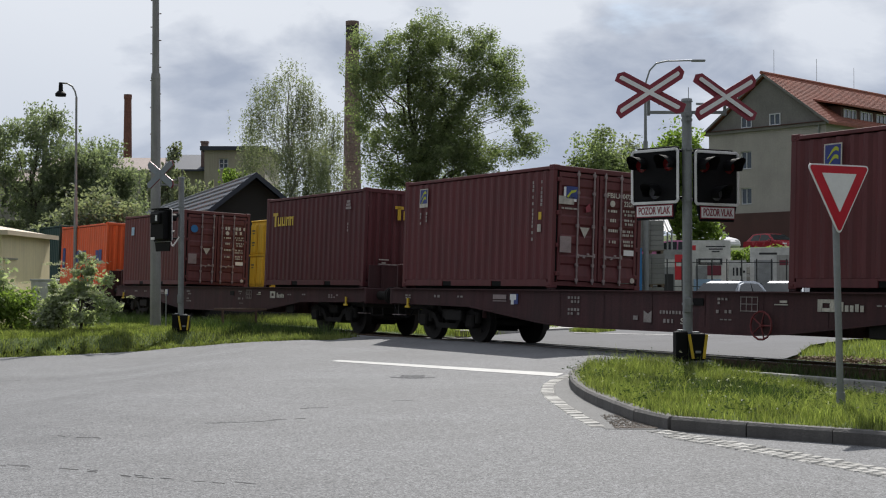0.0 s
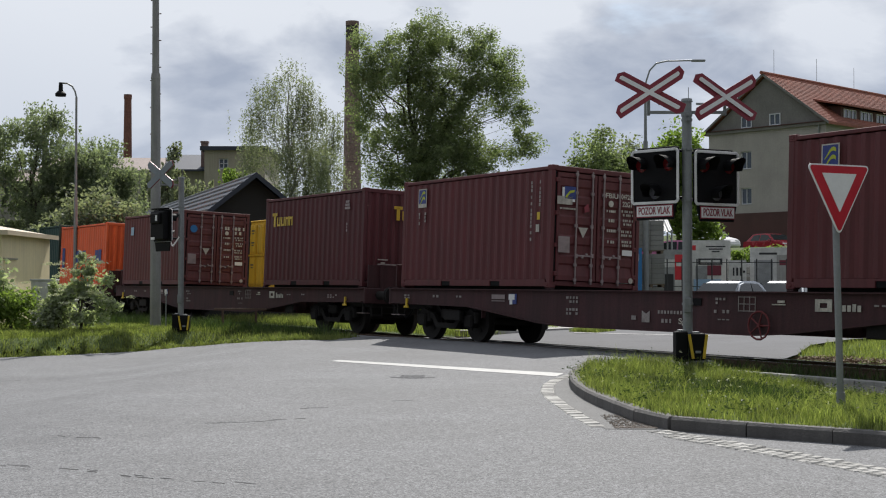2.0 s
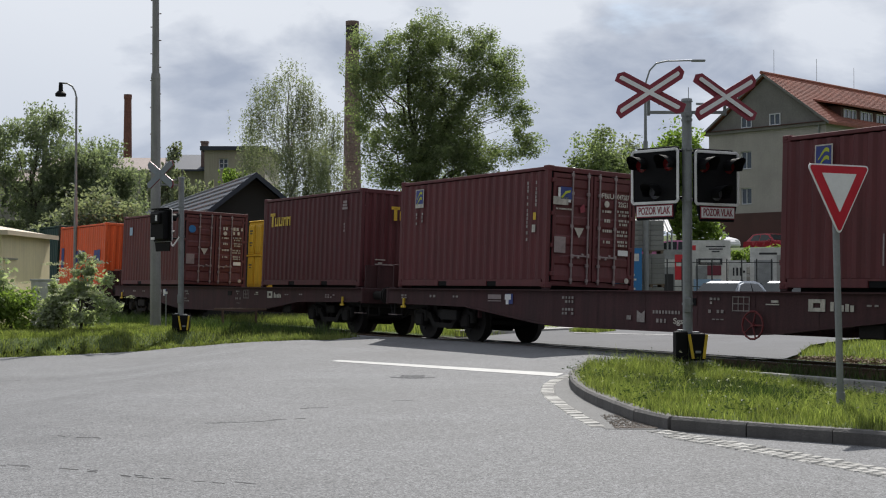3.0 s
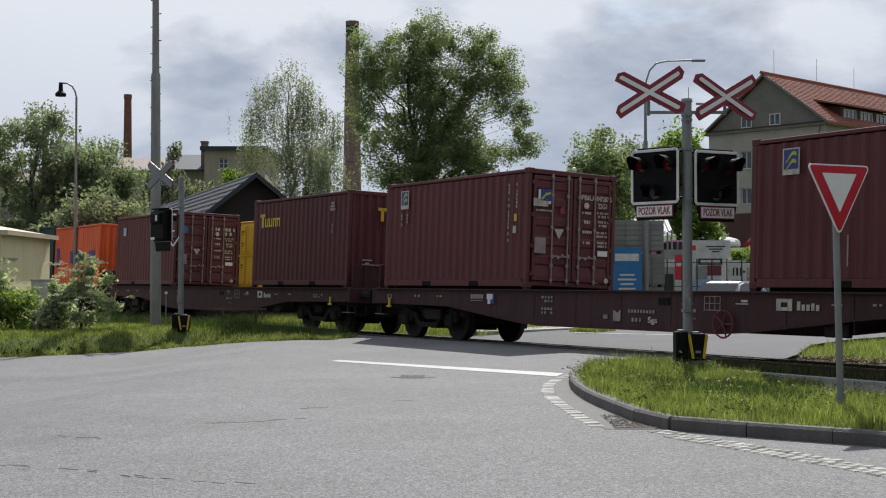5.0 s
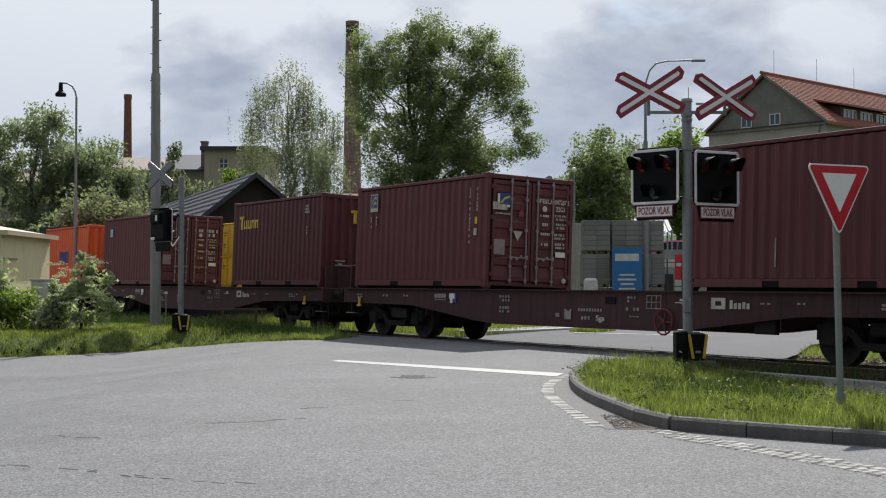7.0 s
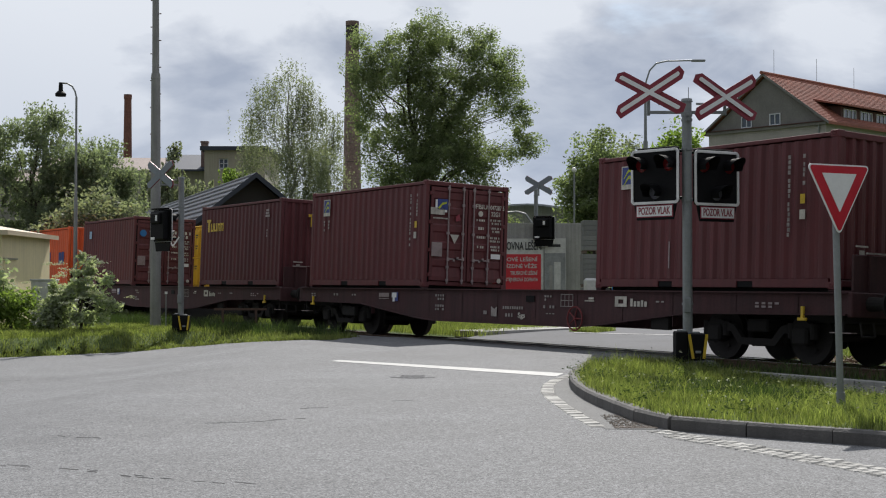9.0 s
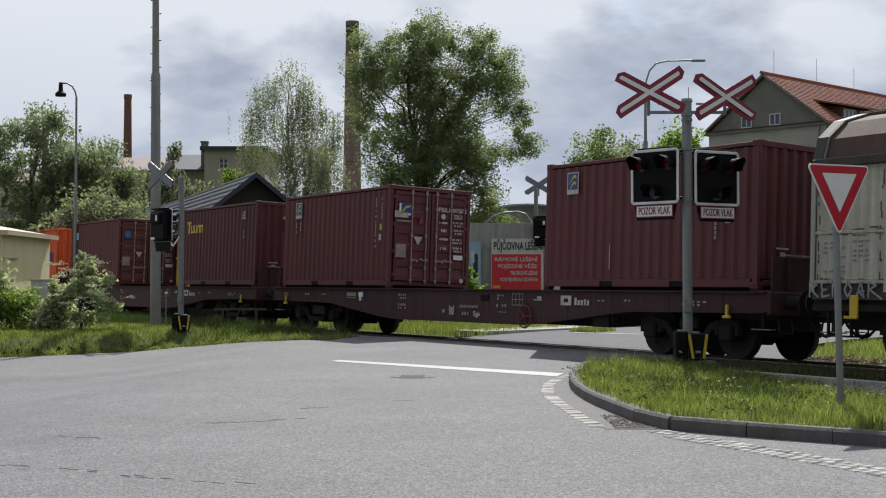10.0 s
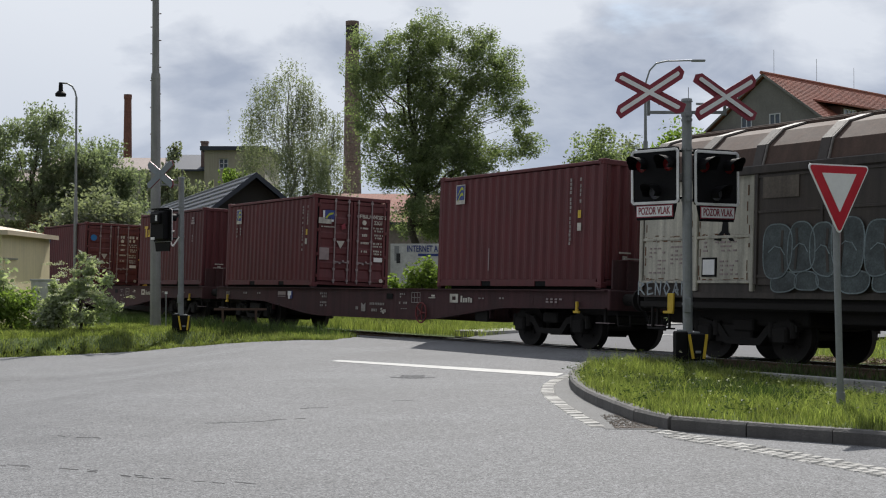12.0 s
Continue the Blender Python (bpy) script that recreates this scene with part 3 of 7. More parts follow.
def block_logo(parent, m):
    """A yellow word mark, drawn as plain blocks."""
    p = part("logo_panel", boxes(((-0.42, 0, 0.0), (0.10, 0.004, 0.34)), ((-0.42, 0, 0.16), (0.26, 0.004, 0.08))), M["yellow"], parent, m=m)
    for x, w in ((-0.20, 0.17), (0.02, 0.17), (0.24, 0.16), (0.44, 0.16)):
        bm = boxes(((x - w * .38, 0, -0.04), (0.05, 0.004, 0.24)), ((x + w * .38, 0, -0.04), (0.05, 0.004, 0.24)), ((x, 0, -0.13 if w > .165 else 0.04), (w, 0.005, 0.05)))
        part("logo_block", bm, M["yellow"], p)


def wheelset():
    bm = B()
    rod(bm, (0, -1.0, 0), (0, 1.0, 0), 0.075, seg=12)
    for y in (-0.75, 0.75):
        q = 1 if y > 0 else -1
        rod(bm, (0, y - 0.065, 0), (0, y + 0.065, 0), 0.46, seg=32)
        rod(bm, (0, y - q * 0.07 - 0.02, 0), (0, y - q * 0.07 + 0.02, 0), 0.49, seg=32)
        rod(bm, (0, y + q * 0.06, 0), (0, y + q * 0.10, 0), 0.36, 0.16, seg=24) if q > 0 else rod(bm, (0, y - 0.10, 0), (0, y - 0.06, 0), 0.16, 0.36, seg=24)
        for a in range(4):
            box(bm, (0.25 * math.cos(a * 1.5708), y + q * 0.09, 0.25 * math.sin(a * 1.5708)), (0.06, 0.03, 0.06))
    return mesh_of("wheelset", bm, M["tyre"])


WHEELS = []


def bogie(parent, x, half=1.0):
    """A two-axle bogie; half: half its wheelbase."""
    def bogie_mesh():
        bm = B()
        for y in (-1.0, 1.0):
            slab(bm, [(-1.25, y - 0.05, 0.62), (-1.05, y - 0.05, 0.74), (-0.55, y - 0.05, 0.62), (-0.35, y - 0.05, 0.40), (0.35, y - 0.05, 0.40), (0.55, y - 0.05, 0.62), (1.05, y - 0.05, 0.74), (1.25, y - 0.05, 0.62),
                      (1.25, y - 0.05, 0.54), (0.62, y - 0.05, 0.50), (0.42, y - 0.05, 0.28), (-0.42, y - 0.05, 0.28), (-0.62, y - 0.05, 0.50), (-1.25, y - 0.05, 0.54)], (0, 0.10, 0))
            for k in (-half, half):
                box(bm, (k, y, 0.46), (0.34, 0.24, 0.30), 0.04)
                for dx in (-0.24, 0.24):
                    rod(bm, (k + dx, y, 0.42), (k + dx, y, 0.68), 0.075, seg=10)
            for k in (-0.42, 0.42):
                box(bm, (k, y * 0.72, 0.46), (0.12, 0.16, 0.34), 0.03)
        box(bm, (0, 0, 0.62), (0.5, 2.1, 0.22), 0.03)
        # broad blocks added between the wheels so that the space stays dark
        for k in (-0.46, 0.46):
            box(bm, (k, 0, 0.45), (0.16, 1.3, 0.40), 0.03)
        box(bm, (0, 0, 0.78), (2.0, 0.9, 0.14), 0.03)
        for k in (-1.2, 1.2):
            box(bm, (k, 0, 0.62), (0.10, 2.0, 0.12), 0.02)
        return mesh_of("bogie", bm, M["bogie"])
    b = part("bogie", shared(("bogie", half), bogie_mesh), None, parent, "dirty black bogie", pose(x, 0, 0))
    for k in (-half, half):
        w = part("wheelset", shared("wheelset", wheelset), None, b, "dark steel wheelset", pose(k, 0, 0.46))
        WHEELS.append((w, k))


def buffers(parent, x, d):
    """Two buffers and a coupling hook at the end x, pointing along d."""
    for y in (-0.875, 0.875):
        bm = B()
        rod(bm, (x, y, 1.02), (x + d * 0.36, y, 1.02), 0.12, 0.10, seg=14)
        rod(bm, (x + d * 0.34, y, 1.02), (x + d * 0.56, y, 1.02), 0.075, seg=12)
        rod(bm, (x + d * 0.56, y, 1.02), (x + d * 0.60, y, 1.02), 0.22, seg=20)
        part("buffer", bm, M["bogie"], parent)
    bm = B()
    box(bm, (x + d * 0.2, 0, 1.0), (0.4, 0.08, 0.12), 0.02)
    pipe(bm, [(x + d * 0.3, 0.0, 1.0), (x + d * 0.5, 0.05, 0.86), (x + d * 0.62, 0, 0.92)], 0.03)
    part("coupling", bm, M["bogie"], parent)
    for y in (-0.5, 0.42):
        part("brake_hose", pipe(B(), [(x + d * 0.05, y, 0.86), (x + d * 0.18, y, 0.66), (x + d * 0.36, y, 0.50), (x + d * 0.52, y, 0.47), (x + d * 0.62, y, 0.55)], 0.026, 6), M["black"], parent, "hanging rubber brake hose")
    for y in (-1.12, 1.12):
        part("end_handle", pipe(B(), [(x + d * 0.02, y, 0.72), (x + d * 0.06, y, 0.50), (x + d * 0.06, y * 0.72, 0.50), (x + d * 0.02, y * 0.72, 0.72)], 0.018, 6), M["bogie"], parent)
        part("step_plate", boxes(((x - d * 0.26, y * 1.06, 0.55), (0.44, 0.14, 0.02)), r=0.004), M["bar"], parent, "worn bright step plate")
        part("step_hanger", boxes(((x - d * 0.26, y * 1.06, 0.72), (0.06, 0.04, 0.33))), M["bogie"], parent)


def flat_wagon(label, group="container wagons", wheel=False):
    """A bogie flat wagon with fish-bellied side sills. Origin: rail top below its middle."""
    w = thing("flat_wagon", label, "wagon", group=group)

    def sill():
        bm = B()
        prof = [(-9.62, 1.19), (9.62, 1.19), (9.62, 0.84), (6.1, 0.80), (3.4, 0.50), (2.6, 0.45), (-2.6, 0.45), (-3.4, 0.50), (-6.1, 0.80), (-9.62, 0.84)]
        slab(bm, [(x, 0, z) for x, z in prof], (0, 0.014, 0))
        box(bm, (0, -0.02, 1.185), (19.24, 0.12, 0.022))
        for a, b in zip(prof[2:], prof[3:]):
            a3, b3 = Vector((a[0], 0.0, a[1])), Vector((b[0], 0.0, b[1]))
            d = b3 - a3
            if d.length > 0.01:
                bmesh.ops.create_cube(bm, size=1, matrix=Matrix.Translation((a3 + b3) / 2) @ d.to_track_quat("X", "Z").to_matrix().to_4x4() @ Matrix.Diagonal((d.length, 0.13, 0.022, 1)))
        for x in (-8.6, -7.2, -5.6, -4.2, -2.8, -1.4, 0, 1.4, 2.8, 4.2, 5.6, 7.2, 8.6):
            zb = 0.80 if abs(x) > 6.1 else 0.55
            box(bm, (x, 0.05, (1.18 + zb) / 2), (0.02, 0.10, 1.18 - zb))
        return mesh_of("side_sill", bm, M["wagon"])
    sl = shared("sill_wagon", sill)
    part("side_sill", sl, None, w, m=pose(0, -1.30, 0))
    part("side_sill", sl, None, w, m=pose(0, 1.30, 0, 0, 0, 180))

    def deck():
        bm = B()
        for x in np.arange(-9.3, 9.4, 1.55):
            box(bm, (float(x), 0, 1.06), (0.16, 2.5, 0.2))
        for y in (-0.4, 0.4):
            box(bm, (0, y, 0.98), (19.1, 0.14, 0.34))
        return mesh_of("underframe", bm, M["bogie"])
    part("underframe", shared("deck_wagon", deck), None, w)
    for sx in (-1, 1):
        part("headstock", boxes(((sx * 9.66, 0, 1.0), (0.10, 2.62, 0.40)), r=0.015), M["wagon"], w)
        buffers(w, sx * 9.70, sx)
        bogie(w, sx * 7.45)
        bm = B()
        box(bm, (sx * 9.5, 0, 1.21), (0.3, 2.5, 0.03))
        part("end_platform", bm, M["wagon"], w)
        fl = part("end_flap", boxes(((sx * 9.60, 0, 1.50), (0.05, 2.36, 0.60)), ((sx * 9.64, -0.8, 1.5), (0.05, 0.08, 0.6)), ((sx * 9.64, 0.8, 1.5), (0.05, 0.08, 0.6)), r=0.008), M["wagon"], w, "hinged steel end flap")
        part("handrail", boxes(((sx * 9.66, -0.45, 1.83), (0.03, 0.95, 0.03))), M["faded"], fl)
    # container spigots and stake pockets
    sp = shared("spigot", lambda: mesh_of("spigot", boxes(((0, 0, 1.225), (0.16, 0.13, 0.05)), r=0.01), M["wagon"]))
    for x in (-9.21, -3.33, 3.33, 9.21):
        for y in (-1.14, 1.14):
            part("spigot", sp, None, w, m=pose(x, y, 0))
    part("floor_strip", boxes(((0, 0, 1.13), (19.0, 2.2, 0.02))), M["wagon"], w)
    # brake wheel on the side, air tank, brackets
    if wheel:
        bm = B()
        for k in range(14):
            a0, a1 = k * math.tau / 14, (k + 1) * math.tau / 14
            rod(bm, (2.8 + 0.24 * math.cos(a0), -1.36, 0.62 + 0.24 * math.sin(a0)), (2.8 + 0.24 * math.cos(a1), -1.36, 0.62 + 0.24 * math.sin(a1)), 0.018, seg=6)
        for k in range(5):
            rod(bm, (2.8, -1.36, 0.62), (2.8 + 0.24 * math.cos(k * 1.257), -1.36, 0.62 + 0.24 * math.sin(k * 1.257)), 0.014, seg=6)
        rod(bm, (2.8, -1.30, 0.62), (2.8, -1.38, 0.62), 0.03, seg=8)
        part("brake_wheel", bm, M["brakered"], w, "dull red spoked brake wheel")
    for x in (-8.75, 8.75):
        bm = boxes(((x, -1.36, 0.86), (0.06, 0.05, 0.20)), ((x, -1.37, 0.75), (0.18, 0.05, 0.05)), r=0.008)
        part("signal_bracket", bm, M["yellow"], w, "yellow painted bracket")
    part("air_tank", rod(B(), (-2.0, 0.3, 0.66), (-0.4, 0.3, 0.66), 0.18, seg=16), M["bogie"], w)
    # dark boxes added near the couplings in place of the shade below the deck
    for x in (-8.9, 8.9):
        part("brake_rigging", boxes(((x, 0, 0.78), (1.3, 1.9, 0.16)), ((x * 0.985, 0, 0.62), (0.5, 1.5, 0.18)), r=0.03), M["bogie"], w)
    for x, lx in ((-6.9, 0.7), (5.2, 0.5)):
        part("brake_gear", boxes(((x, -1.2, 0.59), (lx, 0.12, 0.24)), r=0.02), M["bogie"], w)
    return w


def wagon_marks(w, seed, main=True):
    """White markings on the side sill."""
    y = -1.318
    rng = random.Random(seed)

    def grid(x, z, cols, rows, cw, ch, mt=M["faded"]):
        cw, ch = cw * 0.85, ch * 0.72
        bm = B()
        for i in range(cols):
            for j in range(rows):
                if rng.random() < 0.85:
                    box(bm, (x + i * cw * 1.35, y, z - j * ch * 1.6), (cw * rng.uniform(.6, 1), 0.004, ch))
        tagged(part("marking", bm, mt, w), kind="stuff")
    grid(-8.9, 1.03, 2, 2, 0.13, 0.05); grid(-7.6, 1.02, 2, 1, 0.14, 0.08); grid(-6.6, 1.02, 2, 1, 0.12, 0.06)
    part("marking", boxes(((-4.95, y, 1.03), (0.5, 0.004, 0.1)), ((-4.95, y, 0.94), (0.5, 0.004, 0.02))), M["bar"], w)
    part("paper_label", boxes(((-4.38, y, 0.99), (0.24, 0.006, 0.22))), M["blue"], w)
    part("paper_label", boxes(((-4.44, y - 0.004, 1.03), (0.22, 0.006, 0.12)), ((-4.46, y - 0.004, 0.93), (0.10, 0.006, 0.12))), M["white"], w)
    grid(-2.5, 1.04, 4, 2, 0.09, 0.07); grid(-2.5, 0.80, 4, 2, 0.09, 0.07)
    part("sill_slot", boxes(((1.22, y + 0.002, 1.0), (0.30, 0.008, 0.13))), M["black"], w, "dark slot in the side sill")
    if main:
        grid(-0.75, 0.70, 1, 1, 0.16, 0.13); grid(-0.45, 0.68, 1, 1, 0.16, 0.11)
        bm = B()
        slab(bm, [(-0.22, y, 0.60), (0.0, y, 0.60), (0.0, y, 0.82), (-0.10, y, 0.76), (-0.22, y, 0.82)], (0, 0.004, 0))
        part("marking", bm, M["faded"], w)
        grid(0.25, 0.80, 9, 1, 0.075, 0.085)
        words("lettering", "Sgs", 0.15, M["dirtywhite"], w, Matrix.Translation((0.92, y, 0.64)) @ pose(0, 0, 0, 90), fit=0.26)
        grid(0.36, 0.64, 3, 1, 0.09, 0.10)
    grid(1.75, 1.06, 3, 2, 0.08, 0.06); grid(1.72, 0.84, 4, 1, 0.09, 0.08); grid(1.72, 0.70, 4, 1, 0.09, 0.03)
    bm = B()
    for i in range(4):
        box(bm, (2.28 + i * 0.13, y, 0.98), (0.014, 0.004, 0.26))
    for i in range(3):
        box(bm, (2.47, y, 0.86 + i * 0.12), (0.40, 0.004, 0.014))
    part("marking", bm, M["faded"], w)
    part("marking", boxes(((3.2, y, 0.98), (0.3, 0.004, 0.02)), ((3.25, y, 1.03), (0.16, 0.004, 0.04))), M["dirtywhite"], w)
    # operator's mark: a square frame with a notch, and a short word as bars
    lg = part("logo_block", boxes(((4.03, y, 0.98), (0.10, 0.004, 0.20)), ((4.28, y, 0.98), (0.10, 0.004, 0.20)), ((4.155, y, 1.05), (0.2, 0.004, 0.06)), ((4.155, y, 0.91), (0.2, 0.004, 0.06))), M["dirtywhite"], w)
    for k, hh in enumerate((0.15, 0.10, 0.10, 0.12, 0.10)):
        part("logo_block", boxes(((4.47 + k * 0.10, y, 0.965 - (0.15 - hh) / 2), (0.07, 0.004, hh))), M["dirtywhite"], lg)
    grid(6.0, 1.0, 3, 1, 0.10, 0.05); grid(7.7, 1.0, 4, 2, 0.13, 0.05, M["bar"]); grid(5.2, 0.99, 2, 1, 0.12, 0.04)


def covered_wagon():
    """A sliding-wall van with a ribbed barrel roof. Origin: the coupling plane at its leading (left) end."""
    w = thing("covered_wagon", "weathered sliding-wall van, pale ends, dark sides with graffiti", "wagon")
    L0, L1, hw, zf, ze, zr = 0.55, 22.6, 1.33, 1.18, 3.28, 4.18
    mid = (L0 + L1) / 2
    part("underframe", boxes(((mid, 0, 1.02), (L1 - L0, 2.5, 0.30)), ((mid, -1.3, 0.95), (L1 - L0, 0.06, 0.10)), ((mid, 1.3, 0.95), (L1 - L0, 0.06, 0.10))), M["bogie"], w)
    part("side_sill", boxes(((mid, -1.32, 1.13), (L1 - L0, 0.05, 0.10)), ((mid, 1.32, 1.13), (L1 - L0, 0.05, 0.10))), M["hdark"], w)
    # end walls with ribs
    arc = [(hw * math.sin(a), ze + (zr - ze) * math.cos(a) ** 0.9) for a in np.radians((-90, -66, -40, -14, 14, 40, 66, 90))]
    for x, d in ((L0, 1), (L1, -1)):
        bm = B()
        slab(bm, [(x, -hw, zf)] + [(x, float(a), float(b)) for a, b in arc] + [(x, hw, zf)], (0.06 * d, 0, 0))
        for y in np.linspace(-1.1, 1.1, 7):
            box(bm, (x - 0.03 * d, float(y), 2.25), (0.08, 0.08, 2.1), 0.01)
        part("end_wall", bm, M["hdark"], w)
    # barrel roof between ribs
    bm = B()
    xs = [L0 + 0.02, L1 - 0.02]
    vs = [[bm.verts.new((x, float(a) * 1.0, float(b))) for a, b in arc] for x in xs]
    for i in range(len(arc) - 1):
        bm.faces.new((vs[0][i], vs[0][i + 1], vs[1][i + 1], vs[1][i]))
    part("roof", bm, M["hroof"], w)

    def hoop(x0, wide, high, lift, mt, name):
        bm = B()
        for (a, b), (c, d) in zip(arc, arc[1:]):
            p, q = Vector((x0, a * 1.012, b + lift)), Vector((x0, c * 1.012, d + lift))
            e = q - p
            bmesh.ops.create_cube(bm, size=1, matrix=Matrix.Translation((p + q) / 2) @ e.to_track_quat("Y", "Z").to_matrix().to_4x4() @ Matrix.Diagonal((wide, e.length * 1.02, high, 1)))
        return mesh_of(name, bm, mt)
    # dark ribs, each with a pale strip that paints the highlight on its edge
    rb, lit_edge = hoop(0, 0.20, 0.05, 0.018, M["hdark"], "roof_rib"), hoop(0, 0.035, 0.03, 0.03, M["hlight"], "rib_seal")
    x = L0 + 0.08
    while x < L1:
        r = part("roof_rib", rb, None, w, m=pose(x, 0, 0))
        for dx in (0.125,):
            part("rib_seal", lit_edge, None, r, "pale strip painted as the rib's lit edge", pose(dx, 0, 0))
        x += 1.42
    part("ridge_cap", boxes(((mid, 0.0, zr + 0.05), (L1 - L0, 0.5, 0.05)), ((mid, -0.27, zr + 0.015), (L1 - L0, 0.04, 0.06)), r=0.01), M["hroof"], w)
    part("gutter", boxes(((mid, -hw - 0.03, ze - 0.01), (L1 - L0, 0.09, 0.15)), ((mid, hw + 0.03, ze - 0.01), (L1 - L0, 0.09, 0.15)), r=0.015), M["hdark"], w)
    # pale end bays with two framed panels
    Y = -hw
    for a, b in ((L0 + 0.02, 1.95), (2.07, 3.33)):
        for pz, ph in ((2.68, 1.05), (1.76, 0.74)):
            part("end_panel", boxes((((a + b) / 2, Y + 0.03, pz), (b - a, 0.05, ph)), r=0.008), M["hgrey"], w, "pale grey end panel with rust streaks")
    part("end_panel", boxes(((1.95, 1.30, 2.25), (2.8, 0.05, 2.0))), M["hgrey"], w)
    bm = B()
    for x in (L0 + 0.0, 2.01, 3.39):
        box(bm, (x, Y + 0.005, 2.22), (0.09, 0.07, 2.05), 0.01)
    for z in (1.36, 2.15):
        box(bm, (1.97, Y + 0.012, z), (2.82, 0.05, 0.05), 0.008)
    part("end_frame", bm, M["hgrey"], w)
    rr = random.Random(9)
    bm = B()
    for x in (0.66, 1.90, 2.12, 3.28):
        z = 1.42
        while z < 3.1:
            hh = rr.uniform(0.04, 0.22)
            box(bm, (x + rr.uniform(-.03, .03), Y + 0.002, z), (rr.uniform(.008, .025), 0.012, hh))
            z += hh + rr.uniform(0.0, 0.16)
    for k in range(60):
        box(bm, (rr.uniform(0.65, 3.25), Y + 0.003, rr.choice((1.40, 2.12, 2.19)) + rr.uniform(-.025, .025)), (rr.uniform(.03, .18), 0.008, rr.uniform(.008, .022)))
    tagged(part("rust_stain", bm, M["rust"], w, "rust at the frame edges"), "rust at the frame edges", kind="stuff")
    part("lower_wall", boxes(((mid, Y + 0.05, 1.27), (L1 - L0, 0.05, 0.2))), M["hdark"], w)
    # sliding walls
    for a, b in ((3.46, 11.5), (11.56, 20.2)):
        bm = boxes((((a + b) / 2, Y - 0.005, 2.27), (b - a, 0.06, 1.92)))
        x = a + 0.05
        while x < b:
            box(bm, (x, Y - 0.045, 2.27), (0.07, 0.04, 1.92), 0.008)
            x += 1.42
        for z in (1.45, 2.55, 3.15):
            box(bm, ((a + b) / 2, Y - 0.04, z), (b - a, 0.025, 0.05), 0.006)
        sw = part("sliding_wall", bm, M["hdark"], w, "dark dirty sliding wall")
        for x in (a + 1.9, a + 5.4):
            part("door_handle", pipe(B(), [(x, Y - 0.05, 1.5), (x, Y - 0.1, 1.52), (x, Y - 0.1, 2.35), (x, Y - 0.05, 2.37)], 0.02, 6), M["bar"], sw)
    part("end_panel", boxes(((21.4, Y + 0.02, 2.27), (2.2, 0.05, 1.92))), M["hgrey"], w)
    part("side_wall", boxes(((mid + 1, hw - 0.02, 2.27), (L1 - L0 - 2.4, 0.06, 1.92))), M["hdark"], w)
    # plates, boards and papers
    part("marking", boxes(((4.05, Y - 0.05, 2.95), (0.8, 0.01, 0.36))), M["hfade"], w, "faded brown field")
    bd = part("name_board", boxes(((2.6, Y - 0.005, 2.92), (0.74, 0.02, 0.32)), ((2.34, Y - 0.005, 2.72), (0.07, 0.02, 0.1)), ((2.86, Y - 0.005, 2.72), (0.07, 0.02, 0.1))), M["black"], w, "black board with yellow blocks")
    bm = B()
    for k in range(5):
        box(bm, (2.38 + k * 0.11, Y - 0.017, 2.92 + 0.02 * (k % 2)), (0.05, 0.006, 0.2))
        box(bm, (2.41 + k * 0.11, Y - 0.017, 2.99 - 0.05 * (k % 3)), (0.10, 0.006, 0.045))
    part("logo_block", bm, M["yellow"], bd)
    part("paper_label", boxes(((2.36, Y - 0.0, 1.62), (0.36, 0.03, 0.34))), M["black"], w)
    part("paper_label", boxes(((2.36, Y - 0.018, 1.62), (0.29, 0.01, 0.27))), M["white"], w, "white consignment note in a black holder")
    rng = random.Random(4)
    for x0, z0, cols, rows, cw in ((0.80, 1.98, 4, 7, 0.10), (1.38, 2.0, 3, 5, 0.10), (2.25, 2.06, 6, 3, 0.12), (2.66, 1.72, 4, 4, 0.1)):
        bm = B()
        for i in range(cols):
            for j in range(rows):
                if rng.random() < 0.7:
                    box(bm, (x0 + i * cw * 1.2, Y + 0.001, z0 - j * 0.075), (cw * rng.uniform(.5, 1), 0.012, 0.03))
        tagged(part("marking", bm, M["bar"], w), kind="stuff")
    bm = B()
    slab(bm, [(2.45, Y + 0.001, 2.1), (2.65, Y + 0.001, 2.26), (2.67, Y + 0.001, 2.42), (2.79, Y + 0.001, 2.42), (2.81, Y + 0.001, 2.24), (2.97, Y + 0.001, 2.06), (2.85, Y + 0.001, 2.08), (2.71, Y + 0.001, 2.22), (2.63, Y + 0.001, 2.08)], (0, -0.006, 0))
    part("marking", bm, M["black"], w, "small dark stencil")
    # graffiti: a scribbled tag low on the end, and large outlined shapes on the sliding wall
    bm = B()
    x = 0.52
    for k, strokes in enumerate([((0, 0), (0, 1), (.7, .8), (.1, .5), (.8, 0)), ((.7, 1), (0, .9), (.1, .5), (.6, .5), (.1, .4), (.1, 0), (.8, .1)), ((0, 0), (0, 1), (.6, 0), (.7, 1)),
                                 ((.3, 0), (0, .5), (.3, 1), (.7, .5), (.3, 0)), ((0, 0), (.4, 1), (.7, 0), (.2, .4), (.7, .4)), ((0, 0), (0, 1), (.7, .8), (.1, .5), (1.2, -.1))]):
        pts = [(x + a * 0.21, -1.36, 1.12 + b * 0.24) for a, b in strokes]
        for p, q in zip(pts, pts[1:]):
            d = Vector(q) - Vector(p)
            bmesh.ops.create_cube(bm, size=1, matrix=Matrix.Translation((Vector(p) + Vector(q)) / 2) @ d.to_track_quat("X", "Y").to_matrix().to_4x4() @ Matrix.Diagonal((d.length + .02, 0.006 if abs(d.y) > 1 else 0.03, 0.03 if abs(d.y) > 1 else 0.006, 1)))
        x += 0.235
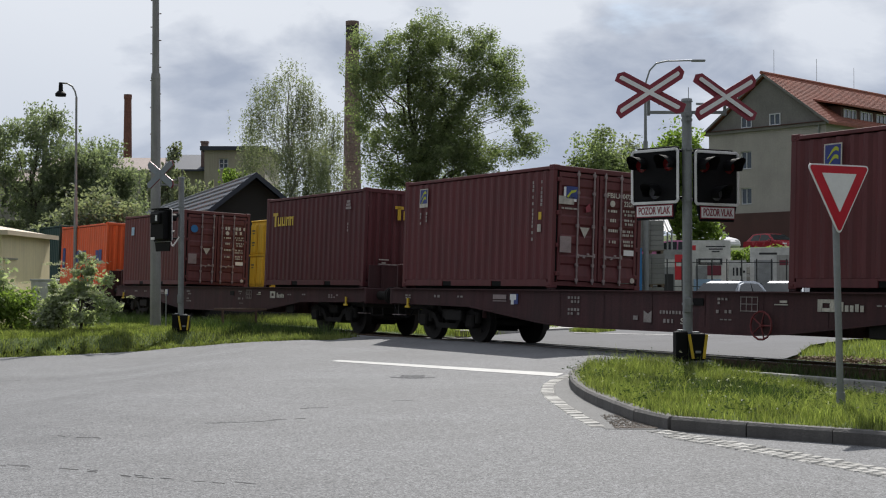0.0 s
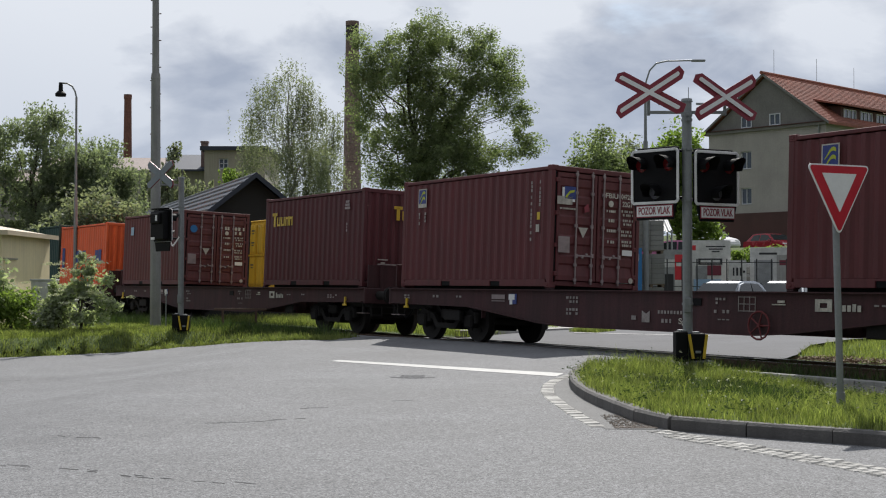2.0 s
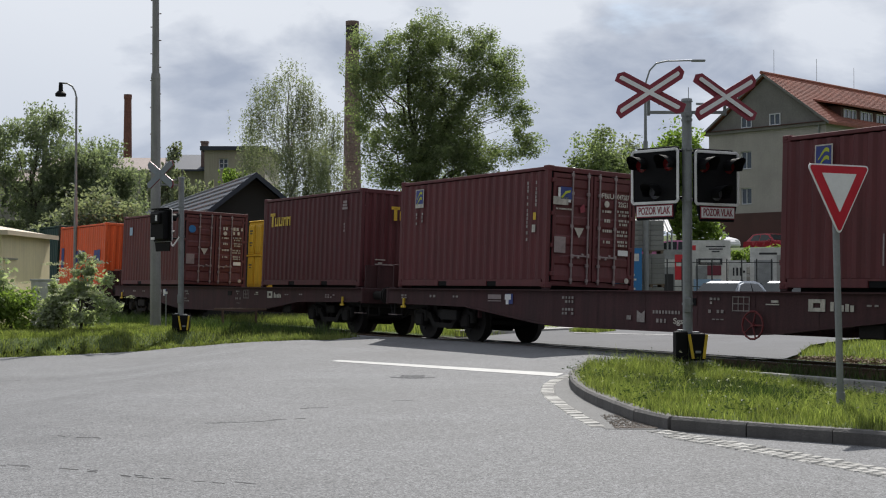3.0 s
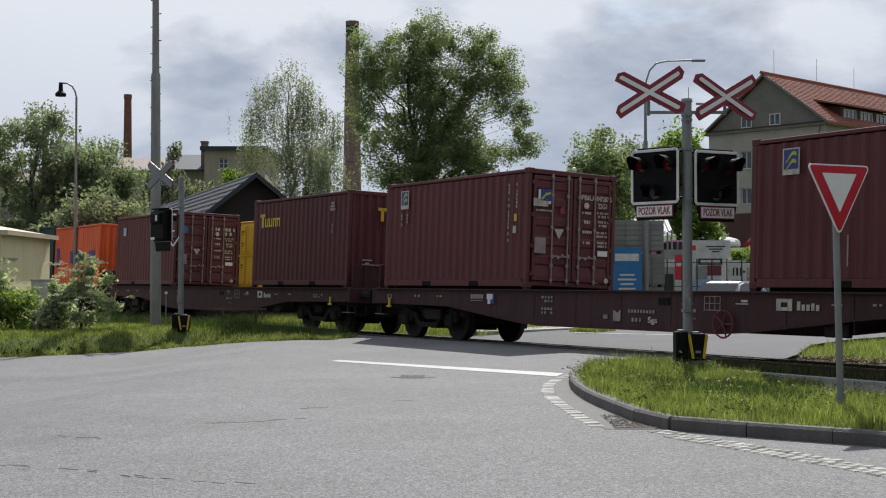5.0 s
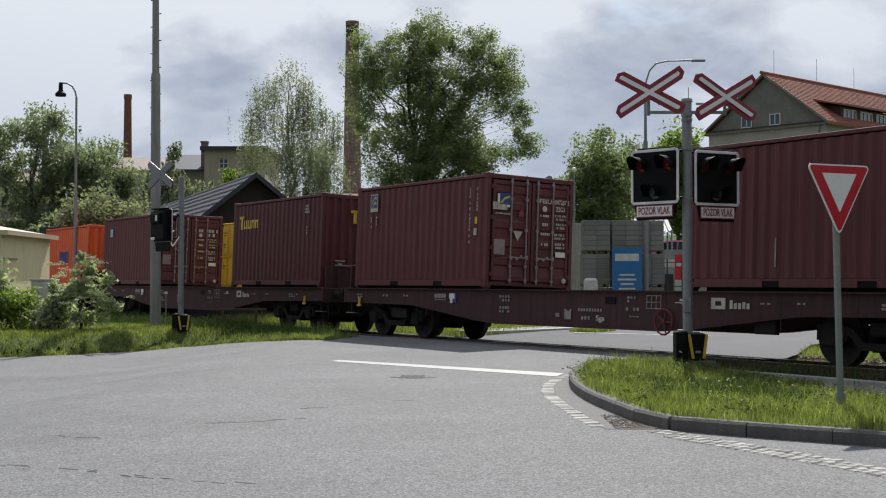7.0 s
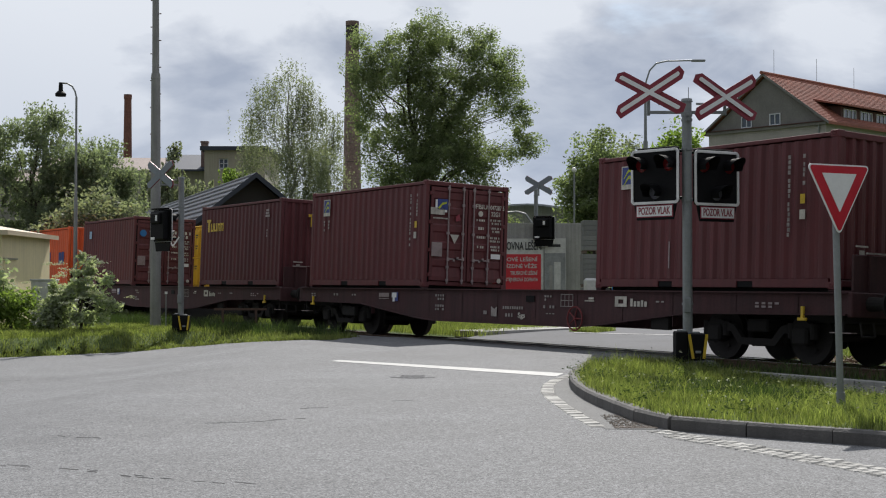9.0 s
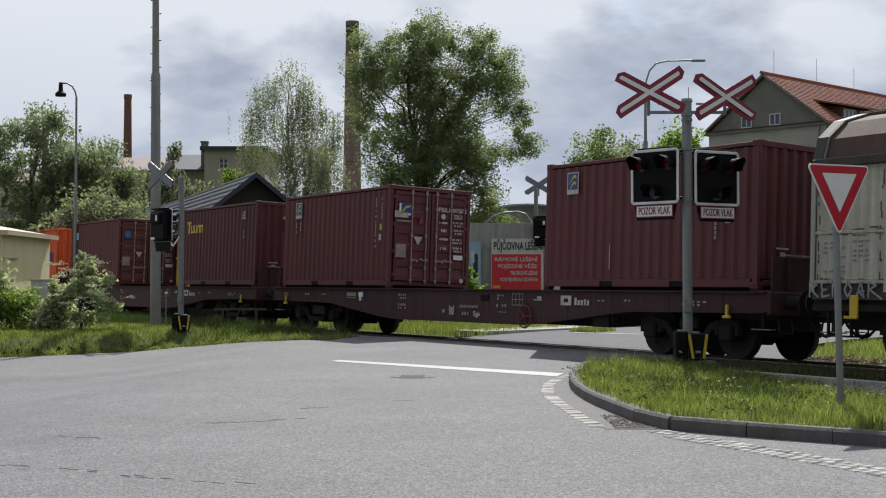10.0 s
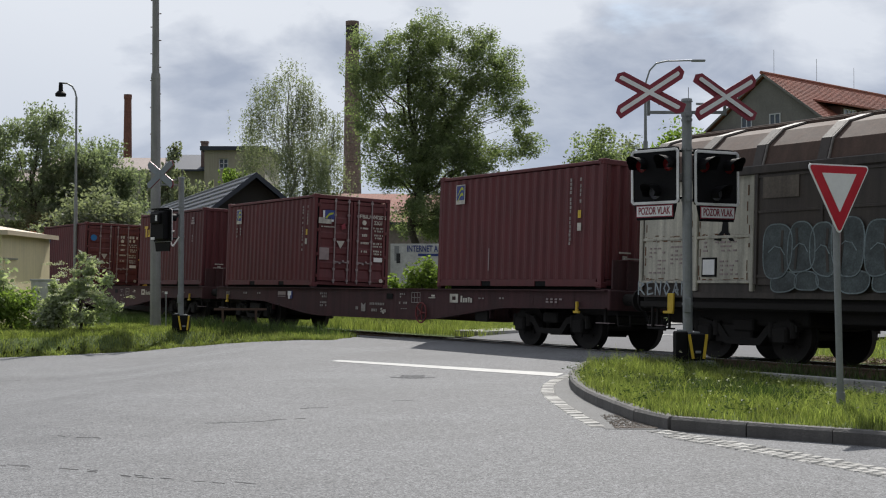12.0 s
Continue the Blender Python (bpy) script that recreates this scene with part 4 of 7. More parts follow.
    part("graffiti", bm, M["graf"], w, "pale scribbled graffiti tag")

    def bubble(cx, cz, rx, rz, ph, n=30):
        """A fat rounded letter shape."""
        out = []
        for a in np.linspace(0, math.tau, n + 1)[:-1]:
            c, s = math.cos(a), math.sin(a)
            k = 1 + 0.05 * math.sin(2 * a + ph) + 0.04 * math.cos(3 * a + ph)
            out.append((cx + rx * k * math.copysign(abs(c) ** 0.72, c), cz + rz * k * math.copysign(abs(s) ** 0.72, s)))
        return out

    def stroke(bm, pts, y, wide):
        for (a, b), (c, d) in zip(pts, pts[1:]):
            e = math.hypot(c - a, d - b)
            bmesh.ops.create_cube(bm, size=1, matrix=Matrix.Translation(((a + c) / 2, y, (b + d) / 2)) @ Matrix.Rotation(-math.atan2(d - b, c - a), 4, "Y") @ Matrix.Diagonal((e * 1.2, 0.005, wide, 1)))
    letters = ((4.16, 1.36, 0.28, 0.17), (4.66, 1.37, 0.24, 0.16), (5.10, 1.38, 0.23, 0.16), (5.62, 1.36, 0.32, 0.17), (6.26, 1.37, 0.28, 0.17), (6.86, 1.36, 0.30, 0.17), (7.46, 1.38, 0.28, 0.16),
               (4.02, 1.88, 0.33, 0.44), (4.54, 1.92, 0.28, 0.43), (5.00, 1.88, 0.26, 0.44), (5.50, 1.93, 0.34, 0.45), (6.12, 1.89, 0.30, 0.43), (6.68, 1.92, 0.30, 0.43), (7.26, 1.9, 0.32, 0.42), (7.86, 1.92, 0.30, 0.42))
    for k, (cx, cz, rx, rz) in enumerate(letters):
        y = Y - 0.067 - 0.0011 * k
        pts = bubble(cx, cz, rx, rz, k * 1.7)
        fill, line = B(), B()
        slab(fill, [(a, y, b) for a, b in pts], (0, -0.003, 0))
        stroke(line, pts + pts[:1], y - 0.004, 0.022)
        gf = part("graffiti_letter", fill, M["graf2"], w, "smoky silver-blue graffiti letter")
        part("outline", line, M["graf3"], gf)
        if rz > 0.3:
            inner = B()
            s = 1 if k % 2 else -1
            stroke(inner, [(cx + s * rx * 0.35, cz + rz * 0.7), (cx + s * rx * 0.30, cz + rz * 0.1), (cx + s * rx * 0.42, cz - rz * 0.75)], y - 0.006, 0.05)
            part("inner_stroke", inner, M["hdark"], gf)
            glint = B()
            stroke(glint, [(cx - rx * 0.55, cz - rz * 0.05), (cx - rx * 0.15, cz + rz * 0.16), (cx + rx * 0.25, cz + rz * 0.10), (cx + rx * 0.5, cz - rz * 0.15)], y - 0.007, 0.018)
            part("glint_stroke", glint, M["graf3"], gf)
    # running gear
    for x in (2.92, 19.6):
        bogie(w, x, 0.9)
    buffers(w, 0.62, -1)
    part("signal_bracket", boxes(((1.42, -1.36, 0.98), (0.16, 0.04, 0.34)), ((1.38, -1.38, 0.80), (0.26, 0.05, 0.05)), r=0.008), M["yellow"], w, "yellow painted bracket")
    part("step", boxes(((1.1, -1.3, 0.5), (0.5, 0.25, 0.03)), ((0.87, -1.3, 0.75), (0.03, 0.05, 0.5)), ((1.33, -1.3, 0.75), (0.03, 0.05, 0.5))), M["bogie"], w)
    part("air_tank", rod(B(), (9, 0.2, 0.62), (11, 0.2, 0.62), 0.2, seg=16), M["bogie"], w)
    # a dark box over each bogie, added to stand for the shade under the van
    for x in (2.65, 19.6):
        part("brake_gear", boxes(((x, 0, 0.76), (3.4, 1.9, 0.30)), r=0.03), M["bogie"], w)
    part("brake_cylinder", boxes(((2.65, -0.95, 0.46), (0.9, 0.12, 0.34)), r=0.03), M["bogie"], w)
    part("centre_beam", boxes(((mid, 0, 0.78), (L1 - L0 - 0.6, 0.7, 0.36)), ((mid, -1.1, 0.80), (13.0, 0.10, 0.24)), r=0.02), M["bogie"], w)
    return w


def build_train():
    HB = 1.243
    a = flat_wagon("red-brown bogie flat wagon carrying two red containers", wheel=True)
    wagon_marks(a, 1)
    MOVING.append((a, 0.0, 0.0))
    b = flat_wagon("red-brown flat wagon carrying maroon and brown containers")
    wagon_marks(b, 2, False)
    MOVING.append((b, -20.65, 0.0))
    d = flat_wagon("dirty brown flat wagon carrying an orange container")
    MOVING.append((d, -41.3, 0.0))
    # containers
    c = container("dark red corrugated container with doors and white lettering", M["cred"], True)
    leasing_logo(c, -2.12, 2.14)
    vertical_marks(c, -2.24, 1.55, 1.80, M["dirtywhite"], 1); vertical_marks(c, -1.98, 1.62, 1.80, M["dirtywhite"], 2)
    vertical_marks(c, 2.32, 1.02, 2.28, M["dirtywhite"], 3); vertical_marks(c, 2.62, 1.78, 2.28, M["dirtywhite"], 4)
    side_mark(c, 2.58, 1.52, 0.10, 0.16, M["yellow"], "label"); side_mark(c, 2.56, 1.26, 0.12, 0.16, M["dirtywhite"], "label")
    door_marks(c, ("FBIU", "047287 5", "22G1"), True)
    MOVING.append((c, -6.275, HB))
    c = container("dark red corrugated container with a blue logo panel", M["cred"], False)
    leasing_logo(c, -2.12, 2.14)
    vertical_marks(c, 2.0, 0.95, 2.25, M["dirtywhite"], 5); vertical_marks(c, 2.32, 1.78, 2.25, M["dirtywhite"], 6)
    side_mark(c, 2.30, 1.50, 0.10, 0.16, M["yellow"], "label"); side_mark(c, 2.30, 1.24, 0.12, 0.16, M["dirtywhite"], "label"); side_mark(c, -0.9, 0.62, 0.03, 0.5, M["bar"], "scratch")
    MOVING.append((c, 6.275, HB))
    c = container("maroon corrugated container with a yellow block logo", M["cred2"], False)
    block_logo(c, Matrix.Translation((-1.85, -CW / 2 - 0.004, 1.92)) @ Matrix.Diagonal((1.25, 1, 1.1, 1)))
    block_logo(c, Matrix.Translation((CL / 2 + 0.052, 0.20, 1.95)) @ pose(0, 0, 0, 0, 0, 90))
    vertical_marks(c, 2.1, 2.05, 2.3, M["bar"], 7, wide=0.3); vertical_marks(c, 2.1, 1.45, 1.7, M["bar"], 8)
    MOVING.append((c, -14.31, HB))
    c = container("brown-red container with doors and a small blue label", M["cgrey"], True)
    side_mark(c, -2.1, 2.0, 0.3, 0.3, M["paleblue"], "label")
    bm = B()
    rod(bm, (CL / 2 + 0.03, -0.86, 1.95), (CL / 2 + 0.038, -0.86, 1.95), 0.13, seg=18)
    part("label", bm, M["skyblue"], c, "round blue sticker")
    door_marks(c, None, False)
    MOVING.append((c, -26.95, HB))
    c = container("bright orange corrugated container with dark blocks of lettering", M["corange"], False)
    for k, x in enumerate((-2.55, -0.6, -0.15, 0.3, 1.9, 2.3)):
        side_mark(c, x, 1.25 + 0.02 * (k % 2), 0.36, 0.5 if k else 0.85, M["blue"], "logo_block")
    MOVING.append((c, -35.1, HB - 0.12))
    c = container("dark green container with doors and pale lettering", M["cgreen"], True)
    door_marks(c, None, False)
    MOVING.append((c, -41.5, HB))
    # a yellow equipment rack along the far side of the empty middle of the deck
    t = thing("equipment_locker", "tall yellow panelled steel locker on the wagon deck", "locker")
    part("body", boxes(((0, 0.92, 1.12), (1.14, 0.5, 2.24)), r=0.02), M["cyellow"], t)
    for z in (0.58, 1.66):
        for x in (-0.28, 0.28):
            part("panel", boxes(((x, 0.655, z), (0.50, 0.03, 0.98)), ((x, 0.635, z), (0.40, 0.02, 0.86)), r=0.008), M["cyellow"], t)
    part("band", boxes(((0, 0.64, 1.12), (1.16, 0.05, 0.06))), M["cyellow"], t)
    for z in (1.95, 1.55, 0.8):
        part("marking", boxes(((-0.28, 0.622, z), (0.22, 0.006, 0.05)), ((-0.28, 0.622, z - 0.09), (0.16, 0.006, 0.04))), M["textgrey"], t)
    part("roof", boxes(((0, 0.92, 2.27), (1.18, 0.54, 0.06)), r=0.02), M["cyellow"], t)
    MOVING.append((t, -22.0, 1.20))
    v = covered_wagon()
    MOVING.append((v, 10.08, 0.0))


build_train()

# how far the train has come, second by second
S_T = (0, 0.5, 1, 1.5, 2, 2.5, 3, 3.5, 4, 4.5, 5, 5.5, 6, 6.5, 7, 7.5, 8, 8.5, 9, 9.5, 10, 10.5, 11, 11.5, 12)
S_M = (1.172, 1.170, 1.163, 1.15, 1.12, 1.065, 0.98, 0.865, 0.715, 0.52, 0.285, 0.0, -0.345, -0.77, -1.245, -1.80, -2.42, -3.11, -3.87, -4.69, -5.58, -6.54, -7.56, -8.64, -9.76)


def travel(t):
    """A smooth curve through the places above."""
    i = min(len(S_T) - 2, max(0, int(t / 0.5)))
    h = (t - S_T[i]) / 0.5
    p1, p2 = S_M[i], S_M[i + 1]
    p0 = S_M[i - 1] if i else p1
    p3 = S_M[i + 2] if i + 2 < len(S_M) else 2 * p2 - p1
    m1, m2 = (p2 - p0) / 2, (p3 - p1) / 2
    return (2 * h ** 3 - 3 * h * h + 1) * p1 + (h ** 3 - 2 * h * h + h) * m1 + (-2 * h ** 3 + 3 * h * h) * p2 + (h ** 3 - h * h) * m2


def motions():
    times = [i * 0.25 for i in range(49)]
    for ob, at, z in MOVING:
        walk(ob, [(t, pose(TX + (at + travel(t)) * EX, TY + (at + travel(t)) * EY, 0, -CANT, 0, TH) @ Matrix.Translation((0, 0, z))) for t in times])
    for w, k in WHEELS:
        walk(w, [(t, pose(k, 0, 0.46, 0, math.degrees(travel(t) / 0.46), 0)) for t in times])

# ------------------------------------------------------------------ kerbs, verges, setts


def resample(pts, d):
    """Points every d metres along a line of points."""
    out, pts = [], [Vector((*p, 0)) for p in pts]
    left = 0.0
    for a, b in zip(pts, pts[1:]):
        n = (b - a).length
        x = left
        while x < n:
            out.append(a + (b - a) * (x / n))
            x += d
        left = x - n
    return out


KERB = [(2.35, 21.3), (2.10, 20.2), (1.86, 18.8), (1.76, 17.4), (1.74, 16.3), (1.78, 15.34), (1.90, 14.23), (2.02, 13.2), (2.16, 12.66), (2.65, 12.19), (3.26, 11.76), (3.81, 11.32), (6.0, 9.7), (9.0, 7.4), (14.0, 3.6)]


def inside(x, y, poly):
    c, n = False, len(poly)
    for i in range(n):
        (x0, y0), (x1, y1) = poly[i], poly[(i + 1) % n]
        if (y0 > y) != (y1 > y) and x < (x1 - x0) * (y - y0) / (y1 - y0) + x0:
            c = not c
    return c


def track_pts(*sv):
    return [tuple(on_track(s, v).xy) for s, v in sv]


ISLAND = KERB + track_pts((24, 2.3), (12, 2.3), (6, 2.3), (4.2, 2.6), (2.9, 3.3))
def on_road(x, y):
    """The point of the falling road that lies on the line from the eye to (x, y, 0)."""
    k = 1.0
    for _ in range(40):
        k = 1 - road_z(x * k, y * k) / 1.422
    return (x * k, y * k)


VERGE_EDGE = [on_road(*p) for p in ((-11.2, 18), (-8.64, 23.85), (-8.27, 24.55), (-7.43, 25.3), (-6.25, 26.72), (-5.69, 28.56), (-5.01, 30.4), (-3.85, 31.55), (-2.66, 31.85))]
VERGE = [(-22, -30), (-17, 8)] + VERGE_EDGE + track_pts((-8.75, 2.0), (-12, 2.0), (-30, 2.0), (-80, 2.0)) + [(-90, 60), (-90, -30)]


def island_z(x, y):
    """Height of the kerbed island: level behind the kerb, falling towards the rails."""
    s, v = to_track(x, y)
    return 0.105 - 0.25 * (1 - step(3.4, 8.0, v)) * step(2.8, 6.4, s)


def fine_sheet(name, poly, zf, d, x0, y0, nx, ny, label, category):
    """A finely divided sheet of ground inside an outline."""
    idx, verts, faces = {}, [], []
    for j in range(ny):
        for i in range(nx):
            x, y = x0 + i * d, y0 + j * d
            if inside(x, y, poly):
                idx[i, j] = len(verts)
                verts.append((x, y, zf(x, y)))
    for i, j in idx:
        q = ((i, j), (i + 1, j), (i + 1, j + 1), (i, j + 1))
        if all(k in idx for k in q):
            faces.append([idx[k] for k in q])
    me = bpy.data.meshes.new(name)
    me.from_pydata(verts, [], faces)
    me.materials.append(M["soil"])
    me.polygons.foreach_set("use_smooth", [True] * len(me.polygons))
    tagged(new(name, me), label, category, kind="structure")


def raised(name, poly, z, material, label, category):
    bm = B()
    slab(bm, [(*p, z - 0.30) for p in poly], (0, 0, 0.30))
    bmesh.ops.triangulate(bm, faces=bm.faces[:])
    return tagged(part(name, bm, material), label, category, kind="structure")


VERGE_SEGS = [(Vector(a), Vector(b)) for a, b in zip([(-17, 8)] + VERGE_EDGE, VERGE_EDGE)]


def verge_z(x, y):
    """Height of the roadside verge: a short bank that rises from the asphalt, then level ground."""
    p = Vector((x, y))
    d = min((p - (a + (b - a) * min(1, max(0, (p - a).dot(b - a) / (b - a).length_squared)))).length for a, b in VERGE_SEGS)
    k, z = step(-0.1, 0.8, d), road_z(x, y)
    return z + (0.016 - z) * k + 0.004


def build_edges():
    fine_sheet("bank", VERGE, verge_z, 0.25, -34.0, 16.0, 130, 130, "low grassy bank between road and railway", "bank")
    fine_sheet("island_turf", ISLAND, island_z, 0.15, 1.6, 3.0, 120, 130, "turf of the island falling towards the rails", "turf")
    raised("verge", ISLAND, -0.17, M["soil"], "grass island beside the crossing", "verge")
    raised("verge", VERGE, -0.42, M["soil"], "grass verge along the road and railway", "verge")
    k = thing("kerb", "dark grey concrete kerb round the grass island", "kerb", kind="structure")
    pts = resample(KERB, 0.8)
    for i, (a, b) in enumerate(zip(pts, pts[1:])):
        d = (b - a)
        bm = B()
        L = d.length - 0.008
        slab(bm, [(-L / 2, -0.07, -0.2), (-L / 2, 0.07, -0.2), (-L / 2, 0.07, 0.13), (-L / 2, -0.045, 0.13), (-L / 2, -0.07, 0.105)], (L, 0, 0))
        ob = part("kerbstone", bm, M["kerb"], k, m=Matrix.Translation((a + b) / 2) @ pose(0, 0, 0, 0, 0, math.degrees(math.atan2(d.y, d.x))))
    # low concrete edging and a worn slab path between island and rails
    e = thing("edging", "low concrete edging beside the track", "edging", kind="structure")
    for i in range(20):
        s = 2.2 + i * 1.0
        part("edging_stone", shared("edging", lambda: mesh_of("edging_stone", boxes(((0, 0, -0.02), (0.985, 0.12, 0.26)), r=0.012), M["concrete"])), None, e, m=TRACK @ pose(s, -2.2, -0.14))
    bm = B()
    slab(bm, [(*p, -0.2) for p in track_pts((6.2, 2.32), (20, 2.32), (20, 3.6), (8.6, 3.4), (6.7, 2.9))], (0, 0, 0.105))
    tagged(part("pavement", bm, M["path"]), "worn pale concrete path beside the track", "pavement", kind="structure")
    # raised pavement at the far side of the crossing
    bm = B()
    slab(bm, [(*p, -0.15) for p in track_pts((-9.9, -2.4), (-10.4, -5.0), (-11.2, -8.0), (-12.6, -14.0), (-14.4, -14.0), (-12.9, -8.0), (-11.9, -5.0), (-11.2, -2.4))], (0, 0, 0.20))
    tagged(part("pavement", bm, M["concrete"]), "pale concrete pavement beside the far road", "pavement", kind="structure")
    # gutter in front of the kerb
    bm = B()
    slab(bm, [(2.08, 20.2, 0.0), (1.50, 18.2, 0.0), (1.36, 16.6, 0.0), (1.42, 14.6, 0.0), (1.56, 12.66, 0.0), (2.05, 12.6, 0.0), (1.9, 13.9, 0.0), (1.74, 15.2, 0.0), (1.70, 17.0, 0.0)], (0, 0, 0.004))
    bmesh.ops.triangulate(bm, faces=bm.faces[:])
    tagged(part("gutter", bm, M["patch"]), "darker asphalt gutter with earth in the corner", "gutter", kind="structure")
    rng = random.Random(3)
    # silt washed into the corner of the gutter
    bm = B()
    for i in range(900):
        a = rng.random()
        p = Vector((1.66 + 0.42 * rng.random(), 12.70 + 1.3 * a * a, 0.006))
        r = rng.uniform(0.004, 0.013)
        box(bm, p, (r * 1.5, r * 1.5, r * 0.7), rz=rng.uniform(0, 90))
    tagged(part("silt", bm, M["ballast"]), "brown silt and grit in the gutter corner", "silt", kind="stuff")
    # single row of pale setts
    t = thing("sett_row", "curved row of pale stone setts in the asphalt", "paving", kind="structure")
    lo = [(2.23, 20.71), (1.85, 19.96), (1.52, 18.9), (1.34, 18.0), (1.23, 16.82), (1.23, 15.8), (1.27, 14.8), (1.34, 13.6), (1.44, 12.56)]
    pts = resample(lo, 0.245)
    var = [mesh_of("sett", boxes(((0, 0, -0.03), (0.222 - 0.010 * v, 0.185 - 0.008 * v, 0.082)), r=0.014), M["sett"]) for v in range(3)]
    for a, b in zip(pts, pts[1:]):
        d = b - a
        n = Vector((d.y, -d.x, 0)).normalized() * -0.10
        part("sett", var[rng.randrange(3)], None, t, m=Matrix.Translation((a + b) / 2 + n) @ pose(0, 0, rng.uniform(-.004, .004), rng.uniform(-1, 1), 0, math.degrees(math.atan2(d.y, d.x)) + rng.uniform(-2, 2)))
    # band of small setts, three rows
    t = thing("sett_band", "band of small pale worn setts along the road edge", "paving", kind="structure")
    mid = [(1.90, 12.44), (2.32, 11.62), (2.80, 10.64), (3.25, 9.66), (4.2, 7.6), (5.6, 4.6)]
    pts = resample(mid, 0.118)
    var = [mesh_of("sett", boxes(((0, 0, -0.03), (0.114 - 0.004 * v, 0.112 - 0.004 * v, 0.082)), r=0.014), M["sett"]) for v in range(4)]
    for i, (a, b) in enumerate(zip(pts, pts[1:])):
        d = b - a
        n = Vector((-d.y, d.x, 0)).normalized()
        for j in (-0.5, 0.5, 1.5):
            if i < 3 and j < 0 or rng.random() < 0.02:
                continue
            part("sett", var[rng.randrange(4)], None, t, m=Matrix.Translation(a + d * (0.5 + 0.5 * (int(j + 1.5) % 2)) + n * (j * 0.116)) @ pose(0, 0, rng.uniform(-.004, .006), rng.uniform(-2, 2), rng.uniform(-2, 2), math.degrees(math.atan2(d.y, d.x)) + rng.uniform(-5, 5)))
    # cracks and repairs in the asphalt
    cr = B()
    for pts in ([(-4.2, 10.8), (-3.4, 10.2), (-2.6, 9.85), (-2.0, 9.5), (-1.3, 9.2)], [(-2.4, 13.2), (-1.9, 13.35), (-1.4, 13.7)], [(-3.6, 12.2), (-3.1, 11.9)], [(-0.62, 15.6), (-0.35, 15.7)], [(-1.6, 14.7), (-1.3, 14.85)], [(-9.0, 23.2), (-7.6, 23.9)]):
        q = resample(pts, 0.08)
        for a, b in zip(q, q[1:]):
            if rng.random() < 0.3:
                continue
            j = Vector((rng.uniform(-.03, .03), rng.uniform(-.05, .05), 0.001 + road_z(a.x, a.y)))
            d = b - a
            bmesh.ops.create_cube(cr, size=1, matrix=Matrix.Translation((a + b) / 2 + j) @ pose(0, 0, 0, 0, 0, math.degrees(math.atan2(d.y, d.x))) @ Matrix.Diagonal((0.10, rng.uniform(0.003, 0.011), 0.004, 1)))
    tagged(part("road_crack", cr, M["patch"]), "dark crack lines in the asphalt", "crack", kind="stuff")


build_edges()

# ------------------------------------------------------------------ signals and signs


def cross_arm(c, length, wide, ang, mt, th=0.02):
    """An arm of a warning cross with pointed ends, in x and z."""
    bm = B()
    h, w, t = length / 2, wide / 2, wide * 0.42
    slab(bm, [(-h, 0, 0.25 * w), (-h + t, 0, w), (h - t * .2, 0, w), (h, 0, -0.25 * w), (h - t, 0, -w), (-h + t * .2, 0, -w)], (0, th, 0))
    bmesh.ops.transform(bm, matrix=Matrix.Translation(c) @ Matrix.Rotation(radians(-ang), 4, "Y"), verts=bm.verts[:])
    return bm


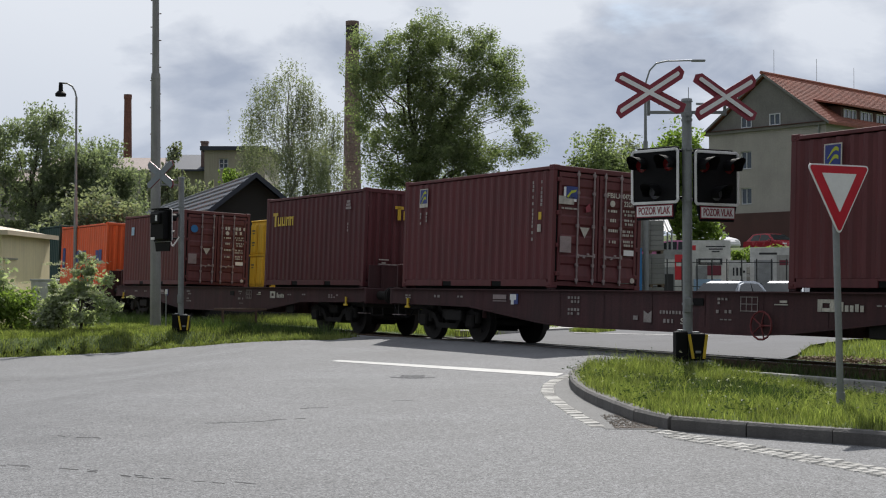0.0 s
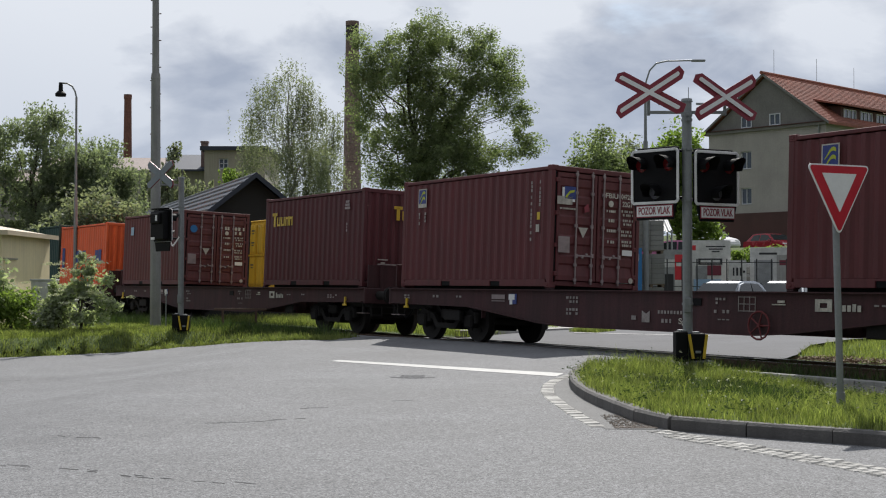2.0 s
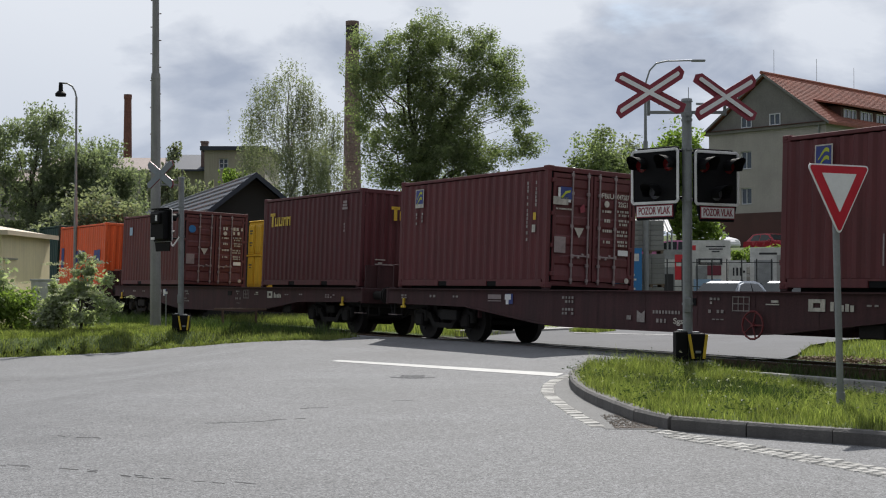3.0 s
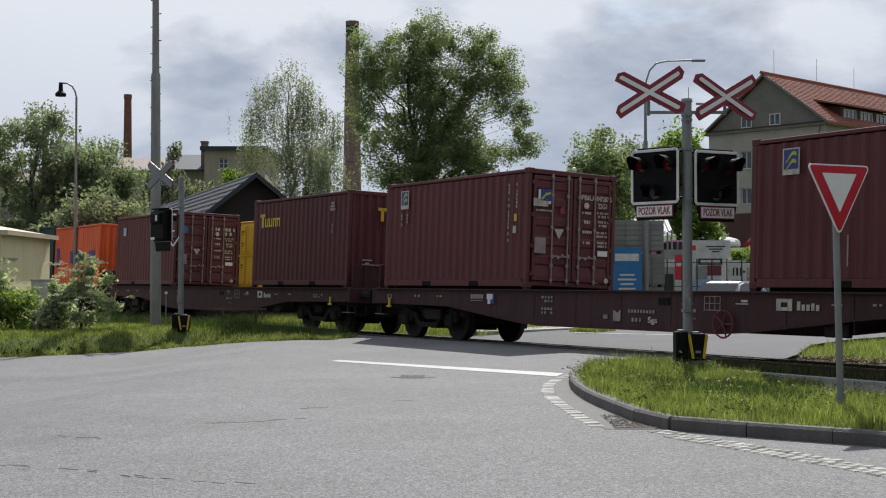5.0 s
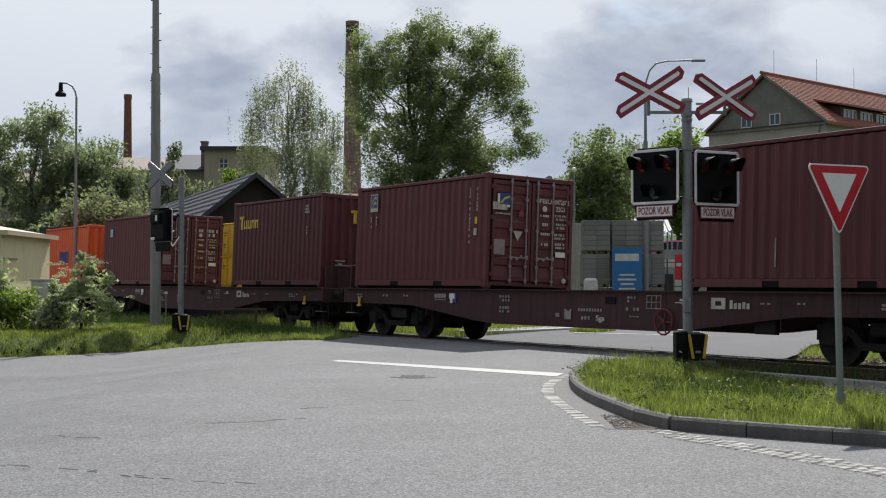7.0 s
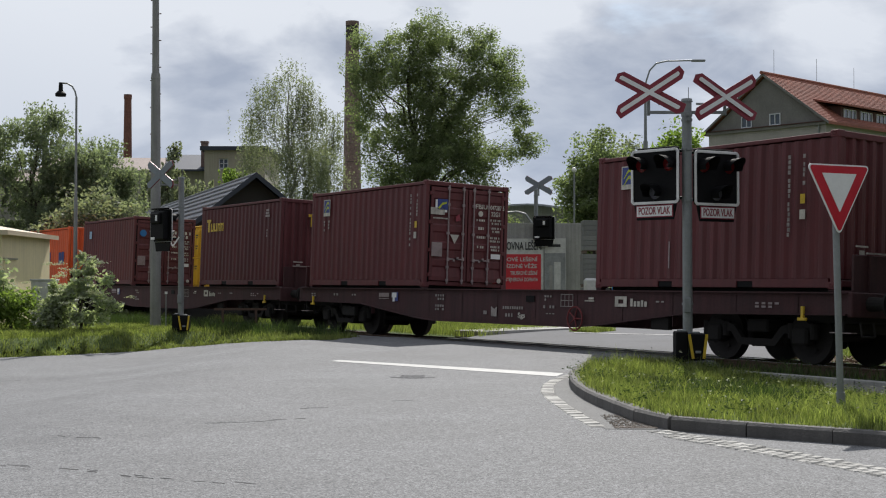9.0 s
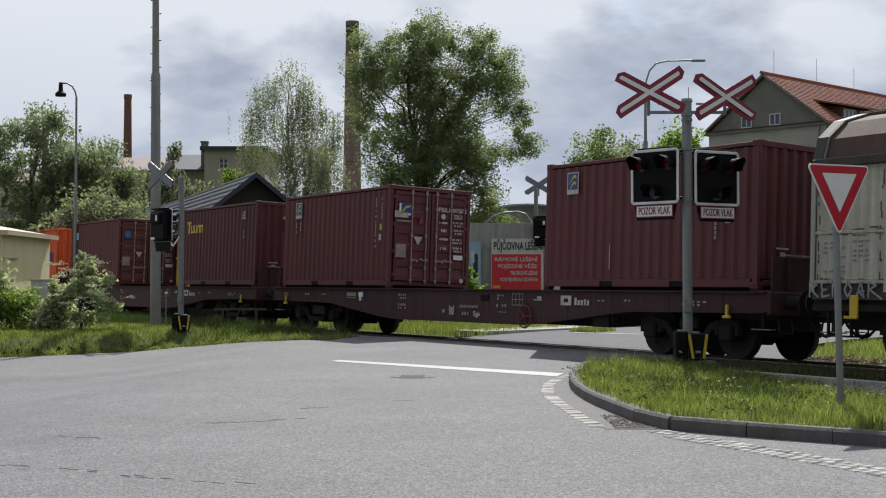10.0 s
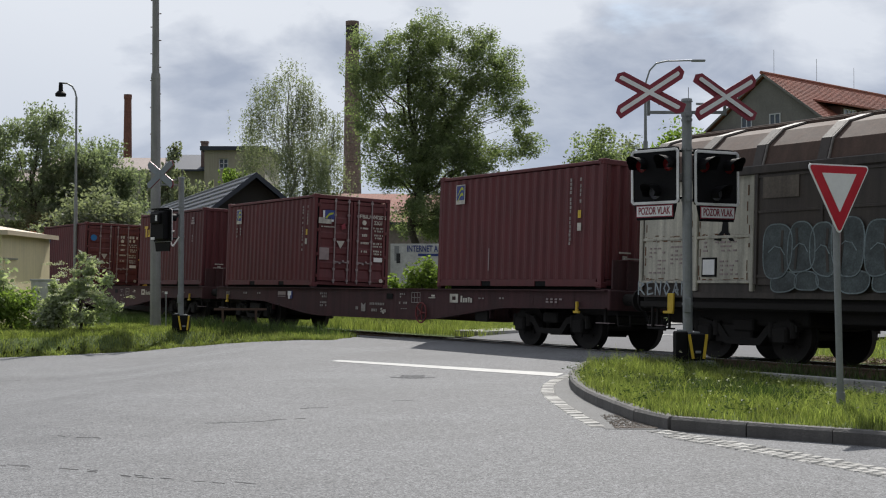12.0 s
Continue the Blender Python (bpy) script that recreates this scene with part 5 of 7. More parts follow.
def signal(label, m, crosses, heads, height=4.28, base=True):
    """A level crossing signal. crosses and heads: (place, yaw); the faces look along -y before the yaw."""
    t = thing("crossing_signal", label, "railway signal", m)
    bm = B()
    rod(bm, (0, 0, 0), (0, 0, height), 0.08, seg=18)
    part("post", bm, M["galv"], t, smooth=False)
    bm = B()
    rod(bm, (0, 0, height), (0, 0, height + 0.05), 0.10, 0.085, seg=18)
    part("cap", bm, M["galv"], t)
    part("aerial", rod(B(), (0.03, 0, height), (0.03, 0, height + 0.24), 0.006, seg=6), M["galv"], t)
    for z in (height - 0.22, height - 0.30, height - 1.62, height - 0.78, 0.95):
        bm = B()
        rod(bm, (0, 0, z - 0.02), (0, 0, z + 0.02), 0.092, seg=18)
        box(bm, (0.0, -0.1, z), (0.05, 0.05, 0.05))
        part("clamp", bm, M["galv"], t)
    for (x, y, z), yaw in crosses:
        c = part("warning_cross", cross_arm((0, 0, 0), 1.31, 0.21, 30, M["crossred"]), M["crossred"], t, "red-edged white crossbuck", pose(x, y, z, 0, 0, yaw))
        part("arm", cross_arm((0, 0.021, 0), 1.31, 0.21, -30, M["crossred"]), M["crossred"], c)
        part("stripe", cross_arm((0, -0.006, 0), 1.16, 0.068, 30, M["white"], 0.005), M["white"], c)
        bm = cross_arm((0, -0.009, 0), 1.16, 0.068, -30, M["white"], 0.005)
        part("stripe", bm, M["white"], c)
        part("back_sheet", cross_arm((0, 0.044, 0), 1.29, 0.195, 30, M["signgrey"], 0.004), M["signgrey"], c, "bare grey sheet back")
        part("back_sheet", cross_arm((0, 0.050, 0), 1.29, 0.195, -30, M["signgrey"], 0.004), M["signgrey"], c, "bare grey sheet back")
        sx = 1 if x > 0 else -1
        bm = B()
        box(bm, (x / 2, 0.03, height - 0.17), (abs(x), 0.05, 0.05), 0.006)
        box(bm, (x, 0.06, (z + height - 0.17) / 2), (0.05, 0.05, abs(z - height + 0.17) + 0.1), 0.006)
        box(bm, (x / 2, 0.03, height - 0.03), (abs(x) * 0.5, 0.04, 0.035), 0.006)
        part("bracket", bm, M["galv"], t)
    for (x, y, z), yaw in heads:
        hd = part("signal_head", boxes(((0, 0.02, 0), (0.93, 0.03, 0.89)), r=0.0), M["black"], t, "black signal board with white border", pose(x, y, z, 0, 0, yaw))
        bm = B()
        for c, s in (((0, -0.002, 0.435), (0.81, 0.02, 0.045)), ((0, -0.002, -0.435), (0.81, 0.02, 0.045)), ((-0.455, -0.002, 0), (0.045, 0.02, 0.77)), ((0.455, -0.002, 0), (0.045, 0.02, 0.77))):
            box(bm, c, s, 0.004)
        for sx in (-1, 1):
            for sz in (-1, 1):
                for k in range(4):
                    a = radians(k * 22.5 + 11.25)
                    d = Vector((sx * (0.397 + 0.06 * math.sin(a)), -0.002, sz * (0.377 + 0.06 * math.cos(a))))
                    bmesh.ops.create_cube(bm, size=1, matrix=Matrix.Translation(d) @ Matrix.Rotation(sx * sz * (k * 22.5 + 11.25) * math.pi / 180, 4, "Y") @ Matrix.Diagonal((0.034, 0.02, 0.045, 1)))
        part("border", bm, M["white"], hd, "white board border")
        part("housing", boxes(((0, 0.12, 0.0), (0.74, 0.18, 0.80)), ((0, 0.24, 0.2), (0.5, 0.10, 0.3)), ((0.2, 0.215, 0.15), (0.03, 0.02, 0.25)), ((-0.2, 0.215, 0.15), (0.03, 0.02, 0.25)), r=0.03), M["black"], hd)
        for lx, lz, mt in ((-0.27, 0.20, M["lensred"]), (0.27, 0.20, M["lensred"]), (0.0, -0.26, M["lenswhite"])):
            bm = B()
            rod(bm, (lx, 0.005, lz), (lx, -0.025, lz), 0.115, 0.09, seg=20)
            part("lens", bm, mt, hd)
            bm = B()
            n = 14
            ang = [radians(-35 + 250 * k / n) for k in range(n + 1)]
            ring = [[bm.verts.new((lx + r * math.cos(a), yy * (0.55 + 0.45 * max(0, math.sin(a))), lz + r * math.sin(a))) for a in ang] for r, yy in ((0.125, 0.0), (0.135, -0.34), (0.128, -0.34), (0.117, 0.0))]
            for p, q in zip(ring, ring[1:]):
                for k in range(n):
                    bm.faces.new((p[k], p[k + 1], q[k + 1], q[k]))
            part("hood", bm, M["black"], hd)
        bm = B()
        slab(bm, [(-0.42, 0.0, -0.46), (0.42, 0.0, -0.46), (0.36, 0.0, -0.72), (-0.36, 0.0, -0.72)], (0, 0.03, 0))
        part("apron", bm, M["black"], hd)
        pl = part("text_plate", boxes(((0, -0.012, -0.575), (0.74, 0.012, 0.205)), r=0.004), M["crossred"], hd, "white plate with red words")
        part("plate_face", boxes(((0, -0.020, -0.575), (0.70, 0.004, 0.17))), M["white"], pl)
        words("lettering", "POZOR VLAK", 0.17, M["crossred"], pl, Matrix.Translation((0, -0.024, -0.575)) @ pose(0, 0, 0, 90), fit=0.63)
        bm = B()
        box(bm, (0, 0.1, 0.47), (0.74, 0.16, 0.04), 0.01)
        part("top_cover", bm, M["black"], hd)
        part("number_plate", boxes(((-0.12, 0.30, 0.2), (0.09, 0.01, 0.16)), ((0.22, 0.215, -0.36), (0.2, 0.01, 0.07))), M["white"], hd, "small white plate")
        bm = B()
        for zz in (0.42, -0.36):
            rod(bm, (0, 0, z + zz), (x * 0.8, y * 0.8 + 0.12, z + zz), 0.025, seg=8)
        part("bracket", bm, M["black"], t)
    if base:
        b = part("relay_box", boxes(((-0.12, 0.0, 0.25), (0.20, 0.30, 0.50)), ((0.13, -0.06, 0.25), (0.26, 0.30, 0.44)), r=0.02), M["black"], t, "dark relay boxes at the foot")
        for x, k in ((0.015, -9), (0.245, 7)):
            bm = boxes(((x, -0.218, 0.26), (0.045, 0.02, 0.40)))
            bmesh.ops.rotate(bm, cent=(x, -0.218, 0.26), matrix=Matrix.Rotation(radians(k), 3, "Y"), verts=bm.verts[:])
            part("stripe", bm, M["yellow"], b, "yellow edge stripe")
        for c, s in (((0.13, -0.22, 0.17), (0.09, 0.02, 0.04)), ((-0.10, 0.0, 0.51), (0.12, 0.2, 0.03)), ((0.12, -0.04, 0.48), (0.12, 0.14, 0.03))):
            part("latch", boxes((c, s), r=0.005), M["galv"], b)
        part("cable_tube", boxes(((-0.02, -0.09, 0.93), (0.12, 0.05, 0.24)), r=0.01), M["galv"], t)
    return t


def build_signals():
    signal("grey post with two crossbucks and black signal boards", pose(4.02, 21.6, 0.10), [((-0.62, -0.06, 4.43), -25), ((0.64, -0.06, 4.35), 20)], [((-0.50, 0.20, 3.06), -44), ((0.535, 0.20, 3.03), 29)])
    signal("grey post seen from behind with one crossbuck and signal", pose(-7.34, 36.8, 0.0), [((-0.59, 0.10, 4.42), 139)], [((-0.50, 0.0, 2.98), 132)], height=4.3)
    signal("distant grey crossing signal beyond the railway", pose(3.76, 53.04, -0.05), [((0.12, 0.14, 5.36), 158)], [((0.30, -0.35, 3.60), 152)], height=5.15)
    # V of mounting pipe at the head of the second signal
    t = thing("head_mounting", "bent pale V of mounting pipe at the signal head", "conduit", pose(-7.34, 36.72, 0.0))
    part("conduit", pipe(B(), [(-0.04, 0, 2.66), (-0.21, -0.02, 2.40), (-0.39, -0.02, 2.67)], 0.022, 8), M["white"], t)
    # give-way sign
    t = thing("give_way_sign", "red-bordered white give way triangle on a grey post", "road sign", pose(4.17, 13.8, 0.02))
    part("post", rod(B(), (0, 0, 0), (-0.05, 0, 2.55), 0.036, seg=14), M["galv"], t)
    part("foot", rod(B(), (0, 0, 0), (0, 0, 0.24), 0.05, 0.046, seg=14), M["galv"], t)

    def tri(side, y, th, rnd, z0=2.30):
        pts = []
        R = side / math.sqrt(3)
        for k in range(3):
            a0 = radians(30 + 120 * k)
            c = Vector(((R - 2 * rnd) * math.cos(a0), 0, (R - 2 * rnd) * math.sin(a0)))
            for j in (-60, -30, 0, 30, 60):
                a = a0 + radians(j)
                pts.append((c.x + rnd * math.cos(a), y, z0 + c.z + rnd * math.sin(a)))
        bm = B()
        slab(bm, pts, (0, th, 0))
        bmesh.ops.transform(bm, matrix=Matrix.Translation((-0.02, -0.062, 0)) @ pose(0, 0, 0, 0, 0, 26), verts=bm.verts[:])
        return bm
    Z = 2.375
    s = part("sign_plate", tri(0.865, 0.0, 0.012, 0.035, Z), M["white"], t, "white edged triangular plate")
    part("red_border", tri(0.81, -0.004, 0.006, 0.025, Z), M["signred"], s)
    part("white_field", tri(0.47, -0.008, 0.006, 0.004, Z + 0.02), M["white"], s)
    part("back_sheet", tri(0.84, 0.0125, 0.004, 0.03, Z), M["signgrey"], s)
    part("clamp", boxes(((-0.05, 0.02, 2.2), (0.11, 0.07, 0.03)), ((-0.05, 0.02, 2.5), (0.11, 0.07, 0.03))), M["galv"], t)


build_signals()


def build_poles():
    # tall pole with climbing pegs, in two lengths
    t = thing("utility_pole", "tall grey steel utility pole with climbing pegs", "utility pole", pose(-8.53, 39.0, 0.0))
    part("lower_shaft", rod(B(), (0, 0, -0.1), (-0.03, 0, 7.56), 0.165, 0.135, seg=16), M["pole"], t)
    part("upper_shaft", rod(B(), (-0.03, 0, 7.5), (-0.06, 0, 13.0), 0.108, 0.085, seg=16), M["pole"], t)
    part("collar", rod(B(), (-0.03, 0, 7.45), (-0.03, 0, 7.62), 0.145, 0.125, seg=16), M["pole"], t)
    peg = mesh_of("climbing_peg", rod(B(), (0, 0, 0), (0.16, 0, 0), 0.016, seg=6), M["rail"])
    for i in range(24):
        part("climbing_peg", peg, None, t, m=pose(-0.03, 0, 3.4 + i * 0.40, 0, 0, 0 if i % 2 else 180))
    # street lamps
    t = thing("street_lamp", "slender grey street lamp with a bell-shaped head", "street lamp", pose(-15.4, 55.0, -0.05), "street lamps")
    part("post", rod(rod(B(), (0, 0, 0), (0, 0, 5), 0.09, 0.075), (0, 0, 5), (0, 0, 9.2), 0.055, 0.045), M["galv"], t)
    part("arm", pipe(B(), [(0, 0, 9.2), (-0.06, 0, 9.45), (-0.18, 0, 9.66), (-0.38, 0, 9.78), (-0.66, 0, 9.80)], 0.035), M["galv"], t)
    bm = B()
    rod(bm, (-0.66, 0, 9.82), (-0.66, 0, 9.45), 0.08, 0.10, seg=12)
    rod(bm, (-0.66, 0, 9.45), (-0.66, 0, 9.35), 0.13, 0.22, seg=16)
    rod(bm, (-0.66, 0, 9.35), (-0.66, 0, 9.24), 0.23, 0.22, seg=16)
    part("lamp_head", bm, M["black"], t)
    t = thing("street_lamp", "grey street lamp with a long curved arm", "street lamp", pose(7.42, 48.0, -0.05), "street lamps")
    part("post", rod(rod(B(), (0, 0, 0), (0, 0, 6.6), 0.11, 0.085), (0, 0, 6.6), (0, 0, 8.4), 0.06, 0.045), M["galv"], t)
    part("arm", pipe(B(), [(0, 0, 8.4), (0.03, 0, 8.8), (0.16, 0, 9.2), (0.4, 0, 9.46), (0.8, 0, 9.55), (1.8, 0, 9.57)], 0.03), M["galv"], t)
    part("lamp_head", boxes(((1.95, 0, 9.56), (0.5, 0.2, 0.07)), r=0.02), M["galv"], t)
    t = thing("street_lamp", "park lamp with a white globe", "street lamp", pose(6.0, 60.0, -0.05), "street lamps")
    part("post", rod(B(), (0, 0, 0), (0, 0, 6.45), 0.05, 0.04, seg=8), M["galv"], t)
    bm = B()
    bmesh.ops.create_icosphere(bm, subdivisions=3, radius=0.12, matrix=Matrix.Translation((0, 0, 6.56)))
    part("globe", bm, M["white"], t, "white lamp globe", smooth=True)
    # small marker posts and the low steel frame near the second signal
    t = thing("barrier_stub", "low dark steel rail on short posts beside the track", "rail", pose(-6.3, 37.6, 0.0))
    part("top_bar", boxes(((0.5, 0, 0.62), (1.5, 0.06, 0.06))), M["rail"], t)
    for x in (0.0, 0.95):
        part("post", boxes(((x, 0, 0.3), (0.06, 0.06, 0.62))), M["rail"], t)
    t = thing("marker_post", "thin white-topped marker post in the grass", "post", pose(-8.05, 38.2, 0.0))
    part("post", rod(B(), (0, 0, 0), (0, 0, 1.05), 0.018, seg=8), M["galv"], t)
    part("cap", rod(B(), (0, 0, 1.05), (0, 0, 1.12), 0.04, seg=10), M["white"], t)


build_poles()

# ------------------------------------------------------------------ buildings
M.update(
    beige=mat("beige_cladding", (0.80, 0.70, 0.45), 0.7, var=0.08, scale=0.6, bump=0.1, streak=0.1),
    beigeroof=mat("pale_roof_sheet", (0.58, 0.49, 0.36), 0.5, var=0.08, scale=1, bump=0.05),
    render=mat("grey_render", (0.40, 0.375, 0.352), 0.9, var=0.16, scale=0.35, bump=0.2, bscale=10, streak=0.04),
    gable=mat("dark_gable_render", (0.20, 0.193, 0.185), 0.9, var=0.28, scale=0.4, bump=0.2, bscale=10, streak=0.06),
    tiles=mat("red_roof_tiles", (0.27, 0.095, 0.065), 0.8, var=0.28, scale=0.5, bump=0.4, bscale=9, fine=0.3),
    redbase=mat("dark_red_base", (0.10, 0.05, 0.045), 0.85, var=0.2, scale=0.5),
    slate=mat("dark_roof_sheet", (0.042, 0.05, 0.072), 0.6, var=0.15, scale=0.8, metal=0.2, bump=0.1),
    darkwall=mat("dark_boarding", (0.03, 0.028, 0.028), 0.85, var=0.2, scale=1),
    brick=mat("chimney_brick", (0.17, 0.075, 0.06), 0.9, var=0.25, scale=0.4, bump=0.4, bscale=6, fine=0.25),
    brick2=mat("sooty_chimney_brick", (0.215, 0.15, 0.14), 0.9, var=0.28, scale=0.25, bump=0.4, bscale=5, fine=0.25),
    soot=mat("soot", (0.06, 0.05, 0.05), 0.9, var=0.2, scale=0.6),
    pinkroof=mat("faded_pink_roof", (0.30, 0.245, 0.225), 0.8, var=0.22, scale=0.25, bump=0.2, bscale=4),
    factory=mat("factory_render", (0.34, 0.32, 0.29), 0.9, var=0.2, scale=0.2, streak=0.2),
    cream=mat("cream_render", (0.36, 0.34, 0.27), 0.9, var=0.14, scale=0.2, streak=0.15),
    pane=glass_mat("window_pane", (0.06, 0.08, 0.11)),
    blueframe=mat("white_window_frame", (0.60, 0.62, 0.66), 0.5, var=0.06),
    blocks=mat("grey_blocks", (0.20, 0.205, 0.195), 0.85, var=0.12, scale=3, rand=0.12, bump=0.3),
    wood=mat("pallet_wood", (0.15, 0.115, 0.08), 0.85, var=0.2, scale=5),
    bannerwhite=mat("banner_white", (0.58, 0.58, 0.57), 0.6, var=0.16, scale=1.5, bump=0.1, bscale=6),
    bannerred=mat("banner_red", (0.60, 0.03, 0.045), 0.6, var=0.08, scale=2),
    bannergrey=mat("banner_grey", (0.28, 0.29, 0.30), 0.6, var=0.3, scale=2),
    textdark=mat("dark_print", (0.03, 0.03, 0.035), 0.6, var=0.1),
    maroonprint=mat("maroon_print", (0.18, 0.03, 0.05), 0.6, var=0.1),
    silver=mat("silver_car_paint", (0.36, 0.38, 0.41), 0.24, metal=0.7, var=0.04, bump=0),
    redcar=mat("red_car_paint", (0.35, 0.02, 0.035), 0.25, var=0.05, bump=0),
    whitecar=mat("white_car_paint", (0.75, 0.74, 0.76), 0.3, var=0.04, bump=0),
    pinkcar=mat("pink_car_paint", (0.62, 0.22, 0.42), 0.3, var=0.05, bump=0),
    carglass=mat("car_glass", (0.022, 0.026, 0.03), 0.12, var=0.1, bump=0, spec=0.35),
    rubber=mat("tyre_rubber", (0.015, 0.015, 0.015), 0.85, var=0.2),
)


def window(parent, m, w, h, cols=2, rows=1, name="window"):
    """A window set into a wall; it faces -y of m."""
    f = 0.07
    bm = boxes(((0, 0, h / 2 - f / 2), (w, 0.10, f)), ((0, 0, -h / 2 + f / 2), (w, 0.10, f)), ((-w / 2 + f / 2, 0, 0), (f, 0.10, h - 2 * f)), ((w / 2 - f / 2, 0, 0), (f, 0.10, h - 2 * f)))
    for k in range(1, cols):
        box(bm, (-w / 2 + w * k / cols, 0, 0), (f, 0.08, h - 2 * f))
    for k in range(1, rows):
        box(bm, (0, 0, -h / 2 + h * k / rows), (w - 2 * f, 0.08, f * 0.7))
    wn = part(name, bm, M["blueframe"], parent, "", m)
    part("sill", boxes(((0, -0.08, -h / 2 - 0.04), (w + 0.16, 0.16, 0.06))), M["concrete"], wn)
    for i in range(cols):
        for j in range(rows):
            cw, ch = (w - f) / cols, (h - f) / rows
            part("pane", boxes(((-w / 2 + f / 2 + cw * (i + .5), 0.02, -h / 2 + f / 2 + ch * (j + .5)), (cw - f * .8, 0.015, ch - f * .8))), M["pane"], wn)
    return wn


def wall_with_holes(bm, x0, x1, z0, z1, holes, th=0.3):
    """A wall along x, its face at y 0, with rectangular openings (x, z, w, h)."""
    xs = sorted({x0, x1, *[h[0] - h[2] / 2 for h in holes], *[h[0] + h[2] / 2 for h in holes]})
    zs = sorted({z0, z1, *[h[1] - h[3] / 2 for h in holes], *[h[1] + h[3] / 2 for h in holes]})
    for a, b in zip(xs, xs[1:]):
        for c, d in zip(zs, zs[1:]):
            mx, mz = (a + b) / 2, (c + d) / 2
            if any(abs(mx - h[0]) < h[2] / 2 and abs(mz - h[1]) < h[3] / 2 for h in holes):
                continue
            box(bm, (mx, th / 2, mz), (b - a, th, d - c))
    bmesh.ops.remove_doubles(bm, verts=bm.verts[:], dist=0.0005)
    return bm


def build_apartment():
    """A big old house with a tiled saddle roof; its gable faces the yard. Local x runs across the gable, y along the ridge."""
    ang = -47.0
    t = thing("apartment_house", "grey rendered old house with a red tiled roof", "house", pose(27.75, 95, 0, 0, 0, ang) @ Matrix.Translation((-10.2, 0, 0)))
    W, D, zw, zr, zd = 10.2, 40.0, 12.98, 16.75, 12.7
    # the gable wall
    holes = [(3.4, 7.9, 0.95, 1.25), (6.35, 7.9, 0.95, 1.25), (3.4, 10.65, 0.95, 1.35), (6.35, 10.65, 0.95, 1.35)]
    holes = [h for h in holes if h[0] < 4] + [(0.9, 10.65, .95, 1.35)]
    bm = wall_with_holes(B(), 0, W, 6.6, zw - 0.1, holes)
    part("wall", bm, M["render"], t, "grey rendered gable wall")
    for h in holes:
        window(t, pose(h[0], 0.14, h[1]), h[2], h[3])
    part("plinth", boxes(((W / 2, 0.1, 5.3), (W + 0.1, 0.3, 2.6))), M["redbase"], t, "dark red base storey")
    bm = wall_with_holes(B(), 0, D, 4.0, zw + 0.2, [], 0.3)
    bmesh.ops.transform(bm, matrix=Matrix.Translation((W, 0.3, 0)) @ pose(0, 0, 0, 0, 0, 90), verts=bm.verts[:])
    part("wall", bm, M["render"], t)
    bm = B()
    slab(bm, [(0, 0.3, 4), (0, D, 4), (0, D, zw), (0, 0.3, zw)], (0.3, 0, 0))
    part("wall", bm, M["render"], t)
    part("cornice", boxes(((W / 2, -0.12, zw + 0.06), (W + 0.4, 0.34, 0.06))), M["redbase"], t, "dark tiled ledge over the string course")
    part("string_course", boxes(((W / 2, -0.05, zw - 0.08), (W + 0.3, 0.3, 0.20))), M["gable"], t)
    # attic gable with two windows; its shade is put into the darker render colour
    bm = B()
    rise = zr - zw
    slab(bm, [(0, 0, zw), (W, 0, zw), (W / 2, 0, zr)], (0, 0.3, 0))
    part("gable", bm, M["gable"], t, "attic gable, its render darkened for shade")
    for x in (3.5, 6.0):
        window(t, pose(x, -0.03, zw + 0.56), 0.95, 0.88)
    # roof slopes
    for sx in (-1, 1):
        bm = B()
        e, dn = (W / 2 + 0.42), rise * (W / 2 + 0.42) / (W / 2)
        slab(bm, [(W / 2, -0.28, zr + 0.12), (W / 2 + sx * e, -0.28, zr + 0.12 - dn), (W / 2 + sx * e, D, zr + 0.12 - dn), (W / 2, D, zr + 0.12)], (0, 0, 0.22))
        r = part("roof", bm, M["tiles"], t, "weathered red tile slope")
        n = 26
        ts = B()
        for k in range(n):
            a = (k + 0.5) / n
            box(ts, (W / 2 + sx * e * a, D / 2, zr + 0.345 - dn * a), (0.05, D + 0.4, 0.03))
        part("tile_course", ts, M["tiles"], r)
        part("verge_board", slab(B(), [(W / 2, -0.34, zr + 0.32), (W / 2 + sx * e, -0.34, zr + 0.32 - dn), (W / 2 + sx * e, -0.34, zr + 0.12 - dn), (W / 2, -0.34, zr + 0.12)], (0, 0.05, 0)), M["gable"], t)
    part("ridge", rod(B(), (W / 2, -0.5, zr + 0.36), (W / 2, D, zr + 0.36), 0.14, seg=8), M["tiles"], t)
    # a long dormer on the street slope
    bm = B()
    slab(bm, [(W - 0.45, 2.9, zd + 0.25), (W - 0.45, 2.9, zd + 1.72), (W - 2.2, 2.9, zd + 1.9)], (0, 8.6, 0))
    d = part("dormer", bm, M["redbase"], t, "long dormer with white windows")
    bm = B()
    slab(bm, [(W + 0.05, 2.2, zd + 1.72), (W - 2.5, 2.2, zd + 2.28), (W - 2.5, 12.2, zd + 2.28), (W + 0.05, 12.2, zd + 1.72)], (0, 0, 0.12))
    part("dormer_roof", bm, M["tiles"], d)
    for y in (4.1, 6.5, 8.9):
        window(d, pose(W - 0.42, y, zd + 1.0, 0, 0, 90), 1.75, 1.15, 3, 1, "dormer_window")
    for y, h in ((1.25, 2.3), (7.3, 2.3), (13.0, 2.2), (20, 2.4)):
        part("roof_aerial", rod(B(), (W / 2, y, zr), (W / 2, y, zr + h), 0.016, seg=6), M["galv"], t)
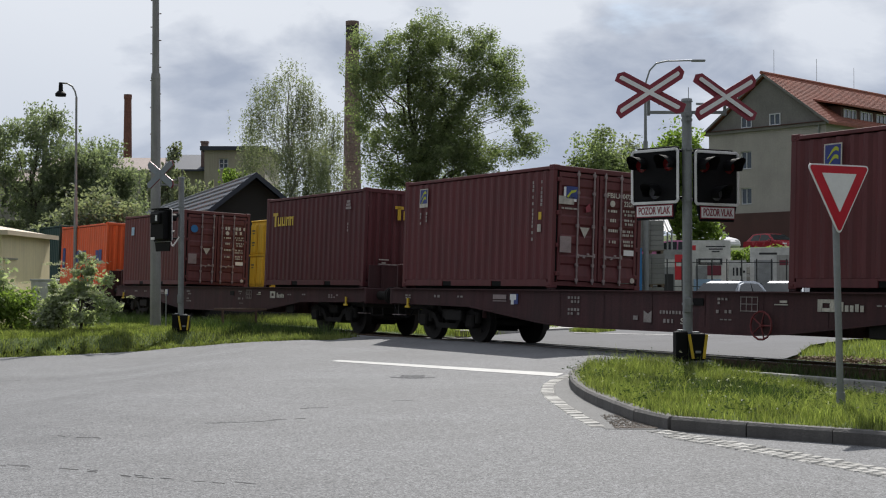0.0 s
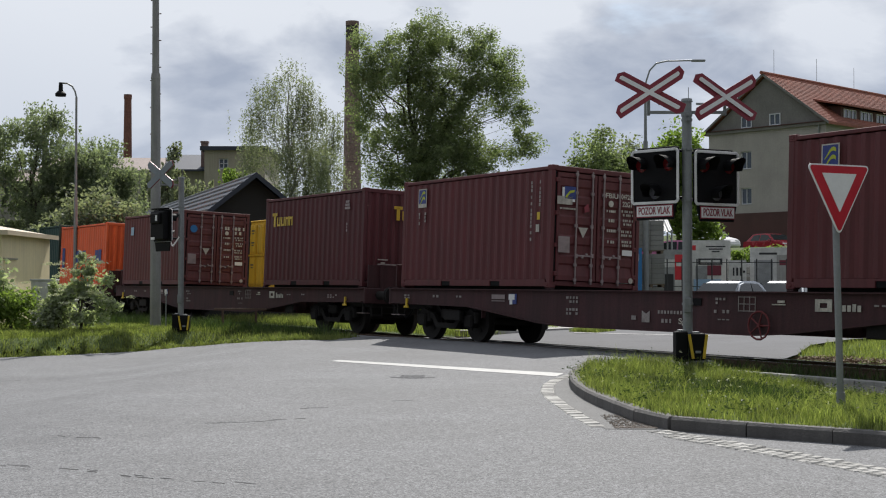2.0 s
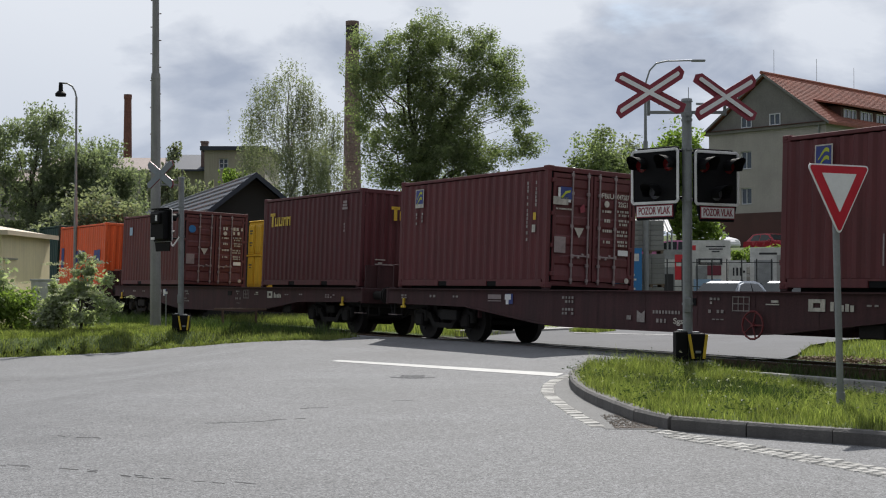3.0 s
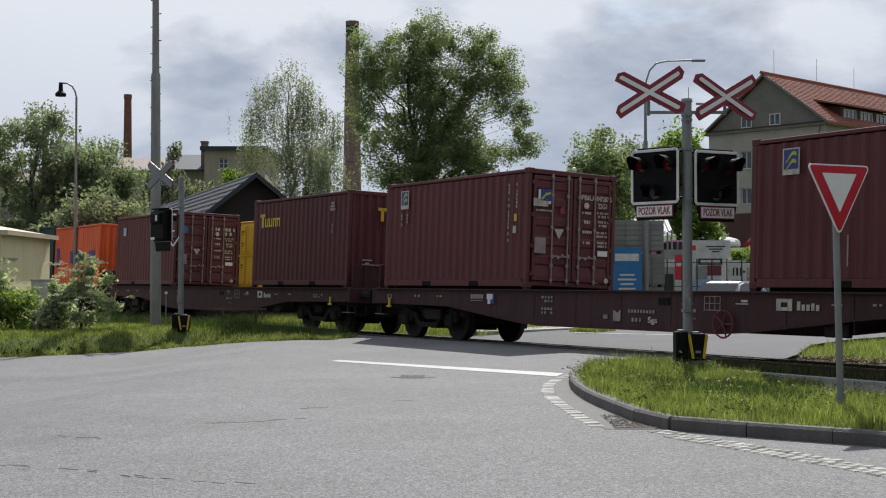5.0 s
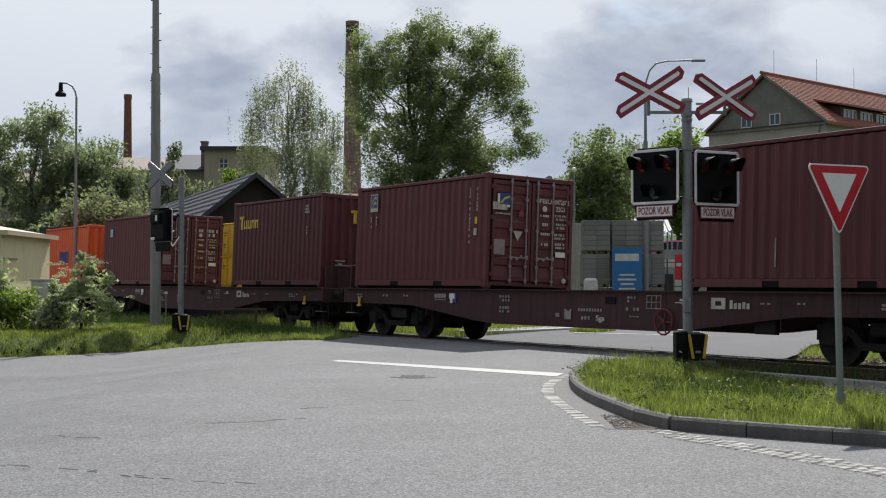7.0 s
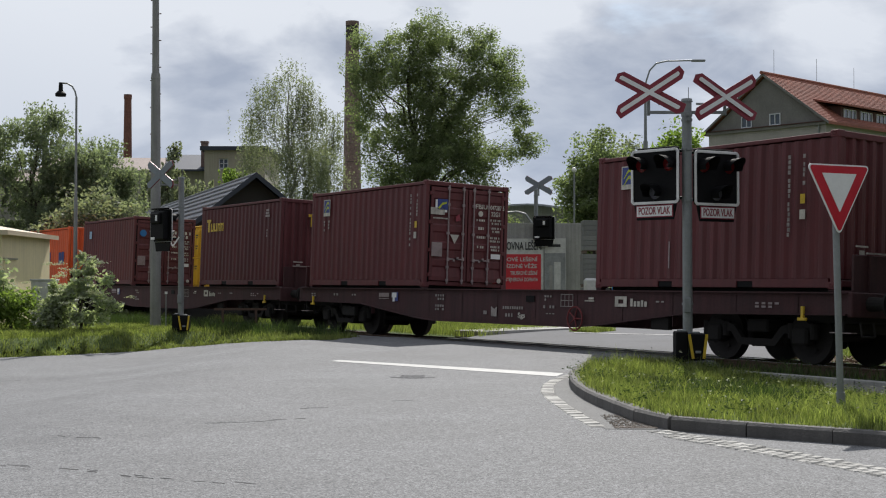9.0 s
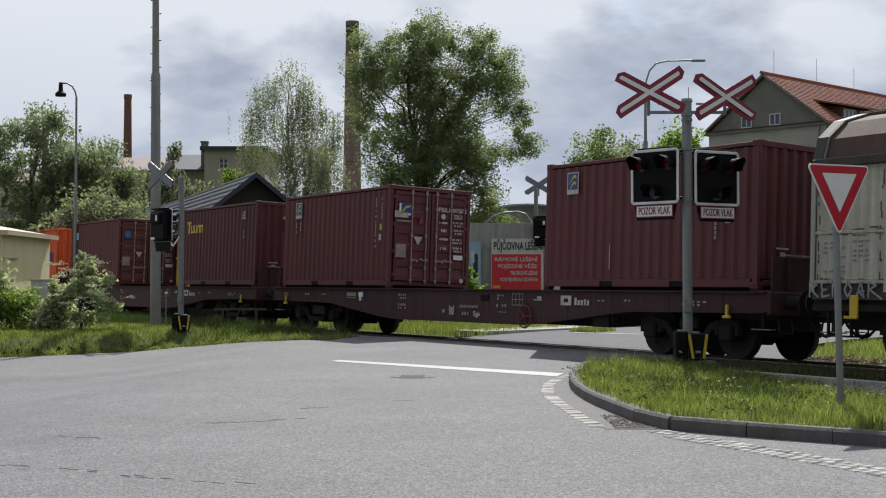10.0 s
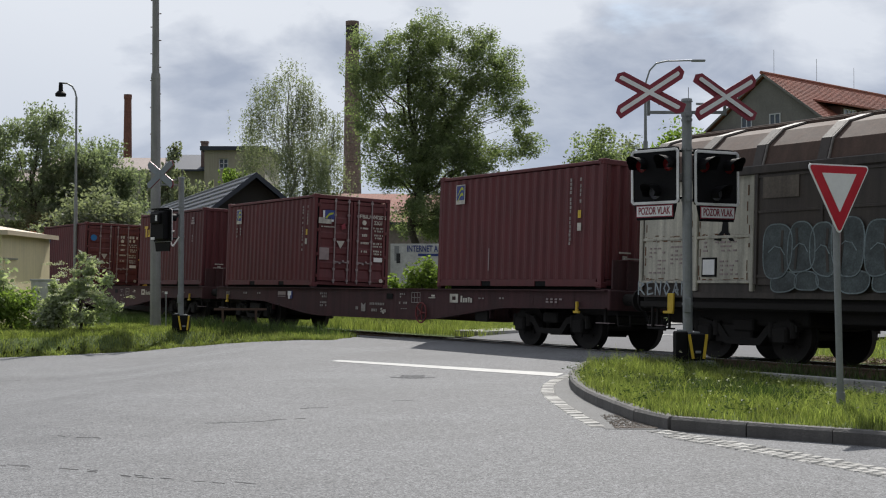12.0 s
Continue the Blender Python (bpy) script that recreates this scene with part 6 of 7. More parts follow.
    part("downpipe", pipe(B(), [(W - 0.5, -0.08, 6.6), (W - 0.5, -0.08, zw)], 0.06), M["galv"], t)
    part("vent_panel", boxes(((W - 1.1, -0.03, 8.6), (1.7, 0.05, 5.8))), M["concrete"], t, "paler patch of new render")


def build_left_buildings():
    # low beige kiosk with a hipped sheet roof
    t = thing("kiosk", "low beige technical building with a pale hipped roof", "building", pose(-17.12, 42.0, 0.16))
    w, d, h = 3.82, 2.4, 2.78
    bm = wall_with_holes(B(), -w, w, -0.05, h, [(1.55, 0.98, 0.95, 2.05)], 0.16)
    bmesh.ops.transform(bm, matrix=Matrix.Translation((0, -d, 0)), verts=bm.verts[:])
    part("wall", bm, M["beige"], t)
    for c, s in (((w - 0.08, 0.08, h / 2), (0.16, 2 * d - 0.16, h)), ((-w + 0.08, 0.08, h / 2), (0.16, 2 * d - 0.16, h)), ((0, d - 0.08, h / 2), (2 * w - 0.34, 0.16, h))):
        part("wall", boxes((c, s)), M["beige"], t)
    dr = part("door", boxes(((1.55, -d + 0.07, 0.98), (0.9, 0.06, 2.0)), r=0.01), M["beige"], t, "beige steel door")
    part("door_frame", boxes(((1.55, -d - 0.015, 2.03), (1.05, 0.05, 0.06)), ((1.05, -d - 0.015, 1.0), (0.06, 0.05, 2.0)), ((2.05, -d - 0.015, 1.0), (0.06, 0.05, 2.0))), M["cream"], dr)
    part("door_handle", boxes(((1.2, -d - 0.0, 1.0), (0.12, 0.08, 0.03)), r=0.006), M["galv"], dr)
    sd = part("door", boxes(((w + 0.012, -1.70, 0.95), (0.03, 1.0, 1.92)), r=0.006), M["beige"], t, "beige steel side door")
    part("lintel", boxes(((w + 0.03, -1.70, 1.95), (0.09, 1.16, 0.05)), r=0.006), M["cream"], sd)
    bm = B()
    e = 0.22
    pts = [(-w - e, -d - e, h), (w + e, -d - e, h), (w + e, d + e, h), (-w - e, d + e, h)]
    lo = [bm.verts.new(p) for p in pts]
    hi = [bm.verts.new(p) for p in ((-w + d - 1.0, 0, h + 0.62), (w - d + 1.0 - 1.6, 0, h + 0.62))]
    bm.faces.new((lo[0], lo[1], hi[1], hi[0])); bm.faces.new((lo[1], lo[2], hi[1])); bm.faces.new((lo[2], lo[3], hi[0], hi[1])); bm.faces.new((lo[3], lo[0], hi[0])); bm.faces.new(lo[::-1])
    part("roof", bm, M["beigeroof"], t, "pale sheet hipped roof")
    part("fascia", boxes(((0, -d - e, h - 0.05), (2 * w + 2 * e + .04, 0.04, 0.14)), ((w + e, 0, h - 0.05), (0.04, 2 * d + 2 * e, 0.14))), M["beigeroof"], t)
    # grey cable cabinets
    for x, hh, ww in ((-11.4, 1.42, 0.66), (-10.75, 0.85, 0.5)):
        t = thing("cable_cabinet", "grey steel cable cabinet behind the bushes", "cabinet", pose(x, 37.6, 0.02), "cable cabinets")
        part("body", boxes(((0, 0, hh / 2), (ww, 0.4, hh)), r=0.015), M["cabinet"], t)
        part("door", boxes(((0, -0.21, hh / 2 + 0.05), (ww - 0.08, 0.02, hh - 0.2)), r=0.005), M["cabinet"], t)
        part("label", boxes(((0.12, -0.225, hh * .52), (0.16, 0.006, 0.14))), M["textdark"], t)
        part("roof", boxes(((0, 0, hh + 0.02), (ww + 0.06, 0.46, 0.05)), r=0.01), M["cabinet"], t)
    # long railway shed with a dark sheet roof; its gable looks along the line
    t = thing("goods_shed", "long dark railway shed with a ribbed metal roof", "shed", pose(-7.51, 52.0, 0, 0, 0, 20.6))
    hw, ze, zr, D = 2.6, 3.55, 5.64, 34.0
    bm = B()
    slab(bm, [(-hw, 0, -0.1), (hw, 0, -0.1), (hw, 0, ze), (0, 0, zr - 0.12), (-hw, 0, ze)], (0, 0.2, 0))
    part("gable_wall", bm, M["darkwall"], t)
    for c, s in (((-hw + 0.1, D / 2 + 0.1, ze / 2), (0.2, D - 0.2, ze)), ((hw - 0.1, D / 2 + 0.1, ze / 2), (0.2, D - 0.2, ze)), ((0, D, ze / 2), (2 * hw - .42, 0.2, ze))):
        part("wall", boxes((c, s)), M["darkwall"], t)
    for sx in (-1, 1):
        bm = B()
        e = hw + 0.5
        dn = (zr - ze) * e / hw
        slab(bm, [(0, -0.45, zr), (sx * e, -0.45, zr - dn), (sx * e, D, zr - dn), (0, D, zr)], (0, 0, 0.07))
        r = part("roof", bm, M["slate"], t, "dark ribbed metal roof")
        for k in range(9):
            a = (k + 0.5) / 9
            part("roof_batten", boxes(((sx * e * a, D / 2 - 0.2, zr + 0.085 - dn * a), (0.07, D + 0.4, 0.05))), M["galv"], r)
        part("barge_board", slab(B(), [(0, -0.5, zr + 0.08), (sx * e, -0.5, zr + 0.08 - dn), (sx * e, -0.5, zr - 0.14 - dn), (0, -0.5, zr - 0.14)], (0, 0.04, 0)), M["slate"], t)


def factory_block(label, m, w, d, h, rise, wallmat, roofmat, wins, flat=False):
    t = thing("factory_building", label, "factory", m, "old factory buildings")
    bm = wall_with_holes(B(), -w / 2, w / 2, -0.2, h, wins, 0.3)
    part("wall", bm, wallmat, t)
    for wd in wins:
        window(t, pose(wd[0], 0.15, wd[1]), wd[2], wd[3], 2, 2)
    for c, s in (((-w / 2 + .15, d / 2 + .15, h / 2), (0.3, d - .3, h)), ((w / 2 - .15, d / 2 + .15, h / 2), (0.3, d - .3, h)), ((0, d, h / 2), (w - .62, 0.3, h))):
        part("wall", boxes((c, s)), wallmat, t)
    if flat:
        part("roof", boxes(((0, d / 2, h + 0.15), (w + 0.6, d + 0.6, 0.3))), roofmat, t)
    else:
        bm = B()
        slab(bm, [(-w / 2 - .3, -0.5, h), (-w / 2 - .3, d / 2, h + rise), (-w / 2 - .3, d + .5, h)], (w + .6, 0, 0))
        part("roof", bm, roofmat, t)
        part("gutter", boxes(((0, -0.55, h), (w + .6, 0.15, 0.15))), M["slate"], t)
    return t


def build_factory():
    factory_block("weathered grey factory with a faded pink roof", pose(-29.2, 118, 0, 0, 0, 2), 14.0, 10, 11.3, 1.7, M["factory"], M["pinkroof"], [(0.2, 8.0, 1.0, 1.8), (2.0, 8.0, 1.0, 1.8), (3.8, 9.6, 0.9, 1.5), (3.8, 5.5, 1.0, 1.8), (-2.5, 8.0, 1.0, 1.8)])
    t = factory_block("cream factory block with a flat roof and square window", pose(-15.9, 100, 0), 4.6, 9, 11.4, 0, M["cream"], M["slate"], [(-0.85, 10.4, 0.72, 0.78)], True)
    t = factory_block("low factory wing with a sloping dark roof", pose(-19.9, 102, 0), 3.4, 7, 10.0, 1.6, M["cream"], M["slate"], [])
    part("chimney", boxes(((1.25, 0.6, 11.3), (0.5, 0.5, 2.0)), ((1.25, 0.6, 12.3), (0.6, 0.6, 0.14))), M["brick2"], t)
    factory_block("weathered grey factory side wing", pose(-42, 122, 0), 11.0, 10, 10.6, 1.6, M["factory"], M["pinkroof"], [(0, 8, 1.2, 1.8)])
    for name, x, r0, r1, h, mt in (("small dark red brick factory chimney", -36.1, 0.68, 0.40, 22.8, "brick"), ("tall sooty brick factory chimney", -10.4, 1.26, 0.72, 31.2, "brick2")):
        t = thing("factory_chimney", name, "chimney", pose(x, 150, 0), "factory chimneys")
        part("shaft", rod(B(), (0, 0, 0), (0, 0, h), r0, r1, seg=28), M[mt], t)
        part("crown", rod(B(), (0, 0, h - 0.5), (0, 0, h), r1 + 0.05, r1 + 0.055, seg=28), M[mt], t)
        if mt == "brick2":
            part("sooty_top", rod(B(), (0, 0, h - 2.9), (0, 0, h - 0.02), r1 + 0.045, r1 + 0.012, seg=28), M["soot"], t, "soot-blackened top courses")
        for z in np.arange(3, h - 4, 6.0):
            k = r0 + (r1 - r0) * z / h
            part("iron_band", rod(B(), (0, 0, float(z)), (0, 0, float(z) + 0.05), k + 0.015, k + 0.012, seg=28), M["soot"], t)
    # far houses behind the trees
    t = factory_block("brown house behind the trees", pose(-3.4, 86, 0, 0, 0, 12), 9.0, 8, 5.2, 2.2, M["pinkroof"], M["tiles"], [(0.8, 3.2, 1.1, 1.3), (-2.2, 3.2, 1.1, 1.3)])
    factory_block("low dark-roofed house below the tall chimney", pose(-6.4, 96, 0, 0, 0, -14), 4.4, 8, 6.2, 1.9, M["darkwall"], M["slate"], [])
    # barrel-roofed hall
    t = thing("storage_hall", "grey storage hall with an arched sheet roof", "hall", pose(4.6, 72, 0))
    bm = B()
    arc = [(4.2 * math.cos(a), 0, 3.6 + 2.0 * math.sin(a)) for a in np.linspace(0, math.pi, 17)]
    slab(bm, [(4.2, 0, 0), *[tuple(map(float, p)) for p in arc], (-4.2, 0, 0)], (0, 0.2, 0))
    part("front_wall", bm, M["concrete"], t)
    bm = B()
    a1 = [(p[0] * 1.03, p[2] + 0.06) for p in arc]
    va = [bm.verts.new((float(a), -0.5, float(b))) for a, b in a1]
    vb = [bm.verts.new((float(a), 14, float(b))) for a, b in a1]
    for i in range(len(a1) - 1):
        bm.faces.new((va[i], va[i + 1], vb[i + 1], vb[i]))
    bmesh.ops.solidify(bm, geom=bm.faces[:], thickness=0.12)
    part("roof", bm, M["signgrey"], t, "arched pale sheet roof")


build_apartment()
build_left_buildings()
build_factory()

# ------------------------------------------------------------------ the builders' yard


def car(label, paint, m):
    """A hatchback. Origin: ground below its middle; it points to +x."""
    t = thing("car", label, "car", m, "parked cars")
    prof = [(-2.0, 0.30), (-2.08, 0.55), (-2.02, 0.92), (-1.72, 1.00), (-1.30, 1.40), (-0.9, 1.48), (0.1, 1.48), (0.5, 1.40), (1.12, 0.98), (1.75, 0.86), (2.05, 0.66), (2.08, 0.42), (1.95, 0.28), (1.6, 0.26), (1.55, 0.45), (1.3, 0.62), (1.05, 0.45), (1.0, 0.24), (-1.0, 0.24), (-1.05, 0.45), (-1.3, 0.62), (-1.55, 0.45), (-1.6, 0.26)]
    bm = B()
    slab(bm, [(x, -0.85, z) for x, z in prof], (0, 1.7, 0))
    for v in bm.verts:                       # narrower roof
        k = max(0, v.co.z - 0.9) / 0.58
        v.co.y *= 1 - 0.22 * k
    bmesh.ops.bevel(bm, geom=[e for e in bm.edges if abs(e.verts[0].co.y - e.verts[1].co.y) < 0.2 and abs(e.verts[0].co.y) > 0.5], offset=0.06, segments=2, affect="EDGES")
    b = part("body", bm, paint, t, smooth=False)
    for sy in (-1, 1):
        for pts in ([(-1.28, 1.0), (-1.02, 1.36), (-0.38, 1.40), (-0.38, 0.98)], [(-0.30, 0.98), (-0.30, 1.40), (0.12, 1.40), (0.42, 1.33), (0.86, 1.0)]):
            bm = B()
            slab(bm, [(x, sy * (0.855 - 0.85 * 0.22 * max(0, z - 0.9) / 0.58), z) for x, z in pts], (0, sy * 0.012, 0))
            part("side_window", bm, M["carglass"], b)
        part("mirror", boxes(((0.75, sy * 0.94, 1.02), (0.14, 0.16, 0.11)), r=0.03), paint, t)
        part("headlight", boxes(((1.90, sy * 0.62, 0.72), (0.22, 0.32, 0.13)), r=0.04), M["white"], t)
        part("tail_light", boxes(((-2.02, sy * 0.66, 0.84), (0.10, 0.20, 0.22)), r=0.03), M["signred"], t)
    for pts in ([(0.56, 1.385, 0.66), (1.08, 1.01, 0.76)], [(-1.34, 1.385, 0.66), (-1.70, 1.03, 0.74)]):
        (x0, z0, y0), (x1, z1, y1) = pts
        bm = B()
        s = 1 if x1 > 0 else -1
        slab(bm, [(x0, -y0, z0), (x0, y0, z0), (x1, y1, z1), (x1, -y1, z1)], (0.012 * s, 0, 0.02))
        part("windscreen" if s > 0 else "rear_window", bm, M["carglass"], b)
    for x in (-1.3, 1.3):
        for y in (-0.76, 0.76):
            w = part("wheel", rod(B(), (x, y - 0.1, 0.30), (x, y + 0.1, 0.30), 0.30, seg=22), M["rubber"], t)
            part("rim", rod(B(), (x, y + (0.085 if y > 0 else -0.085), 0.30), (x, y + (0.115 if y > 0 else -0.115), 0.30), 0.19, seg=16), M["galv"], w)
    part("bumper", boxes(((2.04, 0, 0.48), (0.12, 1.5, 0.2)), r=0.04), paint, t)
    return t


def banner(label, x0, x1, z0, z1, y, base, items=(), text=(), legs=True):
    """A printed sheet on a wire frame, facing the railway. items: (x, z, w, h, material) in parts of its size."""
    t = thing("banner", label, "banner", pose((x0 + x1) / 2, y, 0), "advertising banners")
    w, h = x1 - x0, z1 - z0
    sh = part("sheet", boxes(((0, 0, (z0 + z1) / 2), (w, 0.03, h))), base, t)
    for k, (fx, fz, fw, fh, mt) in enumerate(items):
        part("print", boxes((((fx - 0.5) * w, -0.018 - 0.001 * k, z0 + fz * h), (fw * w, 0.004, fh * h))), mt, sh)
    for s, fx, fz, fw, size, mt in text:
        words("lettering", s, size, mt, sh, Matrix.Translation(((fx - 0.5) * w, -0.03, z0 + fz * h)) @ pose(0, 0, 0, 90), fit=fw * w)
    if legs:
        for sx in (-0.46, 0.46):
            part("post", rod(B(), (sx * w, 0.06, -0.2), (sx * w, 0.06, z1), 0.03, seg=8), M["textdark"], t)
    return t


def build_yard():
    T = M["textdark"]
    # stacked pallets of grey blocks
    blk = mesh_of("block", boxes(((0, 0, 0), (0.485, 0.235, 0.176)), r=0.008), M["blocks"])
    plk = mesh_of("board", boxes(((0, 0, 0), (1.0, 0.10, 0.022))), M["wood"])
    brr = mesh_of("bearer", boxes(((0, 0, 0), (0.1, 0.96, 0.09))), M["wood"])
    rng = random.Random(7)
    for cx in (5.62, 6.68, 7.62):
        for lv in range(3):
            z = -0.04 + lv * 1.235
            t = thing("block_pallet", "pallet stacked with grey building blocks", "pallet", pose(cx + rng.uniform(-.03, .03), 48.5, z), "stacked pallets")
            for y in (-0.42, -0.14, 0.14, 0.42):
                part("board", plk, None, t, m=pose(0, y, 0.11))
            for x in (-0.42, 0, 0.42):
                part("bearer", brr, None, t, m=pose(x, 0, 0.05))
            for r in range(6):
                for i in (-1, 1):
                    part("block", blk, None, t, m=pose(i * 0.245, -0.36, 0.212 + r * 0.184))
                    if lv == 2 or cx < 6:
                        part("block", blk, None, t, m=pose(i * 0.245, -0.12, 0.212 + r * 0.184))
                    part("block", blk, None, t, m=pose(i * 0.245, 0.12 if not (lv == 2 or cx < 6) else 0.13, 0.212 + r * 0.184))
                    part("block", blk, None, t, m=pose(i * 0.245, 0.37, 0.212 + r * 0.184))
    banner("sky blue advertising board with white blocks of print", 6.12, 7.2, 0.95, 2.62, 47.55, M["skyblue"],
           [(0.5, 0.80, 0.80, 0.16, M["bannerwhite"]), (0.5, 0.42, 0.5, 0.04, M["bannerwhite"]), (0.5, 0.32, 0.62, 0.04, M["bannerwhite"]), (0.5, 0.22, 0.44, 0.04, M["bannerwhite"]), (0.5, 0.12, 0.56, 0.04, M["bannerwhite"])])
    t = thing("paper_sack", "white paper sack of mortar beside the pallets", "sack", pose(5.35, 47.6, 0.0))
    part("sack", boxes(((0, 0, 0.78), (0.5, 0.3, 1.5)), ((0.25, 0.05, 0.5), (0.5, 0.35, 1.0)), r=0.08), M["bannerwhite"], t)
    # steel mesh fence with dark posts
    f = thing("yard_fence", "dark steel post fence along the yard", "fence", pose(0, 54.6, 0))
    for i in range(19):
        x = 5.6 + i * 0.62
        part("post", rod(B(), (x, 0, -0.1), (x, 0, 2.35), 0.028, seg=8), T, f)
    for z in (0.3, 1.2, 2.2):
        part("rail", boxes(((11.2, 0.02, z), (11.4, 0.025, 0.03))), T, f)
    # banners behind the fence, along the yard
    banner("red and white banner with small print", 9.1, 10.35, 0.7, 2.75, 55.3, M["bannergrey"], [(0.35, 0.72, 0.5, 0.16, M["bannerwhite"]), (0.75, 0.6, 0.45, 0.6, M["bannerred"]), (0.72, 0.7, 0.3, 0.08, M["bannerwhite"]), (0.75, 0.2, 0.45, 0.36, M["bannerwhite"]), (0.3, 0.3, 0.36, 0.4, M["textdark"])])
    banner("white banner with dark print and a red panel", 10.5, 12.15, 0.5, 3.15, 55.5, M["bannerwhite"], [(0.62, 0.90, 0.5, 0.02, T), (0.62, 0.86, 0.36, 0.02, T), (0.62, 0.82, 0.2, 0.02, T), (0.06, 0.88, 0.1, 0.08, M["bannerred"]), (0.48, 0.66, 0.62, 0.10, T), (0.48, 0.66, 0.5, 0.05, M["bannerwhite"]), (0.58, 0.52, 0.36, 0.16, M["maroonprint"]), (0.25, 0.48, 0.3, 0.22, M["bannergrey"]), (0.4, 0.25, 0.7, 0.26, M["paleblue"])])
    banner("small white board with heavy black print", 12.0, 12.75, 0.6, 2.3, 55.2, M["bannerwhite"], [(0.28, 0.72, 0.09, 0.2, T), (0.48, 0.72, 0.12, 0.2, T), (0.68, 0.72, 0.1, 0.2, T), (0.86, 0.72, 0.12, 0.05, T), (0.5, 0.5, 0.6, 0.03, T)])
    banner("white framed billboard with a grey picture", 13.0, 14.9, 0.7, 2.85, 55.6, M["bannerwhite"], [(0.3, 0.45, 0.42, 0.6, M["bannergrey"]), (0.75, 0.5, 0.32, 0.7, M["concrete"]), (0.4, 0.88, 0.4, 0.04, T), (0.75, 0.7, 0.2, 0.1, M["maroonprint"])])
    banner("grey billboard leaning by the fence", 15.0, 17.2, 0.7, 2.7, 55.6, M["bannergrey"], [(0.5, 0.5, 0.6, 0.5, M["bannerwhite"])])
    # stock behind the banners
    rs = random.Random(17)
    for x, w, h in ((8.9, 1.1, 2.2), (10.4, 1.2, 2.5), (11.8, 1.1, 2.0), (13.1, 1.2, 2.2), (14.6, 1.3, 1.9), (16.2, 1.2, 2.2)):
        t = thing("material_stack", "stack of paving under grey film in the yard", "stack", pose(x, 56.6, terrain(x, 56.6)), "stacks in the yard")
        part("stack", boxes(((0, 0, h / 2 + 0.1), (w, 1.0, h)), r=0.05), M["bannergrey"], t)
        for z in np.arange(0.3, h, 0.42):
            part("layer", boxes(((rs.uniform(-.03, .03), -0.04, float(z)), (w + 0.03, 1.0, 0.30)), r=0.02), M["blocks"], t)
        part("pallet", boxes(((0, 0, 0.06), (w, 1.0, 0.12))), M["wood"], t)
    # scaffolding hire banners on a concrete wall
    w = thing("yard_wall", "grey concrete panel wall behind the banners", "wall", pose(0, 53.2, 0), kind="structure")
    for i in range(4):
        part("wall_panel", boxes(((1.55 + i * 1.2, 0, 1.86), (1.19, 0.14, 3.82)), r=0.01), M["concrete"], w)
    banner("white and red scaffolding hire banner", 1.95, 4.05, 0.4, 3.14, 52.9, M["bannerwhite"],
           [(0.48, 0.385, 0.94, 0.77, M["bannerred"]), (0.10, 0.29, 0.14, 0.04, M["yellow"])],
           [("PŮJČOVNA LEŠENÍ", 0.51, 0.885, 0.94, 0.44, T), ("RÁMOVÉ LEŠENÍ", 0.47, 0.69, 0.82, 0.21, M["bannerwhite"]), ("POJÍZDNÉ VĚŽE", 0.50, 0.59, 0.74, 0.21, M["bannerwhite"]), ("TRUBKOVÉ LEŠENÍ", 0.62, 0.49, 0.52, 0.21, M["bannerwhite"]), ("KONTEJNEROVÁ DOPRAVA", 0.53, 0.395, 0.72, 0.2, M["bannerwhite"])], False)
    banner("white banner with a grey picture of scaffolding", 4.09, 4.95, 0.4, 3.16, 52.9, M["bannerwhite"], [(0.5, 0.40, 0.96, 0.76, M["bannergrey"]), (0.3, 0.35, 0.14, 0.5, M["concrete"]), (0.6, 0.45, 0.3, 0.4, M["bannerwhite"]), (0.45, 0.89, 0.6, 0.04, T)], (), False)
    banner("narrow white and red banner with print", 0.40, 1.02, 0.6, 2.95, 53.0, M["bannerwhite"], [(0.4, 0.5, 0.5, 0.4, M["bannerred"]), (0.5, 0.85, 0.7, 0.08, T), (0.85, 0.7, 0.2, 0.3, M["lime"])], (), False)
    banner("narrow blue banner with pale shapes", 1.06, 1.52, 0.6, 3.0, 53.0, M["paleblue"], [(0.55, 0.5, 0.4, 0.6, M["textdark"]), (0.3, 0.75, 0.3, 0.2, M["bannerwhite"])], (), False)
    banner("white internet banner with blue words", -2.4, 1.2, 0.9, 3.14, 60.0, M["bannerwhite"], [(0.08, 0.80, 0.06, 0.30, M["bannergrey"]), (0.10, 0.7, 0.05, 0.2, M["textdark"]), (0.66, 0.89, 0.06, 0.10, M["blue"]), (0.74, 0.89, 0.06, 0.10, M["lime"]), (0.86, 0.89, 0.14, 0.10, M["lime"]), (0.55, 0.77, 0.40, 0.05, M["blue"]), (0.85, 0.75, 0.12, 0.05, M["blue"])],
           [("INTERNET A", 0.405, 0.89, 0.39, 0.40, M["blue"])])
    # arched steel pipe gate
    t = thing("pipe_arch", "bent grey steel pipe arch over the yard entrance", "arch", pose(1.41, 53.42, 0))
    part("pipe", pipe(B(), [(0, 0, -0.05), (0, 0, 2.6), (0.06, 0, 3.2), (0.25, 0, 3.7), (0.6, 0, 4.05), (1.05, 0, 4.2), (1.6, 0, 4.25), (1.95, 0, 4.15), (2.2, 0, 3.8), (2.28, 0, 3.2), (2.28, 0, 0)], 0.045), M["galv"], t)
    # striped canopy
    t = thing("canopy", "white corrugated canopy over the yard stock", "canopy", pose(9.25, 57.0, -0.15))
    bm = corrugated(1.5, 1.5, 0.05, 0.22, 0.06, 0.05)
    part("roof", bm, M["bannergrey"], t, m=pose(0, 0, 3.75, -66))
